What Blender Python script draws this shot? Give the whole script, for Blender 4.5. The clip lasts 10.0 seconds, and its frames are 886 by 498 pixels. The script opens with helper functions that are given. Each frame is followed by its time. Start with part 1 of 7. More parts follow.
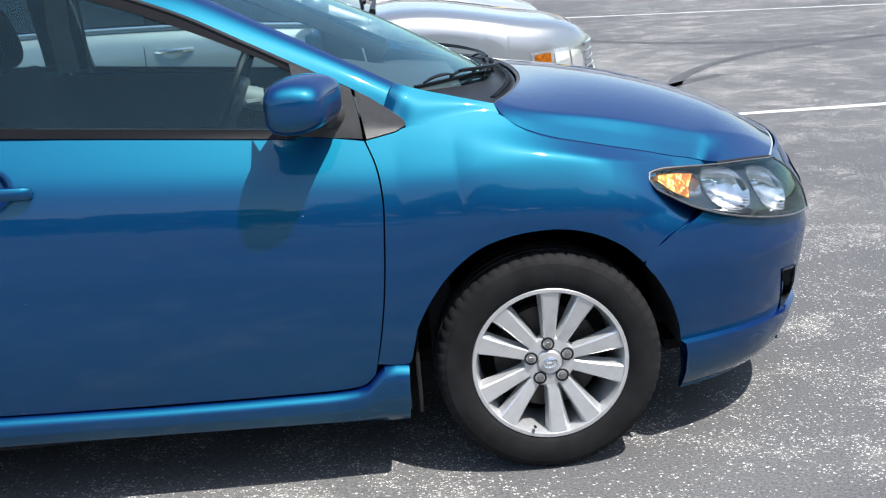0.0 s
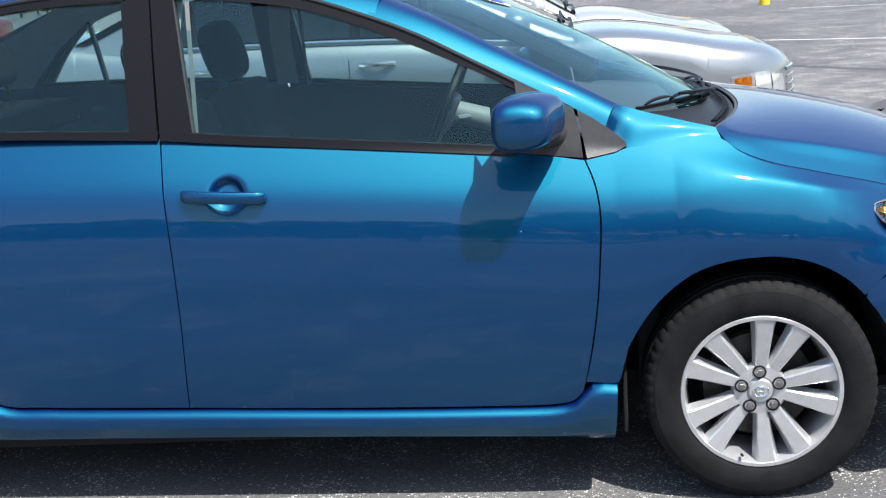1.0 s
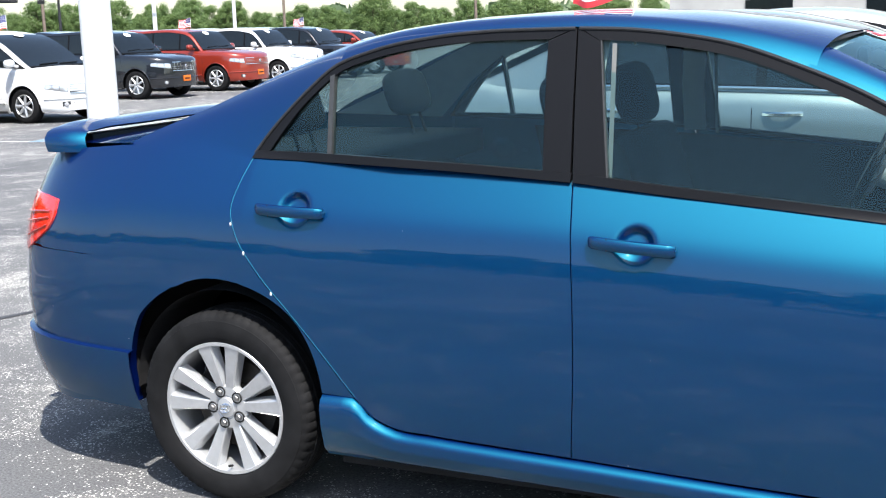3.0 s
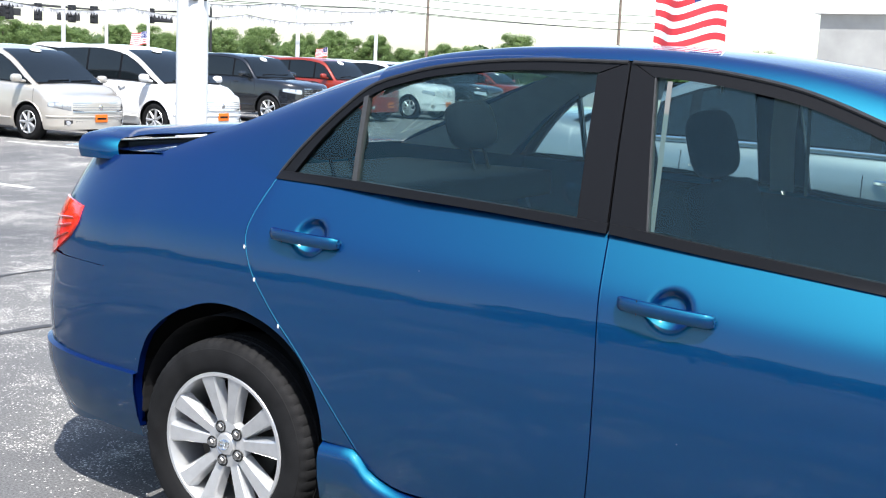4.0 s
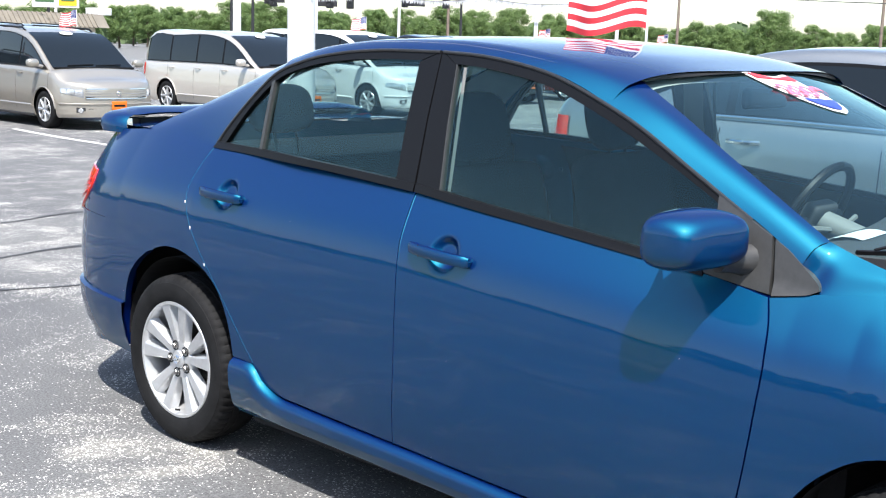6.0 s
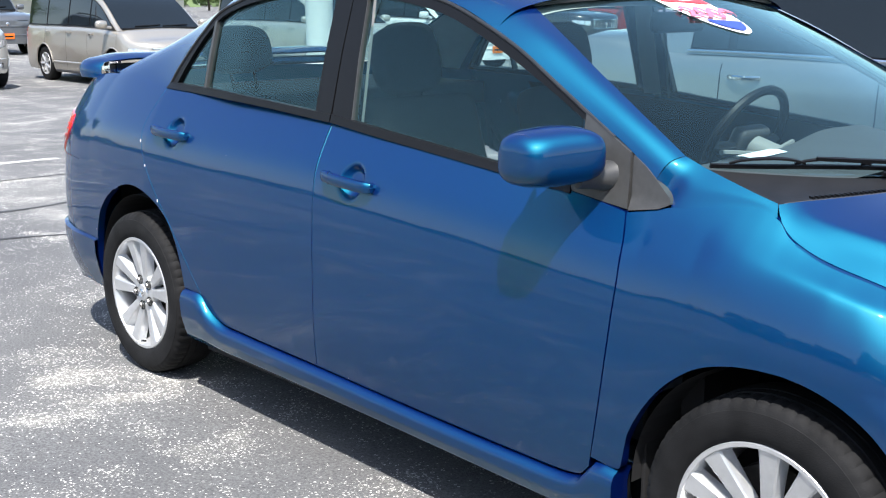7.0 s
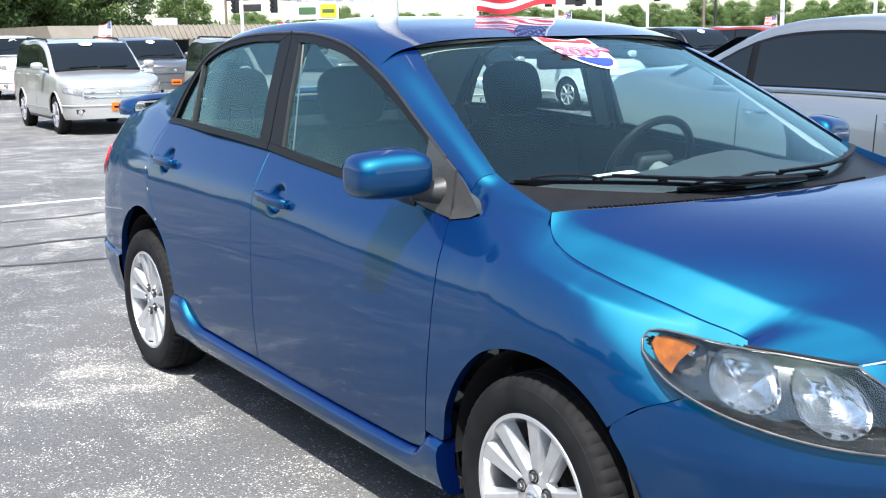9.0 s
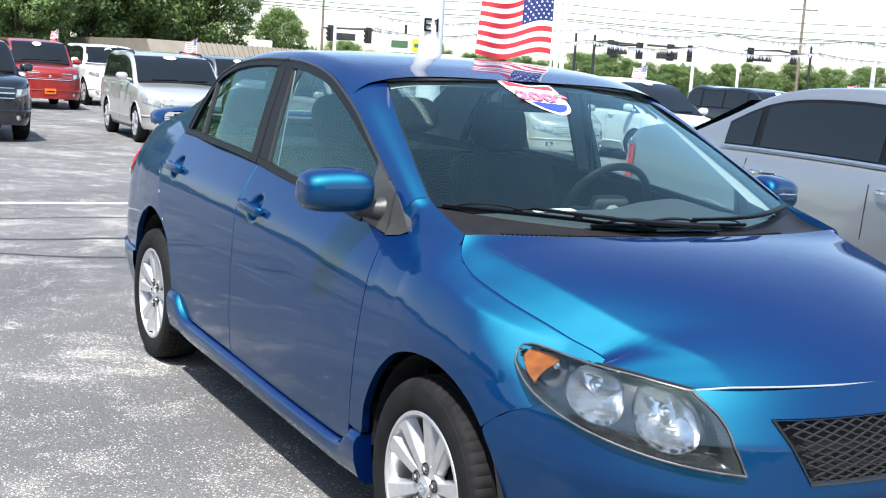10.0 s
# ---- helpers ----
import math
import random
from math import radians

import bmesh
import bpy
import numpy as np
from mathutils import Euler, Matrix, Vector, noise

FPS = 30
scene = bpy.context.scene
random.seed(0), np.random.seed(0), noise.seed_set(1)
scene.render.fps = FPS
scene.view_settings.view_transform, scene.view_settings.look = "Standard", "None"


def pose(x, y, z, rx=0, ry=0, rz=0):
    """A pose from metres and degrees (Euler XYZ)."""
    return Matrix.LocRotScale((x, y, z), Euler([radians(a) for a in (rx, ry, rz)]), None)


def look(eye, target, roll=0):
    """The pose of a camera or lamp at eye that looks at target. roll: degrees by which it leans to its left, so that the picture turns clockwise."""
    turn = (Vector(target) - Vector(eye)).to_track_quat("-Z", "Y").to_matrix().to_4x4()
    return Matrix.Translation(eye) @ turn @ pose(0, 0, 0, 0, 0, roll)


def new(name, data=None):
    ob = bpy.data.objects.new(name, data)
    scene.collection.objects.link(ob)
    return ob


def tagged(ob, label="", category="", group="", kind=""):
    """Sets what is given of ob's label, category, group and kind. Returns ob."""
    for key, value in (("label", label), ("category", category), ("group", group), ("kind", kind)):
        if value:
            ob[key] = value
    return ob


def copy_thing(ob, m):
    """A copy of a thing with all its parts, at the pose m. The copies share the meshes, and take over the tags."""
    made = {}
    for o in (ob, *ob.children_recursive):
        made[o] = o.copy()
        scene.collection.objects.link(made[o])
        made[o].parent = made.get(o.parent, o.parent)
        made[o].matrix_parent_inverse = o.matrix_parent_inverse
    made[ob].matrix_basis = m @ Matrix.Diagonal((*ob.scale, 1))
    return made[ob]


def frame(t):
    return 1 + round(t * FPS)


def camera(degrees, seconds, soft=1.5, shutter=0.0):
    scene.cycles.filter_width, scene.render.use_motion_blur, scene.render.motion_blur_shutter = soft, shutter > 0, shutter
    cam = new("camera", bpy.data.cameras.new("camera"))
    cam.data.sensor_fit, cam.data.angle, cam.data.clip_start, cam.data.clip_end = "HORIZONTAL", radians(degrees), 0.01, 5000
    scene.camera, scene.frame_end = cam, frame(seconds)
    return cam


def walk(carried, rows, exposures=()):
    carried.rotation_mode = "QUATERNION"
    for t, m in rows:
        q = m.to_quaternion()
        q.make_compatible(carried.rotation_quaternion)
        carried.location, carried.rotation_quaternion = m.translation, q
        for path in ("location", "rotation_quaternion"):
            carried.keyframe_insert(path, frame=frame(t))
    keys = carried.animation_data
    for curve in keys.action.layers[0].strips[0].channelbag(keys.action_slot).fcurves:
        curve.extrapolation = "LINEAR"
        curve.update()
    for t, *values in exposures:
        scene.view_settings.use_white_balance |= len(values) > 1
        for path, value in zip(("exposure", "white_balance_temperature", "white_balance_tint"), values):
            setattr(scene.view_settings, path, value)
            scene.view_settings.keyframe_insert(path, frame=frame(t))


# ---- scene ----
cam = camera(41.54, 10.0, soft=1.15)
PATH = [
    (0, (0.961, -3.704, 1.389), (1.02, -1.771, 0.877), -5.19),
    (0.5, (0.883, -3.726, 1.39), (0.801, -1.794, 0.88), -4.87),
    (1, (0.834, -3.749, 1.41), (0.615, -1.816, 0.948), -4.34),
    (1.5, (0.819, -3.766, 1.428), (0.431, -1.851, 1.0), -4.33),
    (2, (0.736, -3.782, 1.427), (0.165, -1.908, 1.022), -3.10),
    (2.5, (0.694, -3.724, 1.423), (-0.044, -1.914, 1.001), -3.31),
    (2.7, (0.681, -3.701, 1.432), (-0.096, -1.902, 1.033), -2.49),
    (3.8, (0.714, -3.343, 1.397), (-0.2, -1.593, 1.076), 0.81),
    (4, (0.78, -3.252, 1.38), (-0.217, -1.544, 1.08), 2.48),
    (4.5, (1.023, -3.166, 1.395), (-0.038, -1.509, 1.036), -0.84),
    (5, (1.374, -3.217, 1.38), (0.212, -1.629, 1.021), 2.55),
    (5.2, (1.52, -3.251, 1.411), (0.319, -1.682, 1.097), 0.60),
    (6.3, (2.229, -3.042, 1.448), (0.846, -1.644, 1.08), 1.21),
    (6.5, (2.324, -2.994, 1.433), (0.931, -1.608, 1.063), -0.63),
    (7, (2.501, -2.827, 1.389), (1.058, -1.509, 0.966), -0.06),
    (7.5, (2.714, -2.801, 1.398), (1.216, -1.522, 1.049), -1.90),
    (8, (2.946, -2.775, 1.406), (1.448, -1.514, 1.0), 3.07),
    (8.5, (3.161, -2.594, 1.358), (1.576, -1.445, 0.951), 2.71),
    (9, (3.4, -2.496, 1.385), (1.763, -1.401, 1.033), -1.08),
    (9.5, (3.671, -2.433, 1.384), (2.003, -1.381, 1.048), 4.13),
    (10, (3.914, -2.337, 1.386), (2.2, -1.349, 1.097), 3.58),
]
walk(cam, [(t, look(eye, target, roll)) for t, eye, target, roll in PATH], [(0, 0.72), (1, 0.78), (2.5, 0.90), (4.5, 0.95), (7, 1.0), (9, 1.0), (10, 0.92)])

# ---- world, sun ----
world = bpy.data.worlds.new("sky")
scene.world = world
world.use_nodes = True
wn = world.node_tree
sky = wn.nodes.new("ShaderNodeTexSky")
sky.sky_type = "NISHITA"
sky.sun_disc = False
SUN_DIR = Vector((0.385, -0.39, 1.0)).normalized()
sky.sun_elevation = math.asin(SUN_DIR.z)
sky.sun_rotation = math.atan2(SUN_DIR.x, SUN_DIR.y)
sky.dust_density = 1.2
sky.ozone_density = 0.3
wn.nodes["Background"].inputs["Strength"].default_value = 0.15
wn.links.new(sky.outputs[0], wn.nodes["Background"].inputs["Color"])
sun_data = bpy.data.lights.new("sun", "SUN")
sun_data.energy = 5.0
sun_data.angle = radians(0.53)
sun_data.color = (1.0, 0.975, 0.94)
sun_lamp = new("sun", sun_data)
sun_lamp.matrix_world = look((0, 0, 30), Vector((0, 0, 30)) - SUN_DIR)


# ---- materials ----
def material(name, color, rough=0.5, metal=0.0, coat=0.0, spec=0.5, vary=0.0, scale=20.0, bump=0.0, bump_scale=200.0, coat_rough=0.03, rough_vary=0.0):
    m = bpy.data.materials.new(name)
    m.use_nodes = True
    nt = m.node_tree
    b = nt.nodes["Principled BSDF"]
    b.inputs["Base Color"].default_value = (*color, 1)
    b.inputs["Roughness"].default_value = rough
    b.inputs["Metallic"].default_value = metal
    b.inputs["Coat Weight"].default_value = coat
    b.inputs["Coat Roughness"].default_value = coat_rough
    b.inputs["Specular IOR Level"].default_value = spec
    if vary or bump or rough_vary:
        co = nt.nodes.new("ShaderNodeTexCoord")
    if vary or rough_vary:
        n1 = nt.nodes.new("ShaderNodeTexNoise")
        n1.inputs["Scale"].default_value = scale
        n1.inputs["Detail"].default_value = 5
        nt.links.new(co.outputs["Object"], n1.inputs["Vector"])
    if vary:
        ramp = nt.nodes.new("ShaderNodeValToRGB")
        ramp.color_ramp.elements[0].position = 0.3
        ramp.color_ramp.elements[1].position = 0.7
        ramp.color_ramp.elements[0].color = (*[c * (1 - vary) for c in color], 1)
        ramp.color_ramp.elements[1].color = (*[min(1, c * (1 + vary)) for c in color], 1)
        nt.links.new(n1.outputs["Fac"], ramp.inputs["Fac"])
        nt.links.new(ramp.outputs["Color"], b.inputs["Base Color"])
    if rough_vary:
        mr = nt.nodes.new("ShaderNodeMapRange")
        mr.inputs["To Min"].default_value = max(0.02, rough - rough_vary)
        mr.inputs["To Max"].default_value = min(1, rough + rough_vary)
        nt.links.new(n1.outputs["Fac"], mr.inputs["Value"])
        nt.links.new(mr.outputs[0], b.inputs["Roughness"])
    if bump:
        n2 = nt.nodes.new("ShaderNodeTexNoise")
        n2.inputs["Scale"].default_value = bump_scale
        n2.inputs["Detail"].default_value = 3
        nt.links.new(co.outputs["Object"], n2.inputs["Vector"])
        bp = nt.nodes.new("ShaderNodeBump")
        bp.inputs["Strength"].default_value = bump
        bp.inputs["Distance"].default_value = 0.01
        nt.links.new(n2.outputs["Fac"], bp.inputs["Height"])
        nt.links.new(bp.outputs[0], b.inputs["Normal"])
    return m


def glass_material(name, tint, dust_veil=0.0):
    m = bpy.data.materials.new(name)
    m.use_nodes = True
    nt = m.node_tree
    nt.nodes.remove(nt.nodes["Principled BSDF"])
    tr = nt.nodes.new("ShaderNodeBsdfTransparent")
    tr.inputs["Color"].default_value = (*tint, 1)
    gl = nt.nodes.new("ShaderNodeBsdfGlossy")
    gl.inputs["Color"].default_value = (0.55, 0.82, 0.82, 1)
    gl.inputs["Roughness"].default_value = 0.02
    lw = nt.nodes.new("ShaderNodeLayerWeight")
    lw.inputs["Blend"].default_value = 0.5
    p5 = nt.nodes.new("ShaderNodeMath")
    p5.operation = "POWER"
    p5.inputs[1].default_value = 4.0
    nt.links.new(lw.outputs["Facing"], p5.inputs[0])
    fr = nt.nodes.new("ShaderNodeMath")
    fr.operation = "MULTIPLY_ADD"
    fr.inputs[1].default_value = 0.9
    fr.inputs[2].default_value = 0.058
    nt.links.new(p5.outputs[0], fr.inputs[0])
    mx = nt.nodes.new("ShaderNodeMixShader")
    nt.links.new(fr.outputs[0], mx.inputs[0])
    nt.links.new(tr.outputs[0], mx.inputs[1])
    nt.links.new(gl.outputs[0], mx.inputs[2])
    last = mx
    if dust_veil:
        # a thin film of dust, coloured teal to paint the sky's veil too
        df = nt.nodes.new("ShaderNodeBsdfDiffuse")
        df.inputs["Color"].default_value = (0.42, 0.70, 0.78, 1)
        tc = nt.nodes.new("ShaderNodeTexCoord")
        no = nt.nodes.new("ShaderNodeTexNoise")
        no.inputs["Scale"].default_value = 6
        no.inputs["Detail"].default_value = 6
        nt.links.new(tc.outputs["Object"], no.inputs["Vector"])
        mr = nt.nodes.new("ShaderNodeMapRange")
        mr.inputs["From Min"].default_value = 0.3
        mr.inputs["From Max"].default_value = 0.7
        mr.inputs["To Min"].default_value = dust_veil * 0.75
        mr.inputs["To Max"].default_value = dust_veil * 1.25
        nt.links.new(no.outputs["Fac"], mr.inputs["Value"])
        last = nt.nodes.new("ShaderNodeMixShader")
        nt.links.new(mr.outputs[0], last.inputs[0])
        nt.links.new(mx.outputs[0], last.inputs[1])
        nt.links.new(df.outputs[0], last.inputs[2])
    nt.links.new(last.outputs[0], nt.nodes["Material Output"].inputs["Surface"])
    return m


def car_paint(name, color, metal=0.75, rough=0.32, flake=0.12):
    return material(name, color, rough=rough, metal=metal, coat=1.0, vary=flake, scale=900.0, spec=0.5)


PAINT_BLUE = car_paint("blue_metallic_paint", (0.0002, 0.0042, 0.049), metal=0.0, rough=0.5)
PAINT_BLUE.node_tree.nodes["Principled BSDF"].inputs["Specular IOR Level"].default_value = 0.05
PAINT_BLUE.node_tree.nodes["Principled BSDF"].inputs["Coat IOR"].default_value = 1.42
# metal flakes that flash greenish towards the sun
nt = PAINT_BLUE.node_tree
flakes = nt.nodes.new("ShaderNodeBsdfGlossy")
flakes.inputs["Color"].default_value = (0.0002, 0.0045, 0.030, 1)
flakes.inputs["Roughness"].default_value = 0.60
flakes.distribution = "BECKMANN"
fine_flakes = nt.nodes.new("ShaderNodeBsdfGlossy")
fine_flakes.inputs["Color"].default_value = (0.0005, 0.068, 0.071, 1)
fine_flakes.inputs["Roughness"].default_value = 0.55
fine_flakes.distribution = "BECKMANN"
two_flakes = nt.nodes.new("ShaderNodeAddShader")
nt.links.new(flakes.outputs[0], two_flakes.inputs[0])
nt.links.new(fine_flakes.outputs[0], two_flakes.inputs[1])
both_lobes = nt.nodes.new("ShaderNodeAddShader")
nt.links.new(nt.nodes["Principled BSDF"].outputs[0], both_lobes.inputs[0])
# the flakes gleam less where the paint is seen at a slant
slant = nt.nodes.new("ShaderNodeLayerWeight")
slant.inputs["Blend"].default_value = 0.5
gleam = nt.nodes.new("ShaderNodeMath")
gleam.operation = "MULTIPLY_ADD"
gleam.inputs[1].default_value = -0.50
gleam.inputs[2].default_value = 1.05
gleam.use_clamp = True
nt.links.new(slant.outputs["Facing"], gleam.inputs[0])
flop = nt.nodes.new("ShaderNodeMixShader")
nt.links.new(gleam.outputs[0], flop.inputs[0])
nt.links.new(two_flakes.outputs[0], flop.inputs[2])
nt.links.new(flop.outputs[0], both_lobes.inputs[1])
# sparse pale dust specks and stone chips
co = nt.nodes.new("ShaderNodeTexCoord")
vo = nt.nodes.new("ShaderNodeTexVoronoi")
vo.inputs["Scale"].default_value = 48
nt.links.new(co.outputs["Object"], vo.inputs["Vector"])
near = nt.nodes.new("ShaderNodeMath")
near.operation = "LESS_THAN"
near.inputs[1].default_value = 0.055
nt.links.new(vo.outputs["Distance"], near.inputs[0])
sep = nt.nodes.new("ShaderNodeSeparateColor")
nt.links.new(vo.outputs["Color"], sep.inputs[0])
few = nt.nodes.new("ShaderNodeMath")
few.operation = "LESS_THAN"
few.inputs[1].default_value = 0.006
nt.links.new(sep.outputs[0], few.inputs[0])
speck = nt.nodes.new("ShaderNodeMath")
speck.operation = "MULTIPLY"
nt.links.new(near.outputs[0], speck.inputs[0])
nt.links.new(few.outputs[0], speck.inputs[1])
pale = nt.nodes.new("ShaderNodeBsdfDiffuse")
pale.inputs["Color"].default_value = (0.45, 0.48, 0.5, 1)
dusted = nt.nodes.new("ShaderNodeMixShader")
nt.links.new(speck.outputs[0], dusted.inputs[0])
nt.links.new(both_lobes.outputs[0], dusted.inputs[1])
nt.links.new(pale.outputs[0], dusted.inputs[2])
nt.links.new(dusted.outputs[0], nt.nodes["Material Output"].inputs["Surface"])
GLASS_SIDE = glass_material("tinted_side_glass", (0.68, 0.83, 0.82), 0.004)
GLASS_WIND = glass_material("windshield_glass", (0.76, 0.90, 0.90), 0.010)
BLACK_TRIM = material("black_trim", (0.006, 0.006, 0.007), rough=0.45, spec=0.2, bump=0.05, bump_scale=900)
GREY_TRIM = material("weathered_grey_plastic", (0.040, 0.040, 0.040), rough=0.42, vary=0.15, scale=60, bump=0.1, bump_scale=1200)
SATIN_TRIM = material("satin_black_trim", (0.022, 0.022, 0.023), rough=0.33, spec=0.5, vary=0.2, scale=50)
GASKET = material("rubber_gasket", (0.008, 0.008, 0.008), rough=0.6)
INNER = material("dark_inner_shell", (0.006, 0.006, 0.007), rough=0.9, vary=0.2)
TYRE = material("tyre_rubber", (0.011, 0.011, 0.0115), rough=0.75, spec=0.15, vary=0.35, scale=14, bump=0.12, bump_scale=260)
ALLOY = material("silver_alloy", (0.55, 0.555, 0.56), rough=0.33, metal=0.6, coat=0.4, vary=0.06, scale=40, rough_vary=0.06)
CHROME = material("chrome", (0.8, 0.8, 0.8), rough=0.08, metal=1.0)
NUT = material("dull_steel_nut", (0.35, 0.34, 0.33), rough=0.35, metal=1.0)
BRAKE = material("brake_disc", (0.05, 0.045, 0.04), rough=0.5, metal=0.6, vary=0.4, scale=30)
SEAT = material("dark_seat_fabric", (0.010, 0.012, 0.014), rough=0.95, spec=0.08, vary=0.12, scale=6)
DASH = material("grey_dashboard_vinyl", (0.045, 0.046, 0.048), rough=0.7, bump=0.1, bump_scale=500)
CABIN_LIGHT = material("light_grey_pillar_trim", (0.42, 0.41, 0.38), rough=0.75, vary=0.05)
AMBER = material("amber_lens", (0.48, 0.13, 0.004), rough=0.25, metal=0.55, coat=0.5, vary=0.5, scale=45, bump=0.5, bump_scale=55)
RED_LENS = material("red_lens", (0.72, 0.022, 0.012), rough=0.12, coat=1.0, vary=0.2, scale=30)
HL_GLASS = glass_material("headlight_lens", (0.9, 0.92, 0.92))
LENS_RIM = material("moulded_lens_rim", (0.14, 0.145, 0.15), rough=0.2, metal=0.6, vary=0.3, scale=30)
HL_DARK = material("headlight_housing", (0.085, 0.088, 0.094), rough=0.2, metal=0.8, vary=0.3, scale=25)
REFLECTOR = material("reflector_chrome", (0.62, 0.64, 0.67), rough=0.12, metal=0.9, bump=0.25, bump_scale=38, vary=0.25, scale=30)
WHITE = material("white_paint", (0.78, 0.78, 0.76), rough=0.45, vary=0.05, scale=5)
PAPER = material("white_paper", (0.8, 0.8, 0.78), rough=0.8)


# ---- building helpers ----
def part(name, bm, mat, parent=None, label="", smooth=True):
    me = bpy.data.meshes.new(name)
    bm.normal_update()
    bm.to_mesh(me)
    bm.free()
    me.materials.append(mat)
    if smooth:
        me.polygons.foreach_set("use_smooth", [True] * len(me.polygons))
        me.set_sharp_from_angle(angle=radians(38))
    ob = new(name, me)
    if parent:
        ob.parent = parent
    if label:
        ob["label"] = label
    return ob


def lerp(x, xs, ys):
    return float(np.interp(x, xs, ys))


def curve(pts, n):
    """n + 1 points evenly along a smooth curve through pts."""
    p = np.array(pts, float)
    if len(p) == 2:
        w = np.linspace(0, 1, n + 1)[:, None]
        return p[0] * (1 - w) + p[1] * w
    d = np.r_[0, np.cumsum(np.maximum(1e-6, np.linalg.norm(np.diff(p, axis=0), axis=1)))]
    slope = np.gradient(p, d, axis=0)
    dense = np.linspace(0, d[-1], 12 * len(p))
    out = []
    for s in dense:
        k = min(len(p) - 2, int(np.searchsorted(d, s, "right")) - 1)
        k = max(0, k)
        h = d[k + 1] - d[k]
        t = (s - d[k]) / h
        lin = (p[k + 1] - p[k]) / h
        m0 = np.where(slope[k] * lin > 0, slope[k], slope[k] * 0.3)
        m1 = np.where(slope[k + 1] * lin > 0, slope[k + 1], slope[k + 1] * 0.3)
        out.append((2 * t**3 - 3 * t**2 + 1) * p[k] + (t**3 - 2 * t**2 + t) * h * m0 + (3 * t**2 - 2 * t**3) * p[k + 1] + (t**3 - t**2) * h * m1)
    out = np.array(out)
    e = np.r_[0, np.cumsum(np.linalg.norm(np.diff(out, axis=0), axis=1))]
    w = np.linspace(0, e[-1], n + 1)
    return np.stack([np.interp(w, e, out[:, k]) for k in range(p.shape[1])], 1)


def coons(bottom, right, top, left, nu, nv):
    """Grid (nv + 1, nu + 1, k) filling four curves; bottom and top run left to right, left and right run upwards."""
    b, t = curve(bottom, nu), curve(top, nu)
    l, r = curve(left, nv), curve(right, nv)
    u, v = np.linspace(0, 1, nu + 1)[None, :, None], np.linspace(0, 1, nv + 1)[:, None, None]
    g = (1 - v) * b[None] + v * t[None] + (1 - u) * l[:, None] + u * r[:, None]
    return g - ((1 - u) * (1 - v) * b[0] + u * (1 - v) * b[-1] + (1 - u) * v * t[0] + u * v * t[-1])


def ribbon(a, b, n, m=2):
    ca, cb = curve(a, n), curve(b, n)
    w = np.linspace(0, 1, m + 1)[:, None, None]
    return ca[None] * (1 - w) + cb[None] * w


def add_grid(bm, g, flip=False, rim=None):
    """Adds a grid of 3D points; rim: a vector by which a border skirt goes inward."""
    nv, nu = g.shape[:2]
    vs = [[bm.verts.new(Vector(g[j, i])) for i in range(nu)] for j in range(nv)]
    for j in range(nv - 1):
        for i in range(nu - 1):
            q = [vs[j][i], vs[j][i + 1], vs[j + 1][i + 1], vs[j + 1][i]]
            try:
                bm.faces.new(q[::-1] if flip else q)
            except ValueError:
                pass
    if rim is not None:
        ring = [vs[0][i] for i in range(nu)] + [vs[j][-1] for j in range(1, nv)] + [vs[-1][i] for i in range(nu - 2, -1, -1)] + [vs[j][0] for j in range(nv - 2, 0, -1)]
        low = [bm.verts.new(v.co + Vector(rim)) for v in ring]
        for k in range(len(ring)):
            q = [ring[k], low[k], low[(k + 1) % len(ring)], ring[(k + 1) % len(ring)]]
            try:
                bm.faces.new(q[::-1] if flip else q)
            except ValueError:
                pass
    return vs


def shrink(g, gap):
    """Draws the border of a flat grid in by a gap."""
    h = g.copy()
    def move(a, b):
        d = b - a
        return a + d / np.maximum(1e-9, np.linalg.norm(d, axis=-1, keepdims=True)) * gap
    h[0], h[-1] = move(g[0], g[1]), move(g[-1], g[-2])
    h[:, 0] += move(g[:, 0], g[:, 1]) - g[:, 0]
    h[:, -1] += move(g[:, -1], g[:, -2]) - g[:, -1]
    return h


def box(bm, x0, x1, y0, y1, z0, z1, bevel=0.0, m=None):
    r = bmesh.ops.create_cube(bm, size=1.0)
    vs = r["verts"]
    for v in vs:
        v.co = Vector((x0 + (v.co.x + 0.5) * (x1 - x0), y0 + (v.co.y + 0.5) * (y1 - y0), z0 + (v.co.z + 0.5) * (z1 - z0)))
    if bevel:
        es = {e for v in vs for e in v.link_edges}
        r = bmesh.ops.bevel(bm, geom=list(es), offset=bevel, segments=3, profile=0.6, affect="EDGES")
        vs = list({v for f in r["faces"] for v in f.verts} | {v for v in vs if v.is_valid})
    if m is not None:
        bmesh.ops.transform(bm, matrix=m, verts=vs)
    return vs


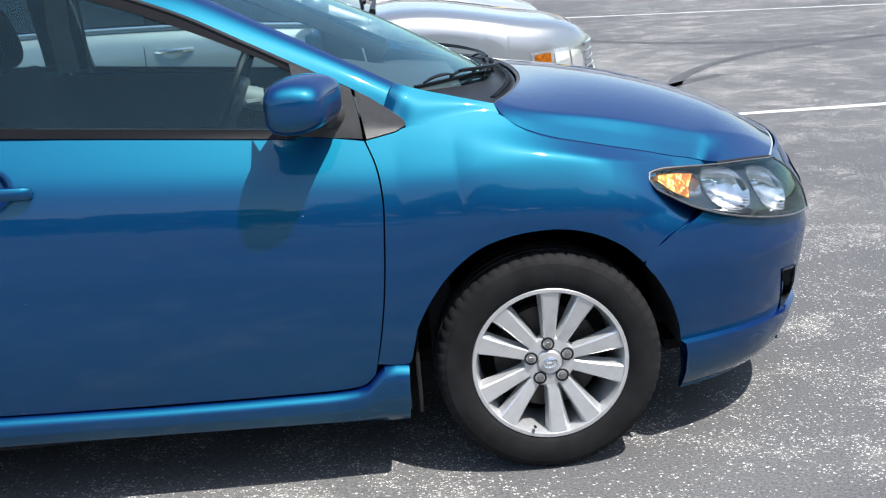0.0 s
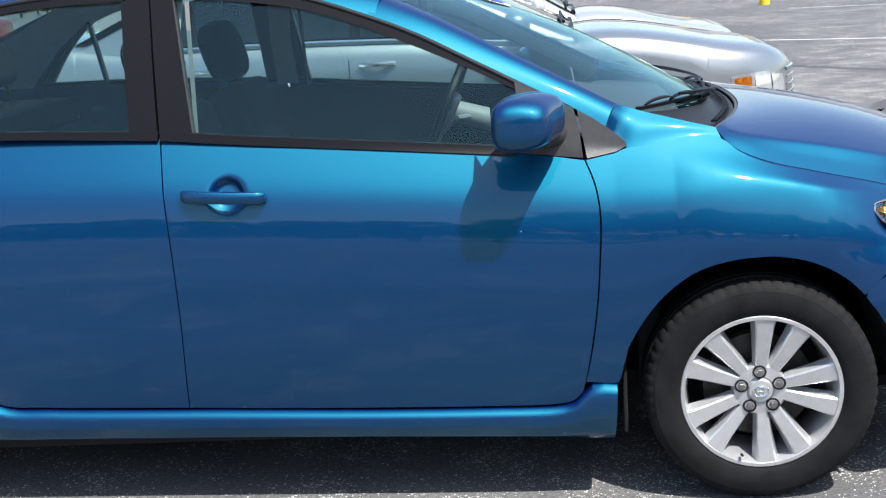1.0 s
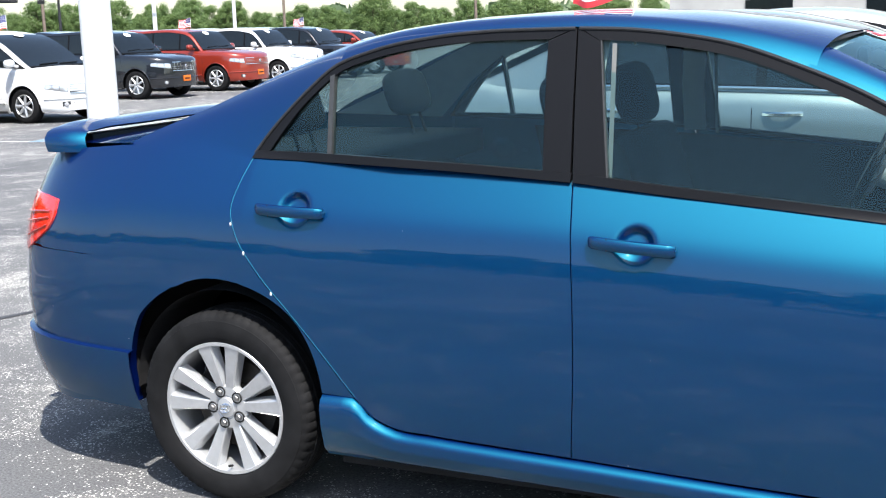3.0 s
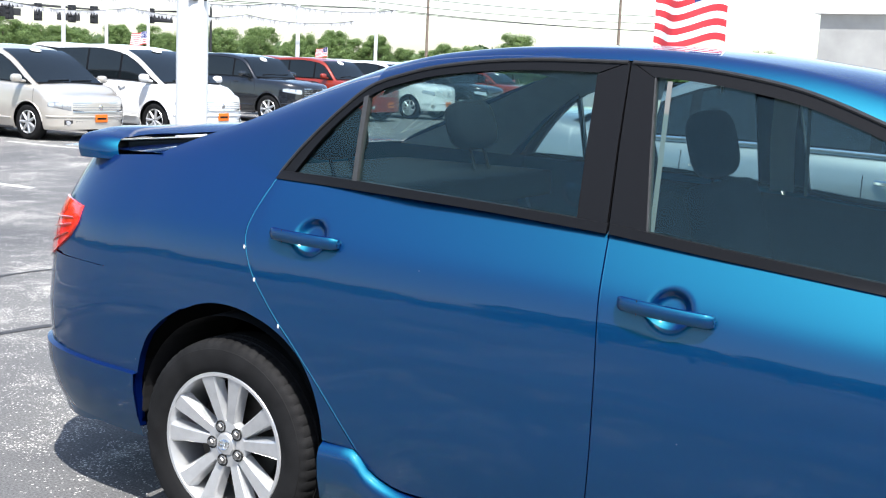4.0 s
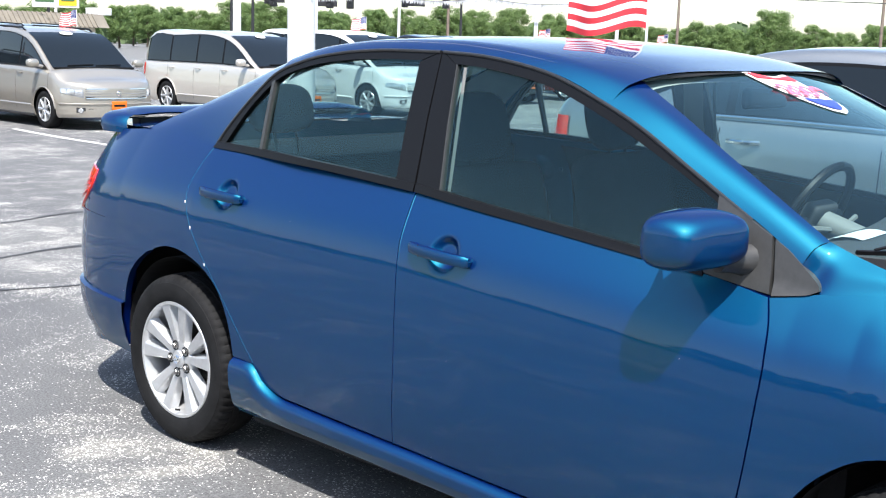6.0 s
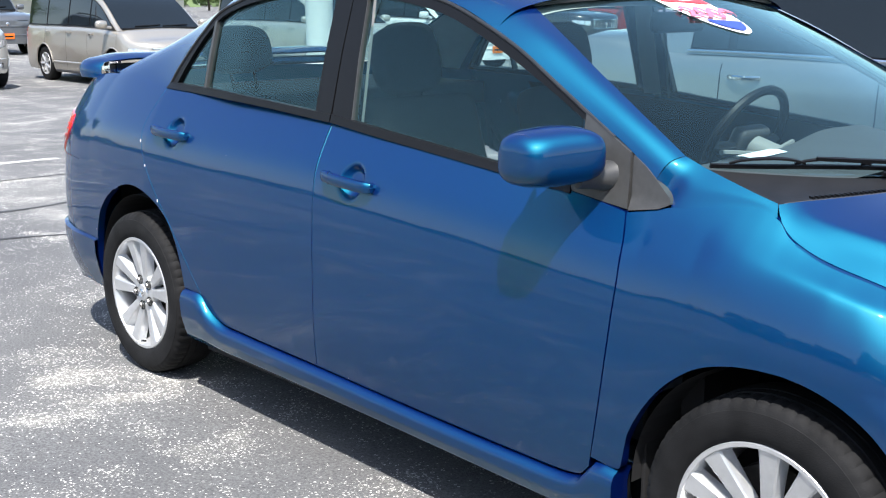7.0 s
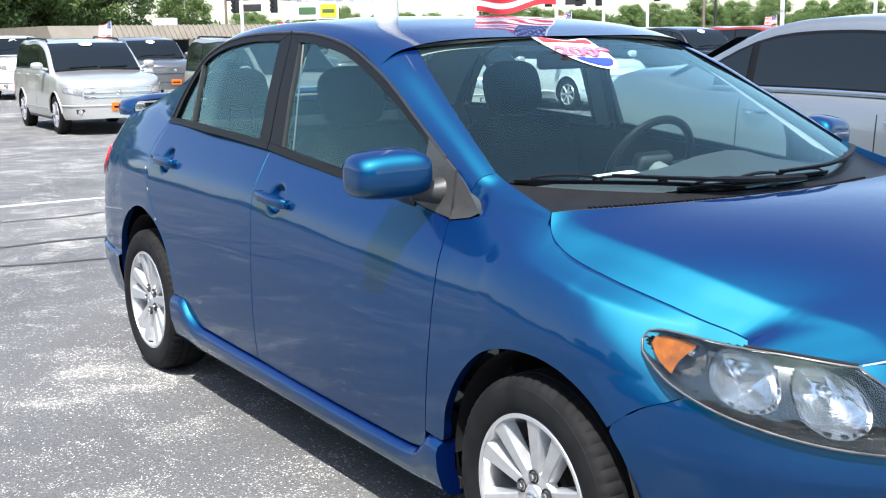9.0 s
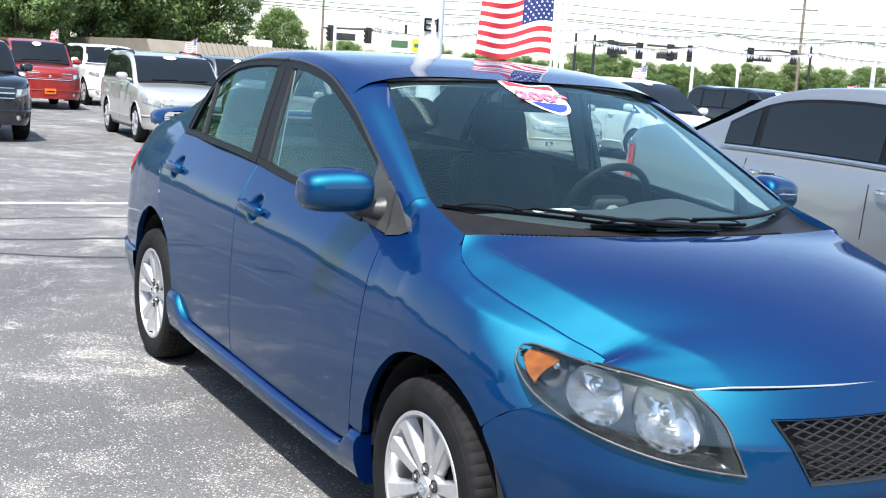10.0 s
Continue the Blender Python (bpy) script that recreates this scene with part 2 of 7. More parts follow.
def tube(bm, pts, radius, sides=8, cap=True):
    """A round bar along points; radius may be a list."""
    p = [Vector(q) for q in pts]
    rs = radius if isinstance(radius, (list, tuple)) else [radius] * len(p)
    rings = []
    side_v = None
    for k, q in enumerate(p):
        d = (p[min(k + 1, len(p) - 1)] - p[max(k - 1, 0)]).normalized()
        if side_v is None:
            side_v = d.orthogonal().normalized()
        side_v = (side_v - d * side_v.dot(d)).normalized()
        up = d.cross(side_v)
        rings.append([bm.verts.new(q + rs[k] * (math.cos(a) * side_v + math.sin(a) * up)) for a in (2 * math.pi * i / sides for i in range(sides))])
    for a, b in zip(rings, rings[1:]):
        for i in range(sides):
            bm.faces.new((a[i], a[(i + 1) % sides], b[(i + 1) % sides], b[i]))
    if cap:
        bm.faces.new(rings[0][::-1])
        bm.faces.new(rings[-1])


def lathe(bm, profile, steps, axis_m=None, closed=False):
    """Turns (radius, height) points round the y axis."""
    rings = []
    for r, h in profile:
        rings.append([bm.verts.new(Vector((r * math.cos(a), h, r * math.sin(a)))) for a in (2 * math.pi * i / steps for i in range(steps))])
    pairs = list(zip(rings, rings[1:])) + ([(rings[-1], rings[0])] if closed else [])
    for a, b in pairs:
        for i in range(steps):
            bm.faces.new((a[i], a[(i + 1) % steps], b[(i + 1) % steps], b[i]))
    if axis_m is not None:
        bmesh.ops.transform(bm, matrix=axis_m, verts=[v for g in rings for v in g])
    return rings


def mirrored(bm):
    """A copy of a bmesh on the other side of the car."""
    b2 = bm.copy()
    for v in b2.verts:
        v.co.y = -v.co.y
    bmesh.ops.reverse_faces(b2, faces=b2.faces[:])
    return b2


def both(name, bm, mat, parent, label=""):
    b2 = mirrored(bm)
    return part(name, bm, mat, parent, label), part(name, b2, mat, parent, label)


# ---- the blue sedan ----
ZT_X = [-2.3, -2.0, -1.6, -1.2, -0.25, 0.5, 1.0, 1.2, 1.4, 1.6, 1.77, 2.0, 2.3]
ZT_Z = [1.06, 1.085, 1.11, 1.11, 1.09, 1.04, 1.0, 0.975, 0.92, 0.845, 0.765, 0.72, 0.70]
D_IN = np.linspace(-0.06, 0.62, 69)
W_RAW = np.interp(D_IN, [-0.06, -0.03, 0, 0.04, 0.08, 0.13, 0.17, 0.2, 0.25, 0.31, 0.42, 0.62], [0.655, 0.69, 0.72, 0.753, 0.782, 0.814, 0.837, 0.849, 0.860, 0.867, 0.874, 0.875])
KER = np.exp(-np.linspace(-2, 2, 9) ** 2)
W_SMOOTH = np.convolve(np.pad(W_RAW, 4, mode="edge"), KER / KER.sum(), mode="valid")
X_IN = np.linspace(-2.3, 2.3, 93)
ZT_SMOOTH = np.convolve(np.pad(np.interp(X_IN, ZT_X, ZT_Z), 4, mode="edge"), KER / KER.sum(), mode="valid")


def round_flank(x, z):
    """Half width of the body side, without the fender's crease."""
    d = float(np.interp(x, X_IN, ZT_SMOOTH)) - z
    # the fender turns down faster than the doors below its shoulder
    d += lerp(x, [0.95, 1.1, 1.25, 1.4, 1.5, 1.6, 1.72], [0, 0.2, 0.9, 1.6, 1.1, 0.4, 0]) * 0.009 * math.log1p(math.exp(min(60, (d - 0.055) / 0.009)))
    w = float(np.interp(d, D_IN, W_SMOOTH))
    s = min(1, max(0, (0.55 - z) / 0.39))
    return w - 0.05 * s * s


CREASE_X = [0.985, 1.11, 1.27, 1.39, 1.53, 1.63, 1.735]
CREASE_Z = [0.933, 0.898, 0.859, 0.834, 0.799, 0.774, 0.750]
SEAM_X = [0.985, 1.08, 1.19, 1.235, 1.265, 1.313, 1.457, 1.61, 1.738]
SEAM_Z = [0.99, 0.98, 0.96, 0.94, 0.915, 0.892, 0.848, 0.804, 0.765]


def flank(x, z):
    """Half width of the body side, without the rounding of the ends."""
    w = round_flank(x, z)
    m = min(1, max(0, (x - 0.95) / 0.42))
    m = m * m * (3 - 2 * m) * lerp(x, [1.46, 1.6, 1.68], [1, 0.4, 0])
    zs = lerp(x, SEAM_X, SEAM_Z)
    if m == 0 or z < 0.66 or z > zs:
        return w
    # a flat top rolls over a crease into a steep side
    zc, h = lerp(x, CREASE_X, CREASE_Z), lerp(x, CREASE_X, CREASE_Z) - 0.66
    a = lerp(x, [1.0, 1.2, 1.4, 1.6], [0.55, 0.48, 0.45, 0.6])
    low = round_flank(x, 0.66)
    lift = low - a * h / 2 - round_flank(x, zc)
    above = w + lift * (1 - (z - zc) / (zs - zc)) if z > zc else low - a * h / 2 + 1.3 * (zc - z)
    below = low - a / (2 * h) * (z - 0.66) ** 2
    k = 0.005
    crisp = min(above, below) - k * math.log1p(math.exp(-abs(above - below) / k))
    if z > zc:
        crisp = max(crisp, above - k * (zs - z) / (zs - zc))
    return w + m * (crisp - w)


def nose_x(z):
    return lerp(z, [0.1, 0.2, 0.35, 0.5, 0.62, 0.72, 0.8, 0.9, 1.0], [2.02, 2.09, 2.15, 2.18, 2.16, 2.11, 2.07, 2.04, 2.0])


def tail_x(z):
    return lerp(z, [0.2, 0.35, 0.6, 0.8, 0.95, 1.1], [-2.2, -2.26, -2.29, -2.27, -2.24, -2.2])


def side(x, z):
    w = flank(x, z)
    if x > 1.0:
        w *= max(0, 1 - min(1, (x - 1.0) / (nose_x(z) - 1.0)) ** 3.0) ** (1 / 3.0)
    if x < -1.0:
        w = (w - 0.03 * min(1, max(0, (-1.2 - x) / 0.5))) * max(0, 1 - min(1, (-1.0 - x) / (-1.0 - tail_x(z))) ** 5.0) ** 0.2
    return w


def green(x, z):
    """Half width of the glass house."""
    d = max(-0.02, z - lerp(x, [-1.4, -1.2, -0.25, 0.5, 1.0], [1.085, 1.08, 1.04, 0.99, 0.94]))
    return 0.768 - 0.25 * d - 0.14 * d * d - 0.03 * max(0, -x - 0.75) / 0.4


def on_side(g, out=0.0, fn=side):
    """Lays a flat grid of (x, z) onto the right side of the car."""
    return np.array([[(x, -(fn(x, z) + out), z) for x, z in row] for row in g])


def nose_point(phi, z, out=0.0):
    """A point of the front, phi 0 (side) to 90 (middle)."""
    a, w = nose_x(z) - 1.0 + out, round_flank(1.6, z) + out
    s, c = math.sin(radians(phi)), max(0.0, math.cos(radians(phi)))
    return (1.0 + a * s ** (2 / 3), -w * c ** (2 / 3), z)


def nose_phi(x, z):
    u = min(1, max(0, (x - 1.0) / (nose_x(z) - 1.0)))
    return math.degrees(math.asin(u ** 1.5))


def tail_point(phi, z, out=0.0):
    a = -1.0 - tail_x(z) + out
    s, c = math.sin(radians(phi)), max(0.0, math.cos(radians(phi)))
    x = -1.0 - a * s ** 0.4
    w = flank(x, z) - 0.03 * min(1, max(0, (-1.2 - x) / 0.5)) + out
    return (x, -w * c ** 0.4, z)


def tail_phi(x, z):
    u = min(1, max(0, (-1.0 - x) / (-1.0 - tail_x(z))))
    return math.degrees(math.asin(u ** 2.5))


car = tagged(new("car"), "metallic blue four-door sedan with a rear spoiler and alloy wheels", "car")
IN = (0, 0.025, 0)
B_SEAM = [(-0.214, 0.31), (-0.202, 0.548), (-0.206, 0.777), (-0.219, 0.94), (-0.232, 1.037)]
F_SEAM = [(0.847, 0.319), (0.865, 0.398), (0.889, 0.533), (0.904, 0.677), (0.91, 0.776), (0.9, 0.859), (0.878, 0.918)]
Q_SEAM = [(-0.846, 0.416), (-0.93, 0.519), (-1.046, 0.649), (-1.152, 0.763), (-1.225, 0.869), (-1.247, 0.941), (-1.234, 1.013), (-1.212, 1.082)]
F_DOOR_LOW = [(-0.214, 0.31), (0.008, 0.300), (0.31, 0.290), (0.6, 0.283), (0.77, 0.282), (0.82, 0.292), (0.847, 0.319)]
R_DOOR_LOW = [(-0.846, 0.416), (-0.805, 0.369), (-0.738, 0.337), (-0.617, 0.326), (-0.413, 0.317), (-0.214, 0.31)]
F_BELT = [(-0.232, 1.037), (0.012, 1.012), (0.313, 0.983), (0.598, 0.956), (0.75, 0.939), (0.878, 0.918)]
R_BELT = [(-1.212, 1.082), (-0.954, 1.074), (-0.614, 1.061), (-0.232, 1.037)]
F_ARCH = [(0.934, 0.338), (0.956, 0.414), (0.989, 0.48), (1.067, 0.578), (1.142, 0.63), (1.215, 0.652), (1.33, 0.659), (1.431, 0.635), (1.515, 0.585), (1.56, 0.54)]
F_ARCH_LOW = [(1.66, 0.15), (1.663, 0.25), (1.655, 0.32), (1.637, 0.403), (1.60, 0.48), (1.56, 0.54)]
R_ARCH_LOW = [(-1.645, 0.31), (-1.65, 0.40), (-1.635, 0.492), (-1.605, 0.576), (-1.554, 0.634), (-1.46, 0.694)]
F_BUMP_SEAM = [(1.56, 0.54), (1.62, 0.59), (1.73, 0.645), (1.80, 0.742)]
HOOD_LINE = [(1.215, 0.968), (1.235, 0.94), (1.265, 0.915), (1.313, 0.892), (1.457, 0.848), (1.61, 0.804), (1.685, 0.780), (1.738, 0.765), (1.766, 0.755)]
SILL_LOW = [(-0.953, 0.228), (-0.664, 0.224), (0.157, 0.204), (0.6, 0.188), (0.923, 0.175)]


LAMP_LOW = [(1.590, 0.742), (1.604, 0.722), (1.64, 0.699), (1.685, 0.672), (1.766, 0.638), (1.911, 0.596), (2.04, 0.568), (2.10, 0.558)]
LAMP_IN = [(2.10, 0.558), (2.075, 0.625), (2.035, 0.682), (1.98, 0.727)]
LAMP_TOP = [(1.594, 0.757), (1.62, 0.763), (1.66, 0.7615), (1.72, 0.7565), (1.80, 0.749), (1.88, 0.7425), (1.98, 0.727)]
FOG = [(1.985, 0.425), (2.05, 0.41), (2.06, 0.305), (1.995, 0.285)]
GRILLE_YZ = [(0.404, 0.672), (-0.404, 0.672), (-0.327, 0.537), (0.327, 0.537)]


def inside(p, poly):
    x, y = p
    hit = False
    for (x0, y0), (x1, y1) in zip(poly, poly[1:] + poly[:1]):
        if (y0 > y) != (y1 > y) and x < (x1 - x0) * (y - y0) / (y1 - y0) + x0:
            hit = not hit
    return hit


def open_up(bm, poly, front=False, grow=1.0):
    """Cuts a hole for a lamp or grille that later covers its edge."""
    c = np.mean(poly, axis=0)
    small = [tuple(c + (np.array(p) - c) * grow) for p in poly]
    gone = []
    if front:
        for (y0, z0), (y1, z1) in zip(small, small[1:] + small[:1]):
            bmesh.ops.bisect_plane(bm, geom=bm.verts[:] + bm.edges[:] + bm.faces[:], dist=1e-5, plane_co=(2, y0, z0), plane_no=(0, z1 - z0, y0 - y1))
    for f in bm.faces:
        m = f.calc_center_median()
        if not front and not all(inside((v.co.x, v.co.z), small) for v in f.verts):
            continue
        if inside((m.y, m.z) if front else (m.x, m.z), small) and (m.x > 1.9 or not front):
            gone.append(f)
    bmesh.ops.delete(bm, geom=gone, context="FACES")


LAMP_POLY = LAMP_LOW + LAMP_IN[1:] + LAMP_TOP[::-1][1:]


def skin(bm, g, out=0.0, fn=side, gap=0.0022, rim=IN):
    add_grid(bm, on_side(shrink(g, gap) if gap else g, out, fn), rim=rim)


def cup(x, z):
    """Depth of the finger recesses behind the door handles."""
    d = 0.0
    for cx, cz in ((-0.048, 0.883), (-1.033, 0.937)):
        r = math.hypot((x - cx) / 0.056, (z - cz) / 0.054)
        if r < 1.0:
            w = min(1.0, (1 - r) / 0.55)
            d += 0.024 * w * w * (3 - 2 * w)
    return d


# doors with their recesses, handles, glass and frames
def side_door(name, low, front, belt, rear, label):
    g = shrink(coons(low, front, belt, rear, 150, 110), 0.0022)
    bm = bmesh.new()
    add_grid(bm, np.array([[(x, -(side(x, z) - cup(x, z)), z) for x, z in row] for row in g]), rim=IN)
    return both(name, bm, PAINT_BLUE, car, label)


front_doors = side_door("front_door", F_DOOR_LOW, F_SEAM, F_BELT, B_SEAM, "blue front door, closed, with a black window frame")
rear_doors = side_door("rear_door", R_DOOR_LOW, B_SEAM, R_BELT, Q_SEAM, "blue rear door, closed, with a fixed quarter window")

# fender
bm = bmesh.new()
F_TOP = [(0.878, 0.918), (0.93, 0.928), (0.985, 0.94), (1.08, 0.952), (1.19, 0.957), (1.235, 0.94), (1.265, 0.915), (1.313, 0.892), (1.457, 0.848), (1.61, 0.804), (1.685, 0.780), (1.738, 0.765), (1.766, 0.755), (1.80, 0.742)]
skin(bm, coons([(0.852, 0.345), *F_ARCH], F_BUMP_SEAM, F_TOP, [(0.852, 0.345), *F_SEAM[1:]], 130, 60))
A_FOOT = (0.935, -(green(0.935, 0.995) + 0.002), 0.995)
low = [A_FOOT] + [(x, -side(x, z) + 0.0012, z) for x, z in [(0.958, 0.966), (0.99, 0.936), (1.08, 0.946), (1.16, 0.952), (1.19, 0.951), (1.226, 0.944)]]
cowl_line = [(0.968, -0.70, 1.043), (1.03, -0.706, 1.022), (1.10, -0.712, 1.002), (1.16, -0.716, 0.985), (1.215, -side(1.215, 0.968), 0.970)]
g = coons(low, [low[-1], cowl_line[-1]], cowl_line, [A_FOOT, tuple((np.array(A_FOOT) + cowl_line[0]) / 2 + [0.002, -0.008, 0.011]), cowl_line[0]], 28, 12)
for j in range(13):
    for i in range(29):
        k = 1 - (1 - j / 12) ** 2 * (1 - (1 - i / 28) ** 2)
        g[j, i, 1] = g[j, i, 1] * k - side(g[j, i, 0], g[j, i, 2]) * (1 - k)
add_grid(bm, g, rim=(0, 0.004, -0.03))
open_up(bm, [(x, z + 0.008) for x, z in LAMP_LOW] + LAMP_IN[1:] + [(x, z - 0.008) for x, z in LAMP_TOP[::-1][1:]], grow=0.98)
both("front_fender", bm, PAINT_BLUE, car)

# quarter panel and C-pillar
bm = bmesh.new()
Q_TOP = [(-2.06, 1.07), (-1.85, 1.09), (-1.6, 1.105), (-1.4, 1.10), (-1.212, 1.082)]
Q_EDGE = [(-1.212, 0.723), (-1.225, 0.869)]
q_grid = on_side(coons([(-2.03, 0.775), (-1.82, 0.772), (-1.62, 0.76), (-1.54, 0.728), (-1.46, 0.694), (-1.40, 0.715), (-1.344, 0.728), (-1.28, 0.731), (-1.212, 0.723)], Q_EDGE + Q_SEAM[5:], Q_TOP, [(-2.03, 0.775), (-2.07, 0.9), (-2.06, 1.07)], 60, 30))
add_grid(bm, q_grid)
skin(bm, ribbon([(-1.212, 0.723), (-1.145, 0.702), (-1.088, 0.674), (-1.035, 0.632), (-0.995, 0.577), (-0.970, 0.522), (-0.957, 0.472), (-0.95, 0.419)], [(x - 0.002, z - 0.001) for x, z in Q_SEAM[:5]][::-1], 40, 6)[::-1], gap=0.0)
q_edge = q_grid[-1][q_grid[-1][:, 0] > -1.73]
C_IN = [tuple(q_edge[0]), (-1.665, -0.655, 1.128), (-1.45, -0.60, 1.212), (-1.18, -0.55, 1.325), (-0.95, -0.53, 1.405)]
C_OUT = [tuple(q_edge[-1])] + [(x, -green(x, z), z) for x, z in [(-1.16, 1.16), (-1.097, 1.225), (-0.972, 1.332), (-0.844, 1.378)]]
C_TOP = [(-0.95, -0.53, 1.405), (-0.90, -0.60, 1.398), (-0.844, -green(-0.844, 1.378), 1.378)]
c_grid = coons([tuple(p) for p in q_edge], C_OUT, C_TOP, C_IN, len(q_edge) - 1, 22)
c_grid[0] = q_edge
add_grid(bm, c_grid)
bmesh.ops.remove_doubles(bm, verts=bm.verts[:], dist=0.0004)
both("quarter_panel", bm, PAINT_BLUE, car)

# sill skirt
bm = bmesh.new()
SILL_TOP = [(-0.95, 0.417), (-0.90, 0.417), (-0.846, 0.413), (-0.805, 0.366), (-0.738, 0.332), (-0.617, 0.322), (-0.413, 0.313), (-0.2, 0.306), (0.31, 0.286), (0.6, 0.279), (0.77, 0.278), (0.825, 0.29), (0.855, 0.325), (0.875, 0.342), (0.934, 0.337)]
g = coons(SILL_LOW, [(0.923, 0.175), (0.93, 0.26), (0.934, 0.337)], SILL_TOP, [(-0.953, 0.228), (-0.95, 0.32), (-0.95, 0.417)], 60, 14)
g3 = on_side(g)
for j in range(15):
    g3[j, :, 1] -= lerp(j / 14, [0, 0.15, 0.5, 0.8, 0.92, 1.0], [0.0, 0.022, 0.03, 0.026, 0.018, -0.004])
add_grid(bm, g3, rim=(0, 0.06, 0))
both("side_skirt", bm, PAINT_BLUE, car)

# front bumper
bm = bmesh.new()
left = [(nose_phi(x, z), z) for x, z in F_ARCH_LOW + F_BUMP_SEAM[1:]]
p1, z1 = left[-1]
g = coons([left[0], (90, 0.15)], [(90, 0.15), (90, 0.745)], [left[-1], (60, 0.727), (75, 0.732), (90, 0.738)], left, 70, 60)
add_grid(bm, np.array([[nose_point(p, z) for p, z in row] for row in shrink(g * [0.012, 1], 0.002) / [0.012, 1]]), rim=IN)
b2 = mirrored(bm)
me_tmp = bpy.data.meshes.new("tmp")
b2.to_mesh(me_tmp)
b2.free()
bm.from_mesh(me_tmp)
open_up(bm, LAMP_POLY, grow=0.99)
open_up(bm, FOG, grow=0.97)
open_up(bm, GRILLE_YZ, True, 1.0)
part("front_bumper", bm, PAINT_BLUE, car)
# lip below the front bumper
bm = bmesh.new()
rows = [(0.306, -0.002), (0.300, 0.018), (0.27, 0.024), (0.21, 0.02), (0.165, 0.008), (0.15, -0.02)]
gl = []
for z, out in rows:
    line = []
    p0 = nose_phi(1.659, z)
    for p in np.r_[np.linspace(p0, 70, 20), np.linspace(72, 108, 12), np.linspace(110, 180 - p0, 20)]:
        q = p if p <= 90 else 180 - p
        zz = z - 0.03 * math.sin(radians(q)) ** 4 * (1 if z > 0.2 else 0.3)
        x, y, zz = nose_point(q, zz, out)
        line.append((x, y if p <= 90 else -y, zz))
    gl.append(line)
add_grid(bm, np.array(gl)[::-1])
part("front_lip", bm, PAINT_BLUE, car)

# rear bumper and lip, tail
bm = bmesh.new()
left = [(tail_phi(x, z), z) for x, z in R_ARCH_LOW] 
top = [(tail_phi(x, z), z) for x, z in [(-1.46, 0.694), (-1.59, 0.755), (-1.82, 0.77), (-2.03, 0.772)]] + [(60, 0.775), (90, 0.775)]
g = coons([left[0], (30, 0.27), (90, 0.27)], [(90, 0.27), (90, 0.775)], top, left, 40, 20)
add_grid(bm, np.array([[tail_point(p, z) for p, z in row] for row in g]), flip=True, rim=IN)
g = coons([(tail_phi(-2.03, 0.78), 0.78), (90, 0.78)], [(90, 0.78), (90, 1.075)], [(tail_phi(-2.06, 1.07), 1.07), (90, 1.075)], [(tail_phi(-2.03, 0.78), 0.78), (tail_phi(-2.06, 1.07), 1.07)], 24, 10)
bm2 = bmesh.new()
add_grid(bm2, np.array([[tail_point(p, z) for p, z in row] for row in g]), flip=True)
for b, nm in ((bm, "rear_bumper"), (bm2, "trunk_lid")):
    b2 = mirrored(b)
    b2.to_mesh(me_tmp)
    b2.free()
    b.from_mesh(me_tmp)
    if nm == "trunk_lid":
        xs = np.linspace(-2.2, -1.70, 10)
        deck = np.array([[(x, y * (side(x, 1.085) if x > -2.1 else 0.62) * 0.985, 1.095 + 0.012 * (1 - y * y) + 0.02 * (x + 2.2)) for x in xs] for y in np.linspace(-1, 1, 17)])
        add_grid(b, deck, flip=True)
    part(nm, b, PAINT_BLUE, car)
bm = bmesh.new()
rows = [(0.476, -0.003), (0.47, 0.014), (0.42, 0.016), (0.34, 0.01), (0.275, -0.002), (0.26, -0.03)]
gl = []
for z, out in rows:
    line = []
    p0 = tail_phi(-1.635, z)
    for p in np.r_[np.linspace(p0, 40, 22), np.linspace(44, 136, 16), np.linspace(140, 180 - p0, 22)]:
        q = p if p <= 90 else 180 - p
        x, y, zz = tail_point(q, z + 0.02 * math.sin(radians(q)), out)
        line.append((x, y if p <= 90 else -y, zz))
    gl.append(line)
add_grid(bm, np.array(gl)[::-1], flip=True)
part("rear_lip", bm, PAINT_BLUE, car)

# roof, A-pillars
RAIL = [(-0.95, 1.34), (-0.844, 1.378), (-0.666, 1.41), (-0.461, 1.424), (-0.23, 1.424), (-0.003, 1.405), (0.153, 1.377), (0.305, 1.325), (0.36, 1.30)]
xs = np.linspace(-0.95, 0.352, 30)
rail = curve(RAIL, 200)
roof = []
for x in xs:
    zr = float(np.interp(x, rail[:, 0], rail[:, 1]))
    yr = green(x, zr)
    zc = lerp(x, [-0.95, -0.8, -0.6, -0.4, -0.25, 0.0, 0.2, 0.352], [1.418, 1.442, 1.463, 1.473, 1.474, 1.459, 1.428, 1.392])
    pw = lerp(x, [-0.95, -0.5, 0.0, 0.36], [4.6, 2.8, 2.8, 5.6])
    row = []
    for s in np.sin(np.linspace(-math.pi / 2, math.pi / 2, 53)):
        xx = x + (0.065 * (1 - abs(s) ** 2.2) * max(0, (x + 0.1) / 0.45) if x > -0.1 else -0.04 * (1 - s * s) * max(0, (-0.5 - x) / 0.45))
        roll = 0.024 * (1 - max(0, (abs(s) - 0.90) / 0.10) ** 1.8)
        row.append((xx, s * yr, zr + roll + (zc - zr - 0.024) * (1 - abs(s) ** pw)))
    roof.append(row)
bm = bmesh.new()
add_grid(bm, np.array(roof), flip=True)
part("roof", bm, PAINT_BLUE, car)
A_OUT = [(x, -(green(x, z) + 0.002), z) for x, z in [(0.335, 1.312), (0.453, 1.262), (0.596, 1.186), (0.707, 1.126), (0.856, 1.046), (0.935, 0.995)]]
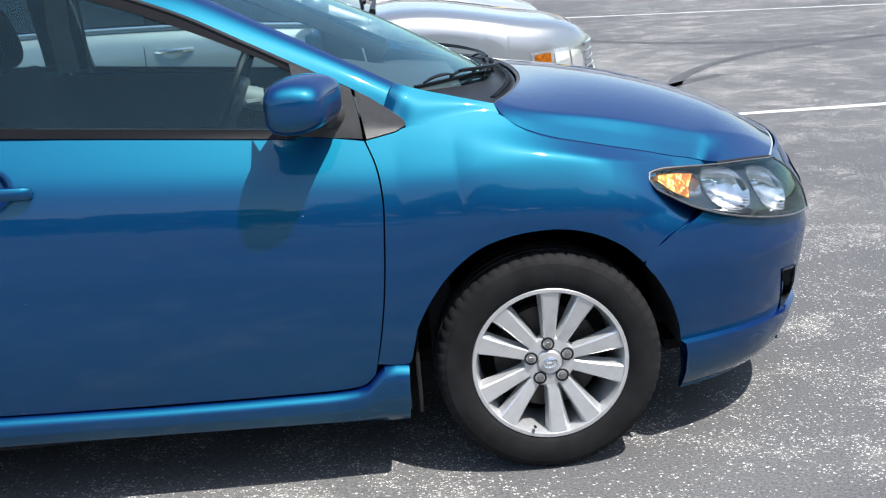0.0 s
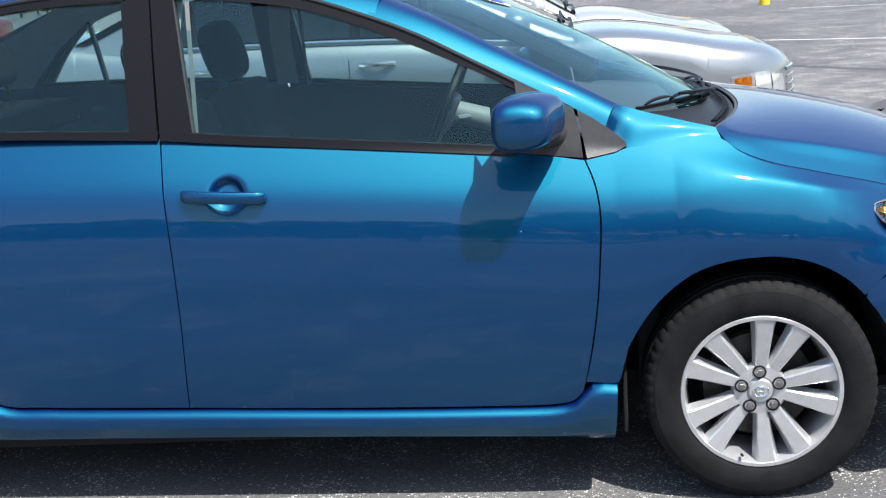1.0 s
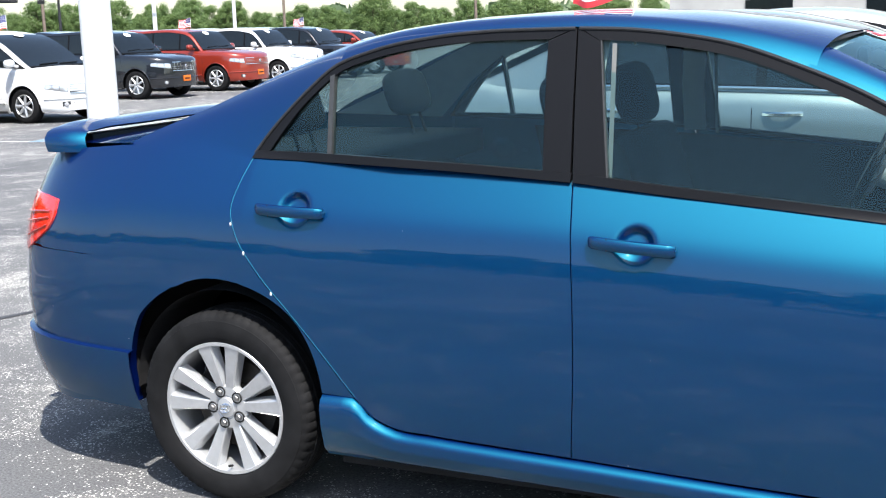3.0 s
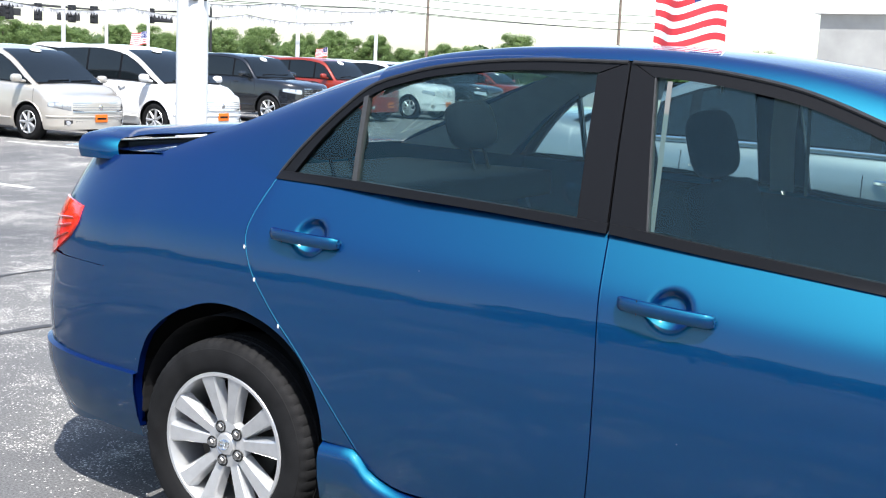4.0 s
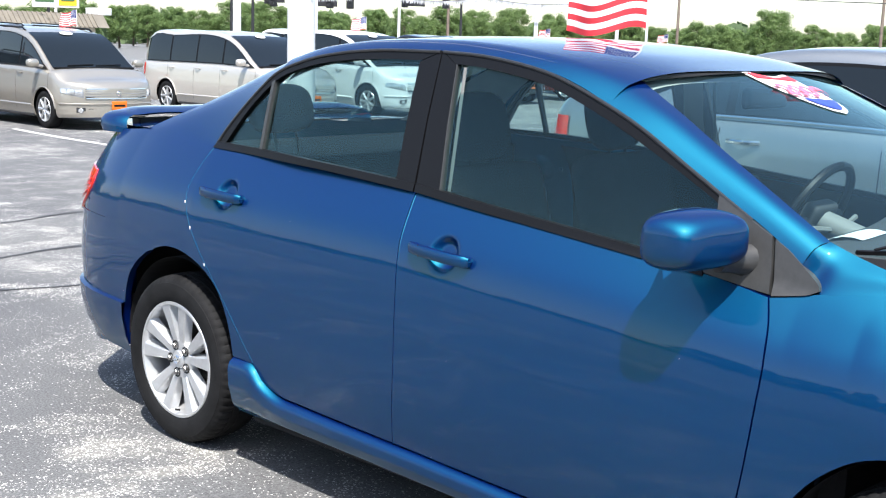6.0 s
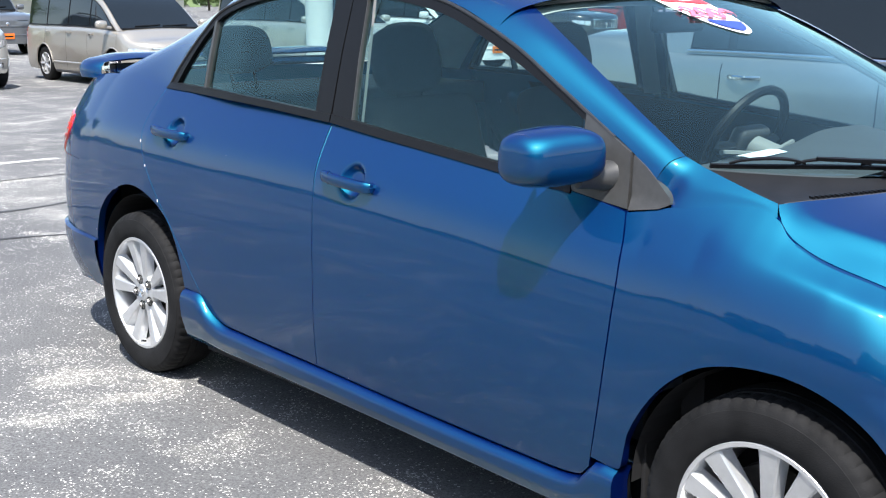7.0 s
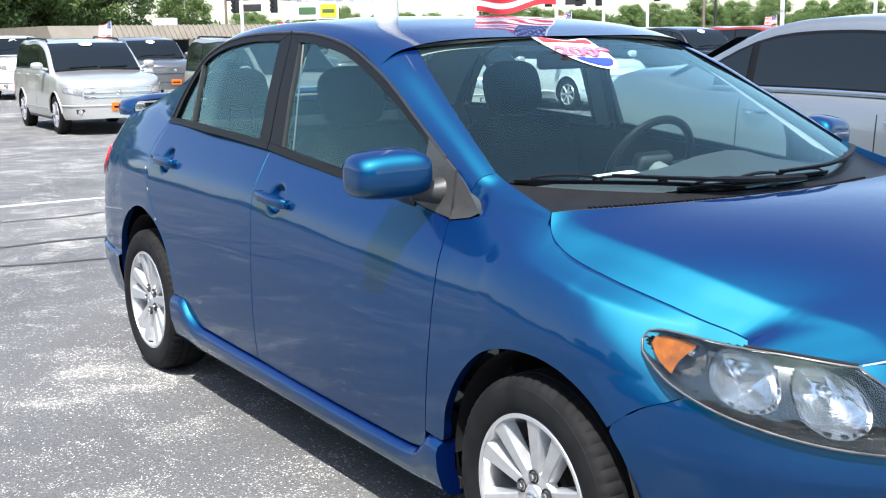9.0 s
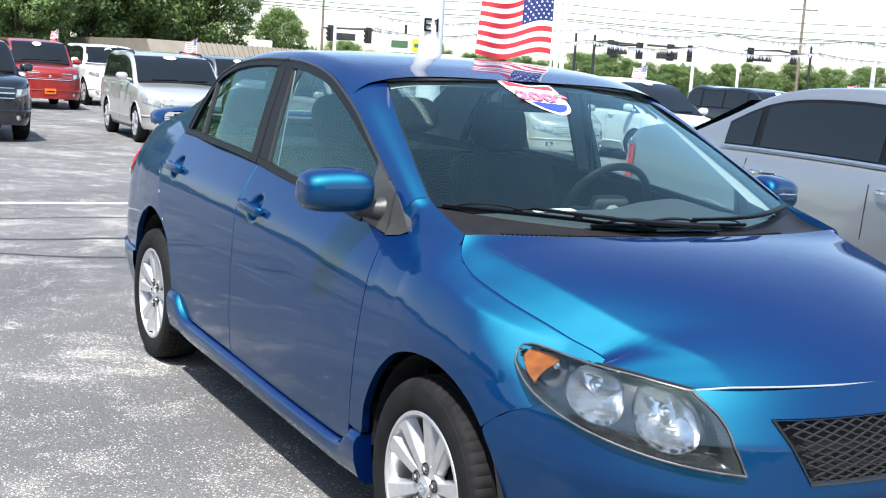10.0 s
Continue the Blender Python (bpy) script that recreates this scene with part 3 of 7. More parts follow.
A_IN = [(0.352, -0.545, 1.366), (0.50, -0.592, 1.296), (0.65, -0.63, 1.215), (0.80, -0.665, 1.135), (0.968, -0.70, 1.043)]
bm = bmesh.new()
a, b = curve(A_OUT, 24), curve(A_IN, 24)
g = []
for w in np.linspace(0, 1, 7):
    row = a * (1 - w) + b * w
    row[:, 2] += 0.012 * math.sin(math.pi * w)
    row[:, 1] -= 0.008 * math.sin(math.pi * w)
    g.append(row)
add_grid(bm, np.array(g))
both("a_pillar", bm, PAINT_BLUE, car)

# hood
bm = bmesh.new()
H_R = [(x, -side(x, z) + 0.002, z) for x, z in HOOD_LINE] + [(x, y + 0.010, z + 0.003) for x, y, z in [nose_point(nose_phi(x, z), z, 0.004) for x, z in LAMP_TOP[-3:]]]
H_C = [(1.352, 0, 0.973), (1.47, 0, 0.962), (1.65, 0, 0.930), (1.85, 0, 0.868), (2.0, 0, 0.80), (2.096, 0, 0.742)]
N_ROW, N_COL = 41, 241
hr, hc = curve(H_R, N_ROW - 1), curve(H_C, N_ROW - 1)
g = np.zeros((N_ROW, N_COL, 3))
spread = np.exp(-np.linspace(-2, 2, 7) ** 2)
for k in range(N_ROW):
    # a rolled crease runs forward from each rear corner
    qc = 0.85
    for _ in range(3):
        x_crease = hc[k, 0] + (hr[k, 0] - hc[k, 0]) * qc**2.2
        qc = min(0.93, lerp(x_crease, [1.24, 1.32, 1.458, 1.562, 1.649, 1.728, 1.81, 1.95], [0.695, 0.685, 0.657, 0.635, 0.61, 0.58, 0.547, 0.47]) / abs(hr[k, 1]))
    across = np.linspace(-1, 1, N_COL)
    q = np.abs(across)
    inner, roll = lerp(k / (N_ROW - 1), [0, 0.65, 0.85, 1], [0.46, 0.46, 0.34, 0.34]), 0.26
    wide = min(0.05, 0.6 * (1 - qc))
    roll = lerp(k / (N_ROW - 1), [0, 0.6, 0.8], [roll, roll, (1 - inner) * wide / (1 - qc)])
    drop = np.interp(q, [qc, qc + wide, 1], [inner, inner + roll, 1])
    drop = np.where(q < qc, inner * (q / qc) ** 2.3, drop)
    soft_drop = np.convolve(np.pad(drop, 3, mode="edge"), spread / spread.sum(), mode="valid")
    drop = np.where(q > 0.985, drop, soft_drop)
    g[k, :, 0] = hc[k, 0] + (hr[k, 0] - hc[k, 0]) * q**2.2
    g[k, :, 1] = -across * hr[k, 1]
    g[k, :, 2] = hc[k, 2] + (hr[k, 2] - hc[k, 2]) * drop
add_grid(bm, g, flip=True, rim=(0, 0, -0.010))
part("hood", bm, PAINT_BLUE, car)
HOOD_EDGE = [Vector(p) for p in g[-1]]
bm = bmesh.new()
tube(bm, [Vector(p) + Vector((-0.006, 0, -0.005)) for p in g[0][3:-3]], 0.005, 6)
part("hood_seal", bm, GREY_TRIM, car, "grey rubber seal behind the hood")
# thin silver tube paints the sun's glint along the hood's front edge
bm = bmesh.new()
tube(bm, [p + Vector((0.002, 0, -0.004)) for p in HOOD_EDGE], 0.003, 8)
part("hood_edge_glint", bm, ALLOY, car, "silver line painting the sun's glint on the hood edge")

# windshield, rear window
bm = bmesh.new()
wl = curve([(0.352, -0.55, 1.362), (0.65, -0.632, 1.21), (0.998, -0.703, 1.022)], 16)
wc = curve([(0.42, 0, 1.388), (0.85, 0, 1.215), (1.278, 0, 0.976)], 16)
g = []
for k in range(17):
    g.append([(wc[k, 0] + (wl[k, 0] - wc[k, 0]) * s * s, s * -wl[k, 1], wc[k, 2] + (wl[k, 2] - wc[k, 2]) * s * s) for s in np.linspace(-1, 1, 21)])
add_grid(bm, np.array(g), flip=True)
part("windshield", bm, GLASS_WIND, car, "clear curved windshield")
# black band between the roof edge and the glass
bm = bmesh.new()
header = [p for p in roof[-1] if abs(p[1]) < 0.56]
add_grid(bm, ribbon([(x - 0.004, y, z - 0.004) for x, y, z in header], [(x + 0.012, y, z + 0.001) for x, y, z in g[0]], 40, 2))
part("windshield_seal", bm, GASKET, car)
bm = bmesh.new()
wl = curve([(-0.955, -0.52, 1.398), (-1.45, -0.60, 1.205), (-1.72, -0.65, 1.10)], 12)
wc = curve([(-0.99, 0, 1.415), (-1.45, 0, 1.235), (-1.74, 0, 1.11)], 12)
g = []
for k in range(13):
    g.append([(wc[k, 0] + (wl[k, 0] - wc[k, 0]) * s * s, s * -wl[k, 1], wc[k, 2] + (wl[k, 2] - wc[k, 2]) * s * s) for s in np.linspace(-1, 1, 17)])
add_grid(bm, np.array(g))
part("rear_window", bm, GLASS_SIDE, car)

# window frames: strips between the roof line and the glass
TRIM_R = [(-1.219, 1.081), (-1.16, 1.155), (-1.097, 1.221), (-1.03, 1.283), (-0.972, 1.329), (-0.844, 1.375), (-0.666, 1.407), (-0.461, 1.421), (-0.255, 1.421)]
GLASS_R_TOP = [(-1.165, 1.092), (-1.11, 1.165), (-1.055, 1.228), (-1.0, 1.278), (-0.955, 1.312), (-0.83, 1.355), (-0.65, 1.384), (-0.47, 1.394), (-0.325, 1.394)]
TRIM_F = [(-0.244, 1.421), (-0.10, 1.414), (0.0, 1.402), (0.153, 1.373), (0.305, 1.321), (0.453, 1.259), (0.596, 1.183), (0.707, 1.123), (0.80, 1.073)]
GLASS_F_TOP = [(-0.189, 1.389), (-0.09, 1.382), (0.0, 1.370), (0.154, 1.341), (0.32, 1.283), (0.45, 1.228), (0.58, 1.167), (0.66, 1.127), (0.72, 1.095)]


def belt_line(x, z):
    return max(green(x, z), side(x, z) - 0.003)


def frame_strip(name, a, b, door_pair, mat=BLACK_TRIM, out=0.003, n=24, fn=green):
    bm = bmesh.new()
    add_grid(bm, on_side(ribbon(a, b, n), out, fn), flip=True, rim=(0, 0.02, 0))
    m = mirrored(bm)
    part(name, bm, mat, door_pair[0])
    part(name, m, mat, door_pair[1])


frame_strip("window_frame", TRIM_R, GLASS_R_TOP, rear_doors)
frame_strip("window_frame", TRIM_F, GLASS_F_TOP, front_doors)
frame_strip("window_pillar", [(-0.327, 1.390), (-0.2515, 1.4205)], [(-0.314, 1.05), (-0.238, 1.042)], rear_doors)
frame_strip("window_pillar", [(-0.2475, 1.4205), (-0.186, 1.386)], [(-0.231, 1.042), (-0.142, 1.036)], front_doors)
frame_strip("belt_moulding", [(-1.205, 1.095), (-0.954, 1.09), (-0.614, 1.075), (-0.234, 1.053)], [(-1.216, 1.075), (-0.954, 1.067), (-0.614, 1.054), (-0.236, 1.030)], rear_doors, out=0.008, fn=belt_line)
frame_strip("belt_moulding", [(-0.229, 1.053), (0.012, 1.027), (0.313, 0.998), (0.598, 0.97), (0.70, 0.96)], [(-0.229, 1.030), (0.012, 1.004), (0.313, 0.976), (0.598, 0.949), (0.71, 0.938)], front_doors, out=0.008, fn=belt_line)
frame_strip("quarter_divider", [(-0.976, 1.305), (-0.962, 1.312)], [(-0.963, 1.085), (-0.949, 1.085)], rear_doors, GREY_TRIM, 0.005, 4)
frame_strip("run_channel", [(-0.186, 1.39), (-0.182, 1.39)], [(-0.142, 1.036), (-0.138, 1.036)], front_doors, GREY_TRIM, 0.002, 4)


# rounded drip mouldings over the window frames
for line, pair in ((TRIM_R, rear_doors), (TRIM_F, front_doors)):
    bm = bmesh.new()
    tube(bm, [(x, -(green(x, z) + 0.003), z - 0.001) for x, z in curve(line, 60)], 0.0055, 8)
    m = mirrored(bm)
    part("drip_moulding", bm, SATIN_TRIM, pair[0], "satin black drip moulding")
    part("drip_moulding", m, SATIN_TRIM, pair[1])


def side_glass(name, low, front, top, rear, door_pair):
    bm = bmesh.new()
    add_grid(bm, on_side(coons(low, front, top, rear, 16, 10), -0.008, green))
    m = mirrored(bm)
    part(name, bm, GLASS_SIDE, door_pair[0])
    part(name, m, GLASS_SIDE, door_pair[1])


side_glass("window_glass", [(-0.15, 1.035), (0.2, 0.995), (0.72, 0.945)], [(0.72, 0.945), (0.73, 1.10)], [(-0.195, 1.395), (0.0, 1.376), (0.154, 1.348), (0.34, 1.285), (0.53, 1.205), (0.73, 1.10)], [(-0.15, 1.035), (-0.195, 1.395)], front_doors)
side_glass("window_glass", [(-0.95, 1.08), (-0.31, 1.045)], [(-0.31, 1.045), (-0.32, 1.40)], [(-0.96, 1.318), (-0.83, 1.36), (-0.65, 1.389), (-0.32, 1.40)], [(-0.95, 1.08), (-0.96, 1.318)], rear_doors)
side_glass("quarter_glass", [(-1.175, 1.085), (-0.96, 1.08)], [(-0.96, 1.08), (-0.975, 1.31)], [(-1.175, 1.09), (-1.06, 1.232), (-0.975, 1.31)], [(-1.175, 1.085), (-1.175, 1.09)], rear_doors)

# mirror sails
bm = bmesh.new()
add_grid(bm, on_side(coons([(0.70, 0.945), (0.79, 0.932), (0.874, 0.921)], [(0.874, 0.921), (0.868, 0.98), (0.855, 1.046)], [(0.708, 1.122), (0.78, 1.085), (0.855, 1.046)], [(0.70, 0.945), (0.715, 1.03), (0.708, 1.122)], 8, 8), 0.008, green), rim=(0, 0.03, 0))
m = mirrored(bm)
part("mirror_sail", bm, GREY_TRIM, front_doors[0], "weathered dark grey plastic sail")
part("mirror_sail", m, GREY_TRIM, front_doors[1])
bm = bmesh.new()
add_grid(bm, np.array([[(x, -(max(green(x, z), side(x, z)) + 0.005), z) for x, z in row] for row in coons([(0.884, 0.921), (0.93, 0.928), (0.965, 0.935), (0.985, 0.945)], [(0.985, 0.945), (0.982, 0.955), (0.972, 0.965)], [(0.864, 1.04), (0.90, 1.02), (0.94, 0.99), (0.972, 0.965)], [(0.884, 0.921), (0.874, 0.98), (0.864, 1.04)], 10, 8)]), rim=(0, 0.03, 0))
both("fender_sail", bm, GREY_TRIM, car)


# ---- parts of the blue sedan ----
def lamp_surface(g, out):
    return np.array([[nose_point(nose_phi(x, z), z, out) for x, z in row] for row in g])


lamp_flat = coons(LAMP_LOW, LAMP_IN, LAMP_TOP, [(1.590, 0.742), (1.589, 0.750), (1.594, 0.757)], 30, 14)


def headlight(sy):
    def put(name, bm, mat, parent, label=""):
        if sy > 0:
            for v in bm.verts:
                v.co.y = -v.co.y
            bmesh.ops.reverse_faces(bm, faces=bm.faces[:])
        return part(name, bm, mat, parent, label)
    bowls = (("turn_signal_bowl", 0.285, 0.56, 0.085, 0.30, 0.040), ("main_beam_bowl", 0.53, 0.51, 0.135, 0.40, 0.060), ("high_beam_bowl", 0.815, 0.46, 0.105, 0.37, 0.052))

    def inside_lamp(u, v, proud=0.0):
        """A point of the reflector unit behind the lens."""
        i, j = min(29, int(u * 30)), min(13, int(v * 14))
        a, b = u * 30 - i, v * 14 - j
        x, z = (lamp_flat[j, i] * (1 - a) + lamp_flat[j, i + 1] * a) * (1 - b) + (lamp_flat[j + 1, i] * (1 - a) + lamp_flat[j + 1, i + 1] * a) * b
        e = min(min(v, 1 - v), 1.8 * min(u, 1 - u))
        d = 0.030 * min(1, max(0, e - 0.055) / 0.06)
        for _, uc, vc, ru, rv, deep in bowls:
            r = ((abs(u - uc) / ru) ** 2.5 + (abs(v - vc) / rv) ** 2.5) ** 0.4
            if r < 1:
                d += 0.012 + deep * (1 - r**2.4)
        return Vector(nose_point(nose_phi(x, z), z, 0.008)) + Vector((-0.75, 0.66, 0)) * (d - proud)
    bm = bmesh.new()
    add_grid(bm, np.array([[inside_lamp(u, v) for u in np.linspace(0, 1, 91)] for v in np.linspace(0, 1, 45)]))
    house = put("headlight", bm, HL_DARK, car, "smoky headlight housing with chrome reflectors and an amber corner")
    bm = bmesh.new()
    add_grid(bm, lamp_surface(lamp_flat, 0.012), rim=(-0.01, 0.01, 0))
    put("lens", bm, HL_GLASS, house, "clear headlight lens")
    # gasket edge round the lens
    ring = np.concatenate([lamp_surface([curve(c, 20)], 0.0125)[0] for c in (LAMP_LOW, LAMP_IN, LAMP_TOP[::-1])])
    bm = bmesh.new()
    tube(bm, [tuple(p) for p in ring] + [tuple(ring[0])], 0.0030, 6, False)
    put("lens_edge", bm, LENS_RIM, house, "bright rim of the lens")
    # dark tube that stands in for the shade between hood and lamp
    bm = bmesh.new()
    tube(bm, [Vector(p) + Vector((-0.003, 0.003, 0.002)) for p in lamp_surface([curve(LAMP_TOP[3:], 20)], 0.006)[0]][6:], 0.0042, 6)
    put("hood_gap_shade", bm, INNER, house, "dark line painting the shaded gap under the hood edge")
    # reflector bowls
    for name, uc, vc, ru, rv, deep in bowls:
        bm = bmesh.new()
        rows = []
        for r in np.r_[1.03, np.linspace(0.985, 0.06, 12)]:
            rows.append([])
            for a in np.linspace(0, 2 * math.pi, 41):
                c, w = math.cos(a), math.sin(a)
                rows[-1].append(inside_lamp(uc + r * ru * math.copysign(abs(c) ** 0.8, c), vc + r * rv * math.copysign(abs(w) ** 0.8, w), 0.003))
        add_grid(bm, np.array(rows), flip=True)
        bowl = put(name, bm, REFLECTOR, house, "chrome reflector bowl")
        bm = bmesh.new()
        m = Matrix.Translation(inside_lamp(uc, vc, 0.006)) @ Vector((0.86, -0.50, 0.1)).normalized().to_track_quat("-Y", "Z").to_matrix().to_4x4()
        lathe(bm, [(0.0005, -0.034), (0.008, -0.032), (0.0115, -0.022), (0.012, 0.0), (0.016, 0.01)], 14, m)
        put("bulb_cover", bm, CHROME, house)
    bm = bmesh.new()
    g = coons([(1.616, 0.736), (1.648, 0.710), (1.690, 0.686)], [(1.690, 0.686), (1.694, 0.712), (1.712, 0.740)], [(1.618, 0.748), (1.66, 0.747), (1.712, 0.740)], [(1.616, 0.736), (1.618, 0.748)], 14, 10)
    add_grid(bm, lamp_surface(g, 0.0095), rim=(-0.02, 0.02, 0))
    put("side_marker", bm, AMBER, house, "amber side marker")


headlight(-1)
headlight(1)

# tail lights
flat = coons([(-1.985, 0.835), (-2.06, 0.79), (-2.16, 0.745), (-2.25, 0.74)], [(-2.25, 0.74), (-2.255, 0.84), (-2.235, 0.925)], [(-1.952, 0.93), (-2.05, 0.94), (-2.14, 0.94), (-2.235, 0.925)], [(-1.985, 0.835), (-1.955, 0.88), (-1.952, 0.93)], 14, 12)
g = np.array([[tail_point(tail_phi(x, z), z, 0.006) for x, z in row] for row in flat])
bm = bmesh.new()
add_grid(bm, g, flip=True, rim=(0.02, 0.02, 0))
lamps = both("tail_light", bm, RED_LENS, car, "red tail light")
for k, lamp in enumerate(lamps):
    for f in (0.3, 0.52, 0.74):
        j = int(f * 12)
        bm = bmesh.new()
        tube(bm, [(p[0] - 0.002, (p[1] - 0.002) * (1 if k == 0 else -1), p[2]) for p in g[j, 1:-1]], 0.0025, 5)
        part("lens_rib", bm, RED_LENS, lamp)

# fog recess, grille
MESH_GREY = material("grey_grille_plastic", (0.016, 0.016, 0.017), rough=0.5)
for sy in (-1, 1):
    bm = bmesh.new()
    fl = coons([(1.995, 0.285), (2.06, 0.305)], [(2.06, 0.305), (2.05, 0.41)], [(1.985, 0.425), (2.05, 0.41)], [(1.995, 0.285), (1.985, 0.425)], 8, 8)
    gg = np.array([[nose_point(nose_phi(x, z), z, 0.003) for x, z in row] for row in fl])
    for j in range(9):
        for i in range(9):
            if 0 < j < 8 and 0 < i < 8:
                gg[j, i] += (-0.03, 0.015, 0)
    add_grid(bm, gg)
    if sy > 0:
        for v in bm.verts:
            v.co.y = -v.co.y
        bmesh.ops.reverse_faces(bm, faces=bm.faces[:])
    part("fog_light_recess", bm, BLACK_TRIM, car, "black fog light recess")
bm = bmesh.new()
gy = coons([(-0.332, 0.532), (0.332, 0.532)], [(0.332, 0.532), (0.412, 0.677)], [(-0.412, 0.677), (0.412, 0.677)], [(-0.332, 0.532), (-0.412, 0.677)], 64, 20)


def nose_yz(y, z, out=0.0):
    w = flank(1.6, z)
    return (1.0 + (nose_x(z) - 1.0) * max(0, 1 - (abs(y) / w) ** 3) ** (1 / 3) + out, y, z)


gg = np.array([[nose_yz(y, z, 0.004) for y, z in row] for row in gy])
gg[1:-1, 1:-1, 0] -= 0.008
gg[2:-2, 2:-2, 0] -= 0.052
add_grid(bm, gg)
grille = part("grille", bm, GASKET, car, "black diamond-mesh grille")
for s in (-1, 1):
    bm = bmesh.new()
    for k in range(-13, 14):
        pts = []
        for z in np.linspace(0.538, 0.672, 14):
            y = k * 0.052 + s * (z - 0.605) * 2.9
            if abs(y) < 0.322 + (z - 0.54) * 0.58:
                pts.append(nose_yz(y, z, -0.004))
        if len(pts) > 1:
            tube(bm, pts, 0.0026, 5)
    part("grille_mesh", bm, MESH_GREY, grille)["kind"] = "stuff"

# spoiler
bm = bmesh.new()
path = [(-1.985, -0.645, 1.070), (-1.995, -0.648, 1.105), (-2.0, -0.632, 1.128), (-2.005, -0.57, 1.137), (-2.01, -0.3, 1.142), (-2.015, 0, 1.144)]
path = path + [(x, -y, z) for x, y, z in path[::-1][1:]]
prev = None
for k, (x, y, z) in enumerate(curve(path, 60)):
    t = min(1, max(0, (0.64 - abs(y)) / 0.1))
    chord, thick = 0.075, 0.030 - 0.010 * t
    ny = (1 - t) * (1 if y > 0 else -1)
    prof = [(-chord, -thick * 0.5), (-chord * 0.98, thick * 0.75), (-chord * 0.6, thick), (chord * 0.5, thick * 0.75), (chord, 0), (chord * 0.8, -thick * 0.4), (0, -thick * 0.6), (-chord * 0.9, -thick * 0.7)]
    ring = [bm.verts.new((x + a, y + b * ny, z + b * t)) for a, b in prof]
    if prev:
        for i in range(8):
            bm.faces.new((prev[i], prev[(i + 1) % 8], ring[(i + 1) % 8], ring[i]))
    else:
        bm.faces.new(ring)
    prev = ring
bm.faces.new(prev[::-1])
spoiler = part("spoiler", bm, PAINT_BLUE, car, "blue hoop-shaped rear spoiler")
# black strip painted in for the shaded gap under the spoiler blade
bm = bmesh.new()
box(bm, -2.02, -1.96, -0.56, 0.56, 1.085, 1.120, 0.006)
part("spoiler_gap_shade", bm, BLACK_TRIM, spoiler)


# wheels
def make_wheel():
    hub = new("wheel")
    hub.parent = car
    hub["label"] = "ten-spoke silver alloy wheel with a black tyre"
    bm = bmesh.new()
    prof = [(0.214, -0.088), (0.222, -0.096), (0.235, -0.101), (0.255, -0.1045), (0.272, -0.1035), (0.288, -0.100), (0.2885, -0.0985), (0.297, -0.095), (0.305, -0.089), (0.311, -0.078), (0.3135, -0.06), (0.3145, -0.045), (0.309, -0.044), (0.309, -0.039), (0.3155, -0.038), (0.316, -0.013), (0.310, -0.012), (0.310, -0.007), (0.316, -0.006), (0.316, 0.03), (0.3145, 0.06), (0.308, 0.085), (0.288, 0.1), (0.25, 0.104), (0.214, 0.088)]
    steps = 240
    rings = []
    for r, h in prof:
        row = []
        for i in range(steps):
            a = 2 * math.pi * i / steps
            rr = r - (0.0038 if (i % 4 == 0 and 0.291 < r < 0.3148 and h < -0.042) else 0)
            row.append(bm.verts.new((rr * math.cos(a), h, rr * math.sin(a))))
        rings.append(row)
    for a, b in zip(rings, rings[1:]):
        for i in range(steps):
            bm.faces.new((a[i], a[(i + 1) % steps], b[(i + 1) % steps], b[i]))
    part("tyre", bm, TYRE, hub)
    bm = bmesh.new()
    lathe(bm, [(0.2155, -0.088), (0.2185, -0.093), (0.216, -0.096), (0.207, -0.096), (0.2035, -0.088), (0.199, -0.07), (0.192, -0.03), (0.188, 0.06), (0.205, 0.09)], 72)
    rim = part("rim", bm, ALLOY, hub)
    bm = bmesh.new()
    lathe(bm, [(0.148, -0.02), (0.15, -0.012), (0.15, 0.01), (0.05, 0.01)], 40)
    lathe(bm, [(0.05, 0.01), (0.0, 0.01)], 16)
    lathe(bm, [(0.07, -0.035), (0.075, -0.02), (0.148, -0.02)], 40)
    part("brake_disc", bm, BRAKE, hub)
    bm = bmesh.new()
    lathe(bm, [(0.20, 0.085), (0.001, 0.085)], 32)
    part("dust_shield", bm, INNER, hub)
    # spokes: a raised flat face with sloping flanks
    for k in range(10):
        bm = bmesh.new()
        a = 2 * math.pi * (k + 0.5) / 10 + 0.06 * (1 if k % 2 else -1)
        ca, sa = math.cos(a), math.sin(a)
        prev = None
        for r, half, top, base in ((0.035, 0.012, -0.072, -0.045), (0.07, 0.016, -0.075, -0.045), (0.11, 0.0185, -0.081, -0.05), (0.15, 0.0215, -0.086, -0.055), (0.185, 0.025, -0.090, -0.06), (0.206, 0.028, -0.0925, -0.066)):
            line = []
            for w, h in ((-half * 1.35, base), (-half, top + 0.004), (-half * 0.8, top), (half * 0.8, top), (half, top + 0.004), (half * 1.35, base)):
                line.append(bm.verts.new((r * ca - w * sa, h, r * sa + w * ca)))
            if prev:
                for i in range(5):
                    bm.faces.new((prev[i], prev[i + 1], line[i + 1], line[i]))
            prev = line
        part("spoke", bm, ALLOY, hub, smooth=False)
    bm = bmesh.new()
    lathe(bm, [(0.0755, -0.05), (0.074, -0.066), (0.068, -0.0745), (0.040, -0.0765), (0.036, -0.073), (0.034, -0.078), (0.030, -0.083), (0.012, -0.0855), (0.0005, -0.0857)], 40)
    part("hub_cap", bm, ALLOY, hub)
    bm = bmesh.new()
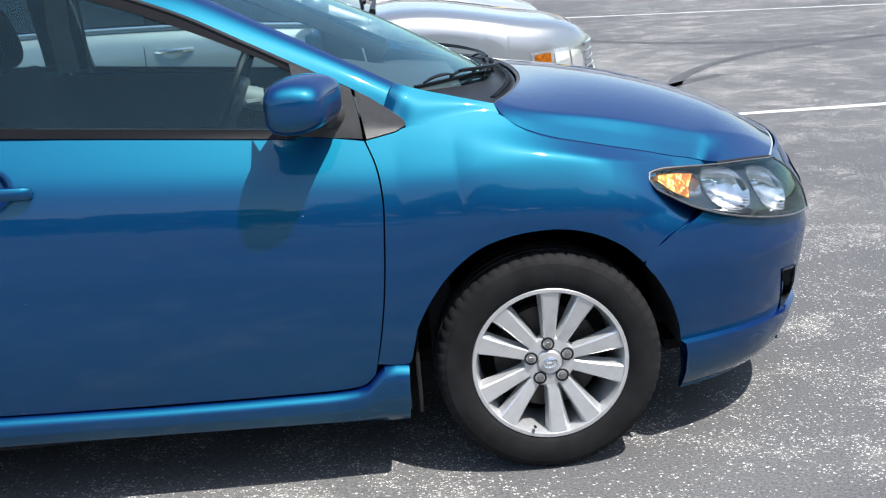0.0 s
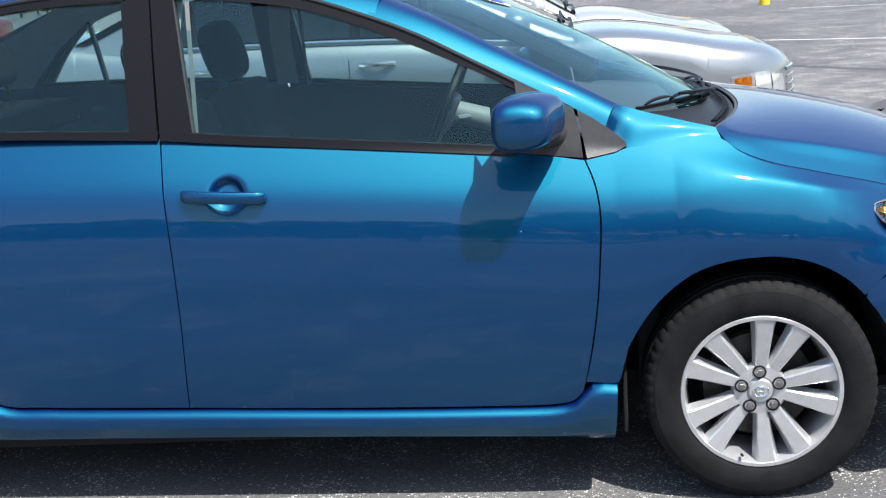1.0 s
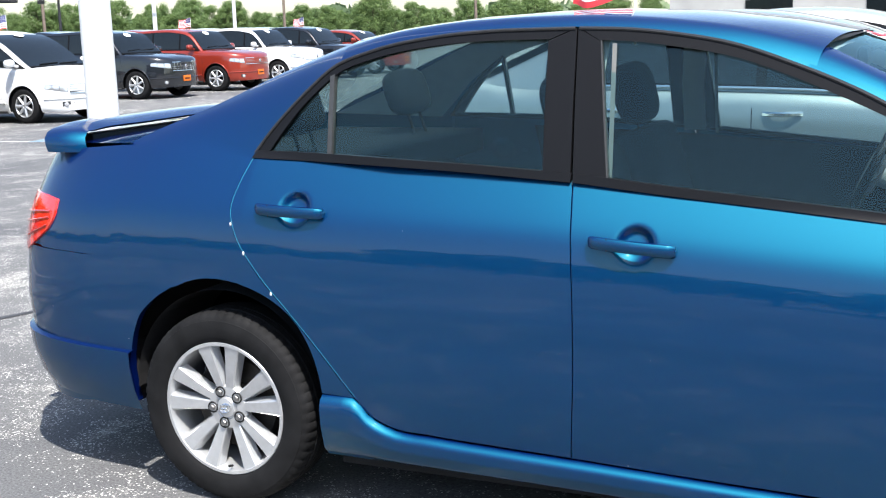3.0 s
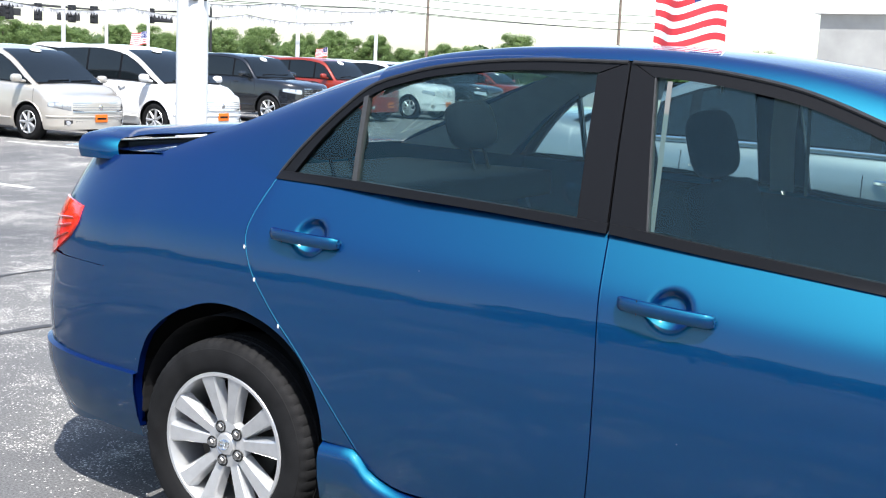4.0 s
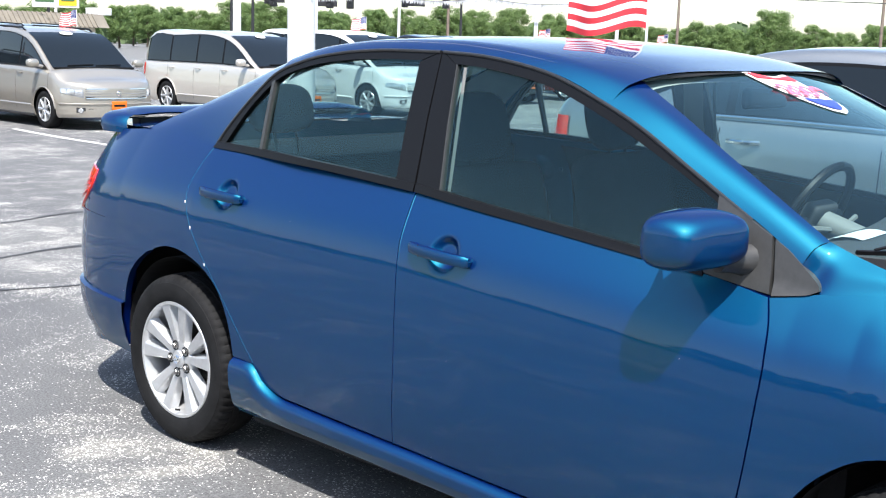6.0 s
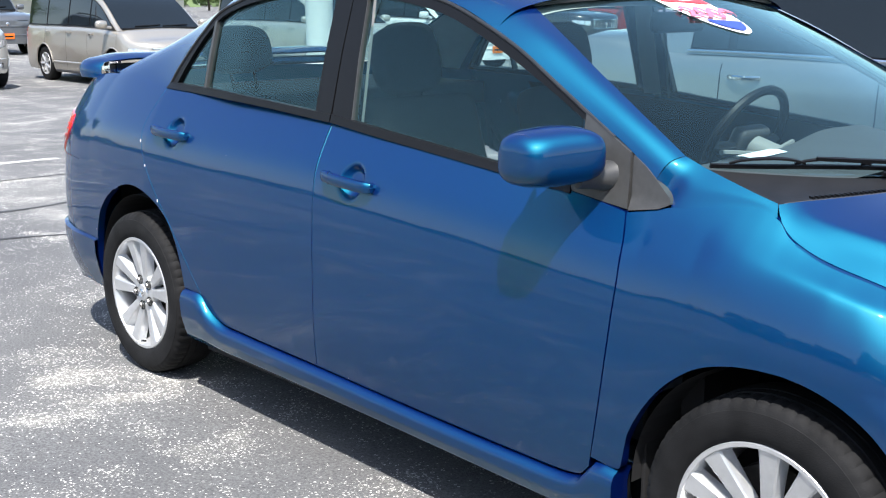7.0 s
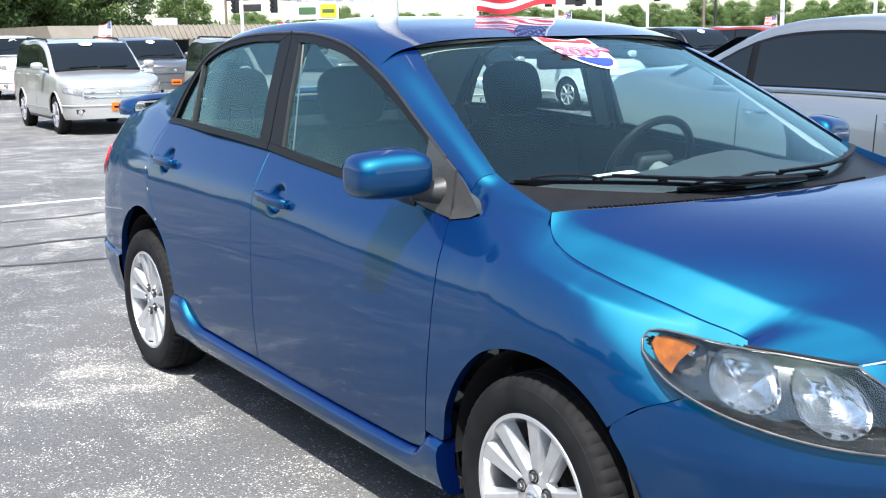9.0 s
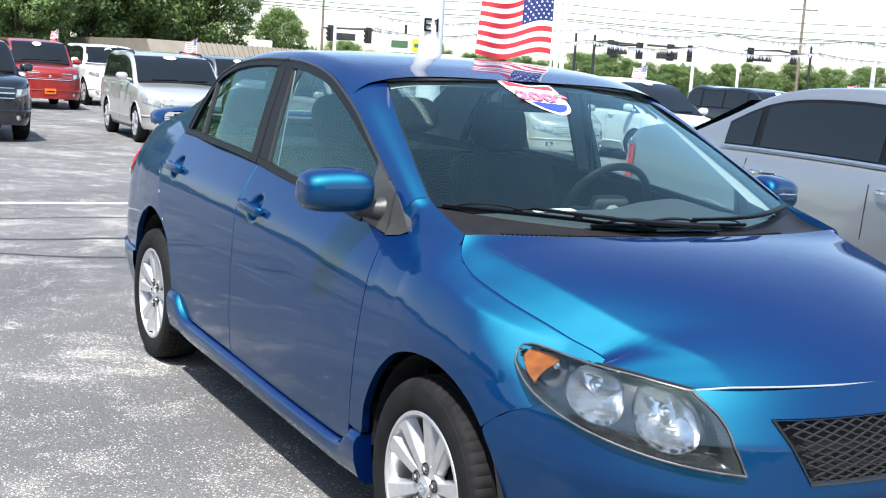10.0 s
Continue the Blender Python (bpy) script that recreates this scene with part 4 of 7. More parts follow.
    for rx, rz in ((0.021, 0.0145), (0.0085, 0.0135), (0.0135, 0.006)):
        pts = [(rx * math.cos(t), -0.0865, rz * math.sin(t) + (0.005 if rx == 0.0135 else 0)) for t in np.linspace(0, 2 * math.pi, 25)]
        tube(bm, pts, 0.0014, 5, False)
    part("emblem", bm, CHROME, hub)
    for k in range(5):
        a = 2 * math.pi * k / 5 + 0.35
        bm = bmesh.new()
        m = Matrix.Translation((0.053 * math.cos(a), 0, 0.053 * math.sin(a)))
        lathe(bm, [(0.0195, -0.073), (0.0185, -0.0785), (0.014, -0.0775), (0.0125, -0.070)], 18, m)
        part("nut_pocket", bm, GASKET, hub)
        bm = bmesh.new()
        lathe(bm, [(0.0105, -0.066), (0.0105, -0.084), (0.0085, -0.0875), (0.0005, -0.0885)], 6, m)
        part("lug_nut", bm, NUT, hub, smooth=False)
    bm = bmesh.new()
    tube(bm, [(-0.055, -0.085, -0.183), (-0.055, -0.103, -0.178)], 0.004, 8)
    part("valve", bm, GASKET, hub)
    return hub


w1 = make_wheel()
WS = Matrix.Scale(0.945, 4)
w1.matrix_basis = pose(1.30, -0.768, 0.298, 0, 0, 0) @ WS
copy_thing(w1, pose(-1.30, -0.768, 0.330, 0, -21, 0))
copy_thing(w1, pose(1.30, 0.768, 0.298, 0, 15, 180))
copy_thing(w1, pose(-1.30, 0.768, 0.330, 0, 40, 180))

for sx, x0 in ((1, 0.950), (-1, -1.67)):
    for sy in (-1, 1):
        bm = bmesh.new()
        box(bm, x0, x0 + 0.012, min(sy * 0.66, sy * 0.795), max(sy * 0.66, sy * 0.795), 0.175 if sx > 0 else 0.30, 0.50, 0.004)
        part("mud_flap", bm, INNER, car, "dusty black mud flap")
BELT_GREY = material("grey_belt_webbing", (0.2, 0.2, 0.19), rough=0.8)
# wheel wells, floor and inner shells
bm = bmesh.new()
for cx, r in ((1.30, 0.35), (-1.30, 0.33)):
    for sy in (-1, 1):
        arcs = []
        for y in (0.83, 0.5):
            arcs.append([(cx + r * math.cos(a), sy * y, (0.305 if cx > 0 else 0.36) + r * math.sin(a)) for a in np.linspace(0.0, math.pi, 28)])
        add_grid(bm, np.array(arcs), flip=sy > 0)
        cap = [bm.verts.new(p) for p in arcs[1]]
        bm.faces.new(cap)
box(bm, -0.93, 0.93, -0.80, 0.80, 0.19, 0.22)
box(bm, 1.67, 2.0, -0.55, 0.55, 0.19, 0.22)
box(bm, -2.1, -1.68, -0.6, 0.6, 0.3, 0.33)
box(bm, -1.68, 1.68, -0.48, 0.48, 0.2, 0.24)
part("underbody", bm, INNER, car, smooth=False)
bm = bmesh.new()
for sy in (-1, 1):
    xs = np.linspace(-0.86, 0.93, 20)
    g = np.array([[(x, sy * (side(x, z) - 0.06), z) for x in xs] for z in np.r_[np.linspace(0.2, 0.86, 8), np.linspace(0.9, 0.99, 3)]])
    for i, x in enumerate(xs):
        top = lerp(x, [-1.2, -0.25, 0.5, 0.95], [1.06, 1.02, 0.965, 0.92])
        g[:, i, 2] = np.minimum(g[:, i, 2] * top / 0.99, top)
        g[:, i, 1] = [sy * (side(x, z) - 0.045) for z in g[:, i, 2]]
    bm = bmesh.new()
    add_grid(bm, g, flip=sy > 0)
    part("door_card", bm, SEAT, car)
bm = bmesh.new()
g = np.array(roof)
g[:, :, 2] -= 0.03
g[:, :, 1] *= 0.95
add_grid(bm, g)
part("headliner", bm, CABIN_LIGHT, car)
for sy in (-1, 1):
    bm = bmesh.new()
    a = np.array([(x, sy * (green(x, z) - 0.035), z) for x, z in [(-0.27, 1.03), (-0.27, 1.2), (-0.25, 1.39)]])
    b = a + [0.082, 0, 0]
    add_grid(bm, np.array([a, b]), flip=sy > 0)
    part("pillar_trim", bm, CABIN_LIGHT, car)
    bm = bmesh.new()
    a = np.array([(x, sy * (green(x, z) - 0.045), z) for x, z in [(-1.24, 1.08), (-1.1, 1.22), (-0.9, 1.36)]])
    b = np.array([(-1.68, sy * 0.6, 1.1), (-1.42, sy * 0.56, 1.2), (-1.0, sy * 0.5, 1.385)])
    add_grid(bm, np.array([a, b]), flip=sy < 0)
    part("pillar_trim", bm, CABIN_LIGHT, car)
    # far trim pale and widened to paint the windshield's bright band, near one dark
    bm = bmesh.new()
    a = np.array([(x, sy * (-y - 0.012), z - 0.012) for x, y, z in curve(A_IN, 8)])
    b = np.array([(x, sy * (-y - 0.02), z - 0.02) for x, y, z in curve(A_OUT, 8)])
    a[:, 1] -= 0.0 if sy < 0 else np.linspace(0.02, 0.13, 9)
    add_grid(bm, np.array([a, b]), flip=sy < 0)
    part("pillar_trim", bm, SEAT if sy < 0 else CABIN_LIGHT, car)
for sy in (-1, 1):
    bm = bmesh.new()
    add_grid(bm, np.array([[(-0.152, sy * (0.725 - 0.055 * k / 4), 1.02 + 0.09 * k) for k in range(5)], [(-0.140, sy * (0.725 - 0.055 * k / 4), 1.02 + 0.09 * k) for k in range(5)]]))
    part("seat_belt", bm, BELT_GREY, car, "grey seat belt")
# unseen engine bay and trunk fill, added to keep light out
bm = bmesh.new()
box(bm, 1.07, 1.95, -0.50, 0.50, 0.25, 0.70, 0.02)
part("engine_bay_fill", bm, INNER, car, smooth=False)
bm = bmesh.new()
box(bm, 1.0, 1.06, -0.72, 0.72, 0.24, 0.90)
part("firewall", bm, INNER, car, smooth=False)
bm = bmesh.new()
box(bm, -2.1, -1.15, -0.50, 0.50, 0.34, 0.94)
part("trunk_fill", bm, INNER, car, smooth=False)
bm = bmesh.new()
box(bm, -1.72, -1.05, -0.66, 0.66, 0.95, 1.04, 0.01)
part("parcel_shelf", bm, SEAT, car, smooth=False)


def cushion_ball(bm, centre, size):
    """A plump rounded block."""
    made = bmesh.ops.create_uvsphere(bm, u_segments=24, v_segments=14, radius=1.0)["verts"]
    for v in made:
        v.co = Vector([centre[k] + size[k] * math.copysign(abs(v.co[k]) ** 0.62, v.co[k]) for k in range(3)])


def seat(x, y, z, wide, back, tilt, rest=True):
    bm = bmesh.new()
    box(bm, x - 0.02, x + 0.48, y - wide / 2, y + wide / 2, z, z + 0.14, 0.05)
    cushion = part("seat", bm, SEAT, car, "dark grey cloth seat")
    bm = bmesh.new()
    m = pose(x, y, z + 0.1, 0, -tilt, 0)
    vs = box(bm, -0.07, 0.06, -wide / 2, wide / 2, 0, back, 0.06)
    for v in bm.verts:
        v.co.y *= 1 - 0.22 * max(0, v.co.z / back - 0.55)
    bmesh.ops.transform(bm, matrix=m, verts=bm.verts[:])
    part("backrest", bm, SEAT, cushion)
    if rest:
        bm = bmesh.new()
        cushion_ball(bm, (-0.005, 0, back + 0.118), (0.062, 0.125, 0.108))
        for q in (-0.05, 0.05):
            tube(bm, [(-0.01, q, back - 0.05), (-0.01, q, back + 0.06)], 0.006, 6)
        bmesh.ops.transform(bm, matrix=m, verts=bm.verts[:])
        part("headrest", bm, SEAT, cushion)


seat(-0.16, -0.37, 0.35, 0.52, 0.65, 15)
seat(-0.16, 0.37, 0.35, 0.52, 0.65, 15)
seat(-1.02, 0.0, 0.36, 1.30, 0.57, 22, False)
for q in (-0.42, 0.42):
    bm = bmesh.new()
    cushion_ball(bm, (0, 0, 0.085), (0.05, 0.14, 0.088))
    for s in (-0.05, 0.05):
        tube(bm, [(0, s, -0.09), (0, s, 0.03)], 0.006, 6)
    bmesh.ops.transform(bm, matrix=pose(-1.24, q, 1.115, 0, -18, 0), verts=bm.verts[:])
    part("rear_headrest", bm, SEAT, car)

# dashboard and steering wheel
bm = bmesh.new()
prof = [(0.68, 0.60), (0.66, 0.78), (0.67, 0.895), (0.71, 0.943), (0.80, 0.962), (0.98, 0.968), (1.16, 0.962)]
g = np.array([[(x, y * (0.70 - 0.02 * max(0, x - 0.7)), z + 0.02 * (1 - abs(y)) + (0.05 * math.exp(-(((y - 0.52) / 0.26) ** 2)) if 0.68 < x < 0.85 else 0)) for y in np.linspace(-1, 1, 25)] for x, z in prof])
add_grid(bm, g, flip=True)
part("dashboard", bm, DASH, car, "dark grey vinyl dashboard")
m = pose(0.42, 0.37, 0.935, 0, 0, 0) @ pose(0, 0, 0, 0, -66, 0)
bm = bmesh.new()
tube(bm, [tuple(m @ Vector((0.185 * math.cos(a), 0.185 * math.sin(a), 0))) for a in np.linspace(0, 2 * math.pi, 41)], 0.015, 8, False)
wheel_ring = part("steering_wheel", bm, BLACK_TRIM, car, "black steering wheel")
bm = bmesh.new()
box(bm, -0.07, 0.06, -0.08, 0.08, -0.035, 0.02, 0.025, m)
for a in (90, 270, 180):
    tube(bm, [tuple(m @ Vector((0.06 * math.cos(radians(a)), 0.06 * math.sin(radians(a)), -0.01))), tuple(m @ Vector((0.18 * math.cos(radians(a)), 0.18 * math.sin(radians(a)), 0)))], 0.016, 6)
part("airbag_pad", bm, DASH, wheel_ring)
bm = bmesh.new()
tube(bm, [tuple(m @ Vector((0, 0, -0.02))), (0.80, 0.37, 0.82)], 0.04, 10)
for s in (-1, 1):
    tube(bm, [(0.50, 0.37 + s * 0.05, 0.91), (0.47, 0.37 + s * 0.2, 0.925)], 0.009, 6)
part("steering_column", bm, material("grey_column_shroud", (0.20, 0.20, 0.19), rough=0.6), wheel_ring)
bm = bmesh.new()
box(bm, 0.40, 0.43, -0.12, 0.12, 1.285, 1.345, 0.02)
tube(bm, [(0.42, 0, 1.33), (0.47, 0, 1.36)], 0.01, 6)
part("rear_view_mirror", bm, BLACK_TRIM, car)
bm = bmesh.new()
g = np.array([[(0.73 + 0.11 * u, -0.07 - 0.16 * v, lerp(0.73 + 0.11 * u, [0.71, 0.80, 0.98], [0.943, 0.962, 0.968]) + 0.022 - 0.028 * (0.07 + 0.16 * v) + 0.008 * math.sin(3 * u)) for u in np.linspace(0, 1, 5)] for v in np.linspace(0, 1, 5)])
add_grid(bm, g)
tagged(part("paper_sheet", bm, PAPER), "white paper lying on the dashboard", "paper")

# cowl, wipers
bm = bmesh.new()
g = []
for s in np.linspace(-1, 1, 31):
    q = abs(s)
    xa, ya, za = 1.271 - 0.275 * q * q, 0.702 * s, 0.972 + 0.046 * q * q
    xb, yb, zb = 1.335 - 0.12 * q**2.2, 0.722 * s, 0.964 - 0.004 * q**2
    g.append([(xa * (1 - w) + xb * w, ya * (1 - w) + yb * w, za * (1 - w) + zb * w - 0.016 * math.sin(math.pi * w)) for w in np.linspace(0, 1, 7)])
add_grid(bm, np.array(g), flip=False)
COWL = material("dull_black_cowl_plastic", (0.009, 0.009, 0.010), rough=0.45, spec=0.35, vary=0.25, scale=18, bump=0.05, bump_scale=700)
cowl = part("cowl_panel", bm, COWL, car, "black slotted plastic cowl panel")
bm = bmesh.new()
for k in range(-44, 30):
    s = k / 52
    q = abs(s)
    box(bm, -0.007, 0.007, -0.003, 0.003, -0.002, 0.003, 0, pose(1.318 - 0.13 * q * q, 0.71 * s, 0.967 + 0.004 * q, 0, 0, 25 * s))
part("cowl_slats", bm, BLACK_TRIM, cowl, smooth=False)["kind"] = "stuff"


def on_glass(u, s, up=0.0):
    """A point of the windshield: u 0 at the top to 1 at the cowl, s across."""
    a = curve([(0.352, -0.55, 1.362), (0.65, -0.632, 1.21), (0.998, -0.703, 1.022)], 16)
    c = curve([(0.42, 0, 1.388), (0.85, 0, 1.215), (1.278, 0, 0.976)], 16)
    k = min(16, max(0, u * 16))
    i = min(15, int(k))
    f = k - i
    e, m = a[i] * (1 - f) + a[i + 1] * f, c[i] * (1 - f) + c[i + 1] * f
    return Vector((m[0] + (e[0] - m[0]) * s * s + up * 0.45, -e[1] * s, m[2] + (e[2] - m[2]) * s * s + up * 0.9))


def flat_bar(bm, pts, wide, tall):
    """A bar of flat section along points; wide and tall may be lists."""
    prev = None
    for k, p in enumerate(pts):
        d = (pts[min(k + 1, len(pts) - 1)] - pts[max(k - 1, 0)]).normalized()
        n = Vector((0.45, 0, 0.89))
        t = d.cross(n).normalized()
        n = t.cross(d)
        w, h = wide[k], tall[k]
        ring = [bm.verts.new(p + t * a * w / 2 + n * b * h) for a, b in ((-1, 0), (-0.7, 1), (0.7, 1), (1, 0))]
        if prev:
            for i in range(4):
                bm.faces.new((prev[i], prev[(i + 1) % 4], ring[(i + 1) % 4], ring[i]))
        else:
            bm.faces.new(ring)
        prev = ring
    bm.faces.new(prev[::-1])


for s0, s1, a0, a1 in ((-0.965, -0.14, -0.66, 0.20), (-0.43, 0.42, 0.06, 0.93)):
    def along(w, up):
        return on_glass(0.998 - 0.03 * math.sin(math.pi * w), s0 + (s1 - s0) * w, up)
    n = 24
    bm = bmesh.new()
    flat_bar(bm, [along(w, 0.002) for w in np.linspace(0, 1, n)], [0.008] * n, [0.009] * n)
    blade = part("wiper", bm, BLACK_TRIM, car, "black windshield wiper")
    bm = bmesh.new()
    flat_bar(bm, [on_glass(0.975 + 0.06 * w, a0 + (a1 - a0) * w, 0.026 + 0.012 * math.sin(math.pi * w) - 0.012 * w) for w in np.linspace(0, 1, n)], np.interp(np.linspace(0, 1, n), [0, 0.45, 0.55, 0.95, 1], [0.008, 0.011, 0.018, 0.022, 0.024]), [0.008] * n)
    part("wiper_arm", bm, BLACK_TRIM, blade)
    for w0, w1 in ((0.06, 0.34), (0.30, 0.62), (0.58, 0.94)):
        bm = bmesh.new()
        flat_bar(bm, [along(w0 + (w1 - w0) * q, 0.012 + 0.014 * math.sin(math.pi * q) ** 0.6) for q in np.linspace(0, 1, 9)], [0.006, 0.008, 0.010, 0.011, 0.012, 0.011, 0.010, 0.008, 0.006], [0.004] * 9)
        part("wiper_bridge", bm, BLACK_TRIM, blade)


# hemmed door edges and two paint chips on the rear seam
for door, seam, dx in ((rear_doors[0], Q_SEAM, 0.002), (front_doors[0], B_SEAM, 0.002)):
    bm = bmesh.new()
    tube(bm, [(x + dx, -side(x, z) + 0.0006, z) for x, z in curve(seam, 40)], 0.0016, 6)
    part("door_edge", bm, PAINT_BLUE, door)
for x, z in ((-1.238, 0.893), (-1.19, 0.812), (-1.10, 0.70)):
    bm = bmesh.new()
    bmesh.ops.create_uvsphere(bm, u_segments=10, v_segments=6, radius=0.0042, matrix=Matrix.Translation((x, -side(x, z) - 0.0004, z)) @ Matrix.Diagonal((0.8, 0.25, 1.5, 1)))
    part("paint_chip", bm, PAPER, rear_doors[0])


# door handles and mirrors
def handle(door, sy, x0, x1, z0, z1):
    bm = bmesh.new()
    prev = None
    n = 22
    for k in range(n + 1):
        w = k / n
        x, z = x0 + (x1 - x0) * w, z0 + (z1 - z0) * w
        e = max(0.25, math.sin(math.pi * min(1, max(0, 0.5 * min(w, 1 - w) / 0.06 if min(w, 1 - w) < 0.06 else 0.5)))) 
        hz, ht = 0.0165 * (0.65 + 0.35 * e), 0.011 * (0.4 + 0.6 * e)
        out = side(x, z) + 0.012 + 0.016 * math.sin(math.pi * w) ** 0.5
        ring = [bm.verts.new((x, sy * (out + ht * math.copysign(abs(math.cos(a)) ** 0.7, math.cos(a))), z + hz * math.copysign(abs(math.sin(a)) ** 0.7, math.sin(a)))) for a in (2 * math.pi * i / 12 for i in range(12))]
        if prev:
            for i in range(12):
                q = (prev[i], prev[(i + 1) % 12], ring[(i + 1) % 12], ring[i])
                bm.faces.new(q if sy < 0 else q[::-1])
        else:
            bm.faces.new(ring if sy > 0 else ring[::-1])
        prev = ring
    bm.faces.new(prev if sy < 0 else prev[::-1])
    for w in (0.05, 0.95):
        x, z = x0 + (x1 - x0) * w, z0 + (z1 - z0) * w
        tube(bm, [(x, sy * (side(x, z) - 0.004), z), (x, sy * (side(x, z) + 0.02), z)], 0.012, 8)
    h = part("handle", bm, PAINT_BLUE, door, "blue pull handle")
    bm = bmesh.new()
    x = x0 + (x1 - x0) * 0.235
    z = z0 + (z1 - z0) * 0.235
    tube(bm, [(x, sy * (side(x, z) + 0.033), z + 0.017 * math.cos(a)) for a in np.linspace(0, math.pi, 7)], 0.0012, 4)
    part("handle_seam", bm, GASKET, door)


def mirror(door, sy):
    bm = bmesh.new()
    rings = []
    n, m = 26, 32
    for j in range(n + 1):
        v = -math.pi / 2 + math.pi * j / n
        row = []
        for i in range(m):
            u = 2 * math.pi * i / m
            p = lambda c, e: math.copysign(abs(c) ** e, c)
            cy, sy2 = p(math.cos(v), 0.5), p(math.sin(v), 0.6)
            x, z = cy * p(math.cos(u), 0.62), cy * p(math.sin(u), 0.55)
            yy = sy2
            xx = x * (0.072 if x > 0 else 0.078)
            zz = z * (0.071 - 0.006 * max(0, -yy) - 0.012 * max(0, x))
            row.append(bm.verts.new((0.742 + xx + 0.028 * yy + 0.012 * yy * yy, sy * (0.897 - 0.100 * yy), 1.036 + zz * 0.96 + 0.004 * yy)))
        rings.append(row)
    for a, b in zip(rings, rings[1:]):
        for i in range(m):
            q = (a[i], a[(i + 1) % m], b[(i + 1) % m], b[i])
            bm.faces.new(q[::-1] if sy < 0 else q)
    shell = part("wing_mirror", bm, PAINT_BLUE, car, "blue wing mirror on a grey stem")
    bm = bmesh.new()
    tube(bm, [(0.775, sy * 0.835, 0.992), (0.79, sy * 0.80, 0.985), (0.80, sy * 0.755, 0.985)], [0.030, 0.026, 0.040], 14)
    part("mirror_stem", bm, GREY_TRIM, shell)
    bm = bmesh.new()
    g = np.array([[(0.668 + 0.02 * a, sy * (0.905 + 0.07 * a), 1.033 + 0.045 * b) for a in (-1, -0.5, 0, 0.5, 1)] for b in (-1, 0, 1)])
    add_grid(bm, g, flip=sy < 0)
    part("mirror_glass", bm, CHROME, shell)


for door, sy in zip(front_doors, (-1, 1)):
    handle(door, sy, -0.164, 0.057, 0.893, 0.878)
    mirror(door, sy)
for door, sy in zip(rear_doors, (-1, 1)):
    handle(door, sy, -1.151, -0.932, 0.942, 0.934)

# year sticker on the windshield
STICKER_RED = material("sticker_red", (0.7, 0.04, 0.05), rough=0.4)
STICKER_BLUE = material("sticker_blue", (0.03, 0.06, 0.42), rough=0.4)


def decal(name, pts, up, mat, parent=None, label=""):
    bm = bmesh.new()
    vs = [bm.verts.new(on_glass(u, s, up)) for u, s in pts]
    bm.faces.new(vs)
    bmesh.ops.triangulate(bm, faces=bm.faces[:])
    return part(name, bm, mat, parent, label, smooth=False)

# sticker: a white-edged shield with a red head and a blue foot
S_U, S_S = 0.014, -0.08


def shield(k):
    """Outline of a road shield, k: its size; points are (down the glass, across)."""
    out = []
    for w in np.linspace(-1, 1, 17):
        out.append((w, 0.05 * math.cos(math.pi * w) + 0.02))
    for a in np.linspace(0, 1, 16)[1:]:
        out.append(((1 - a**2.3) ** 0.62 * (1 - 0.05 * math.sin(math.pi * a)), 0.02 + 0.98 * a))
    for a in np.linspace(1, 0, 16)[1:-1]:
        out.append((-((1 - a**2.3) ** 0.62) * (1 - 0.05 * math.sin(math.pi * a)), 0.02 + 0.98 * a))
    return [(0.47 + (v - 0.47) * k, w * k) for w, v in out]


def placed(pts):
    return [(S_U + 0.285 * v + 0.02 * w, S_S + 0.185 * w) for v, w in pts]


inner = shield(0.87)
sticker = decal("window_sticker", placed(shield(1.0)), 0.003, PAPER)
tagged(sticker, "shield-shaped red, white and blue year sticker on the windshield", "sticker")
decal("sticker_foot", placed([(max(v, 0.66), w) for v, w in inner if v > 0.6]), 0.006, STICKER_BLUE, sticker)
decal("sticker_head", placed([(min(v, 0.17), w) for v, w in inner if v < 0.24]), 0.006, STICKER_RED, sticker)
txt = bpy.data.curves.new("year", "FONT")
txt.body = "2009"
txt.size = 0.098
txt.align_x = "CENTER"
txt.extrude = 0.0006
txt.offset = 0.003
txt.materials.append(material("sticker_ink", (0.70, 0.14, 0.22), rough=0.6))
year = new("year_lettering", txt)
o = on_glass(S_U + 0.285 * 0.60, S_S - 0.012, 0.009)
ex = (on_glass(S_U + 0.19, S_S + 0.1, 0.009) - on_glass(S_U + 0.17, S_S - 0.1, 0.009)).normalized()
ey = (on_glass(S_U + 0.1, S_S, 0.009) - o).normalized()
ez = ex.cross(ey).normalized()
ey = ez.cross(ex)
year.matrix_world = Matrix.Translation(o) @ Matrix((ex, ey, ez)).transposed().to_4x4()
year.parent = sticker

# flag on a staff clipped to the far window
FLAG_RED = material("flag_red", (0.6, 0.03, 0.04), rough=0.8)
FLAG_WHITE = material("flag_white", (0.8, 0.8, 0.8), rough=0.8)
FLAG_BLUE = material("flag_blue", (0.02, 0.03, 0.14), rough=0.8)


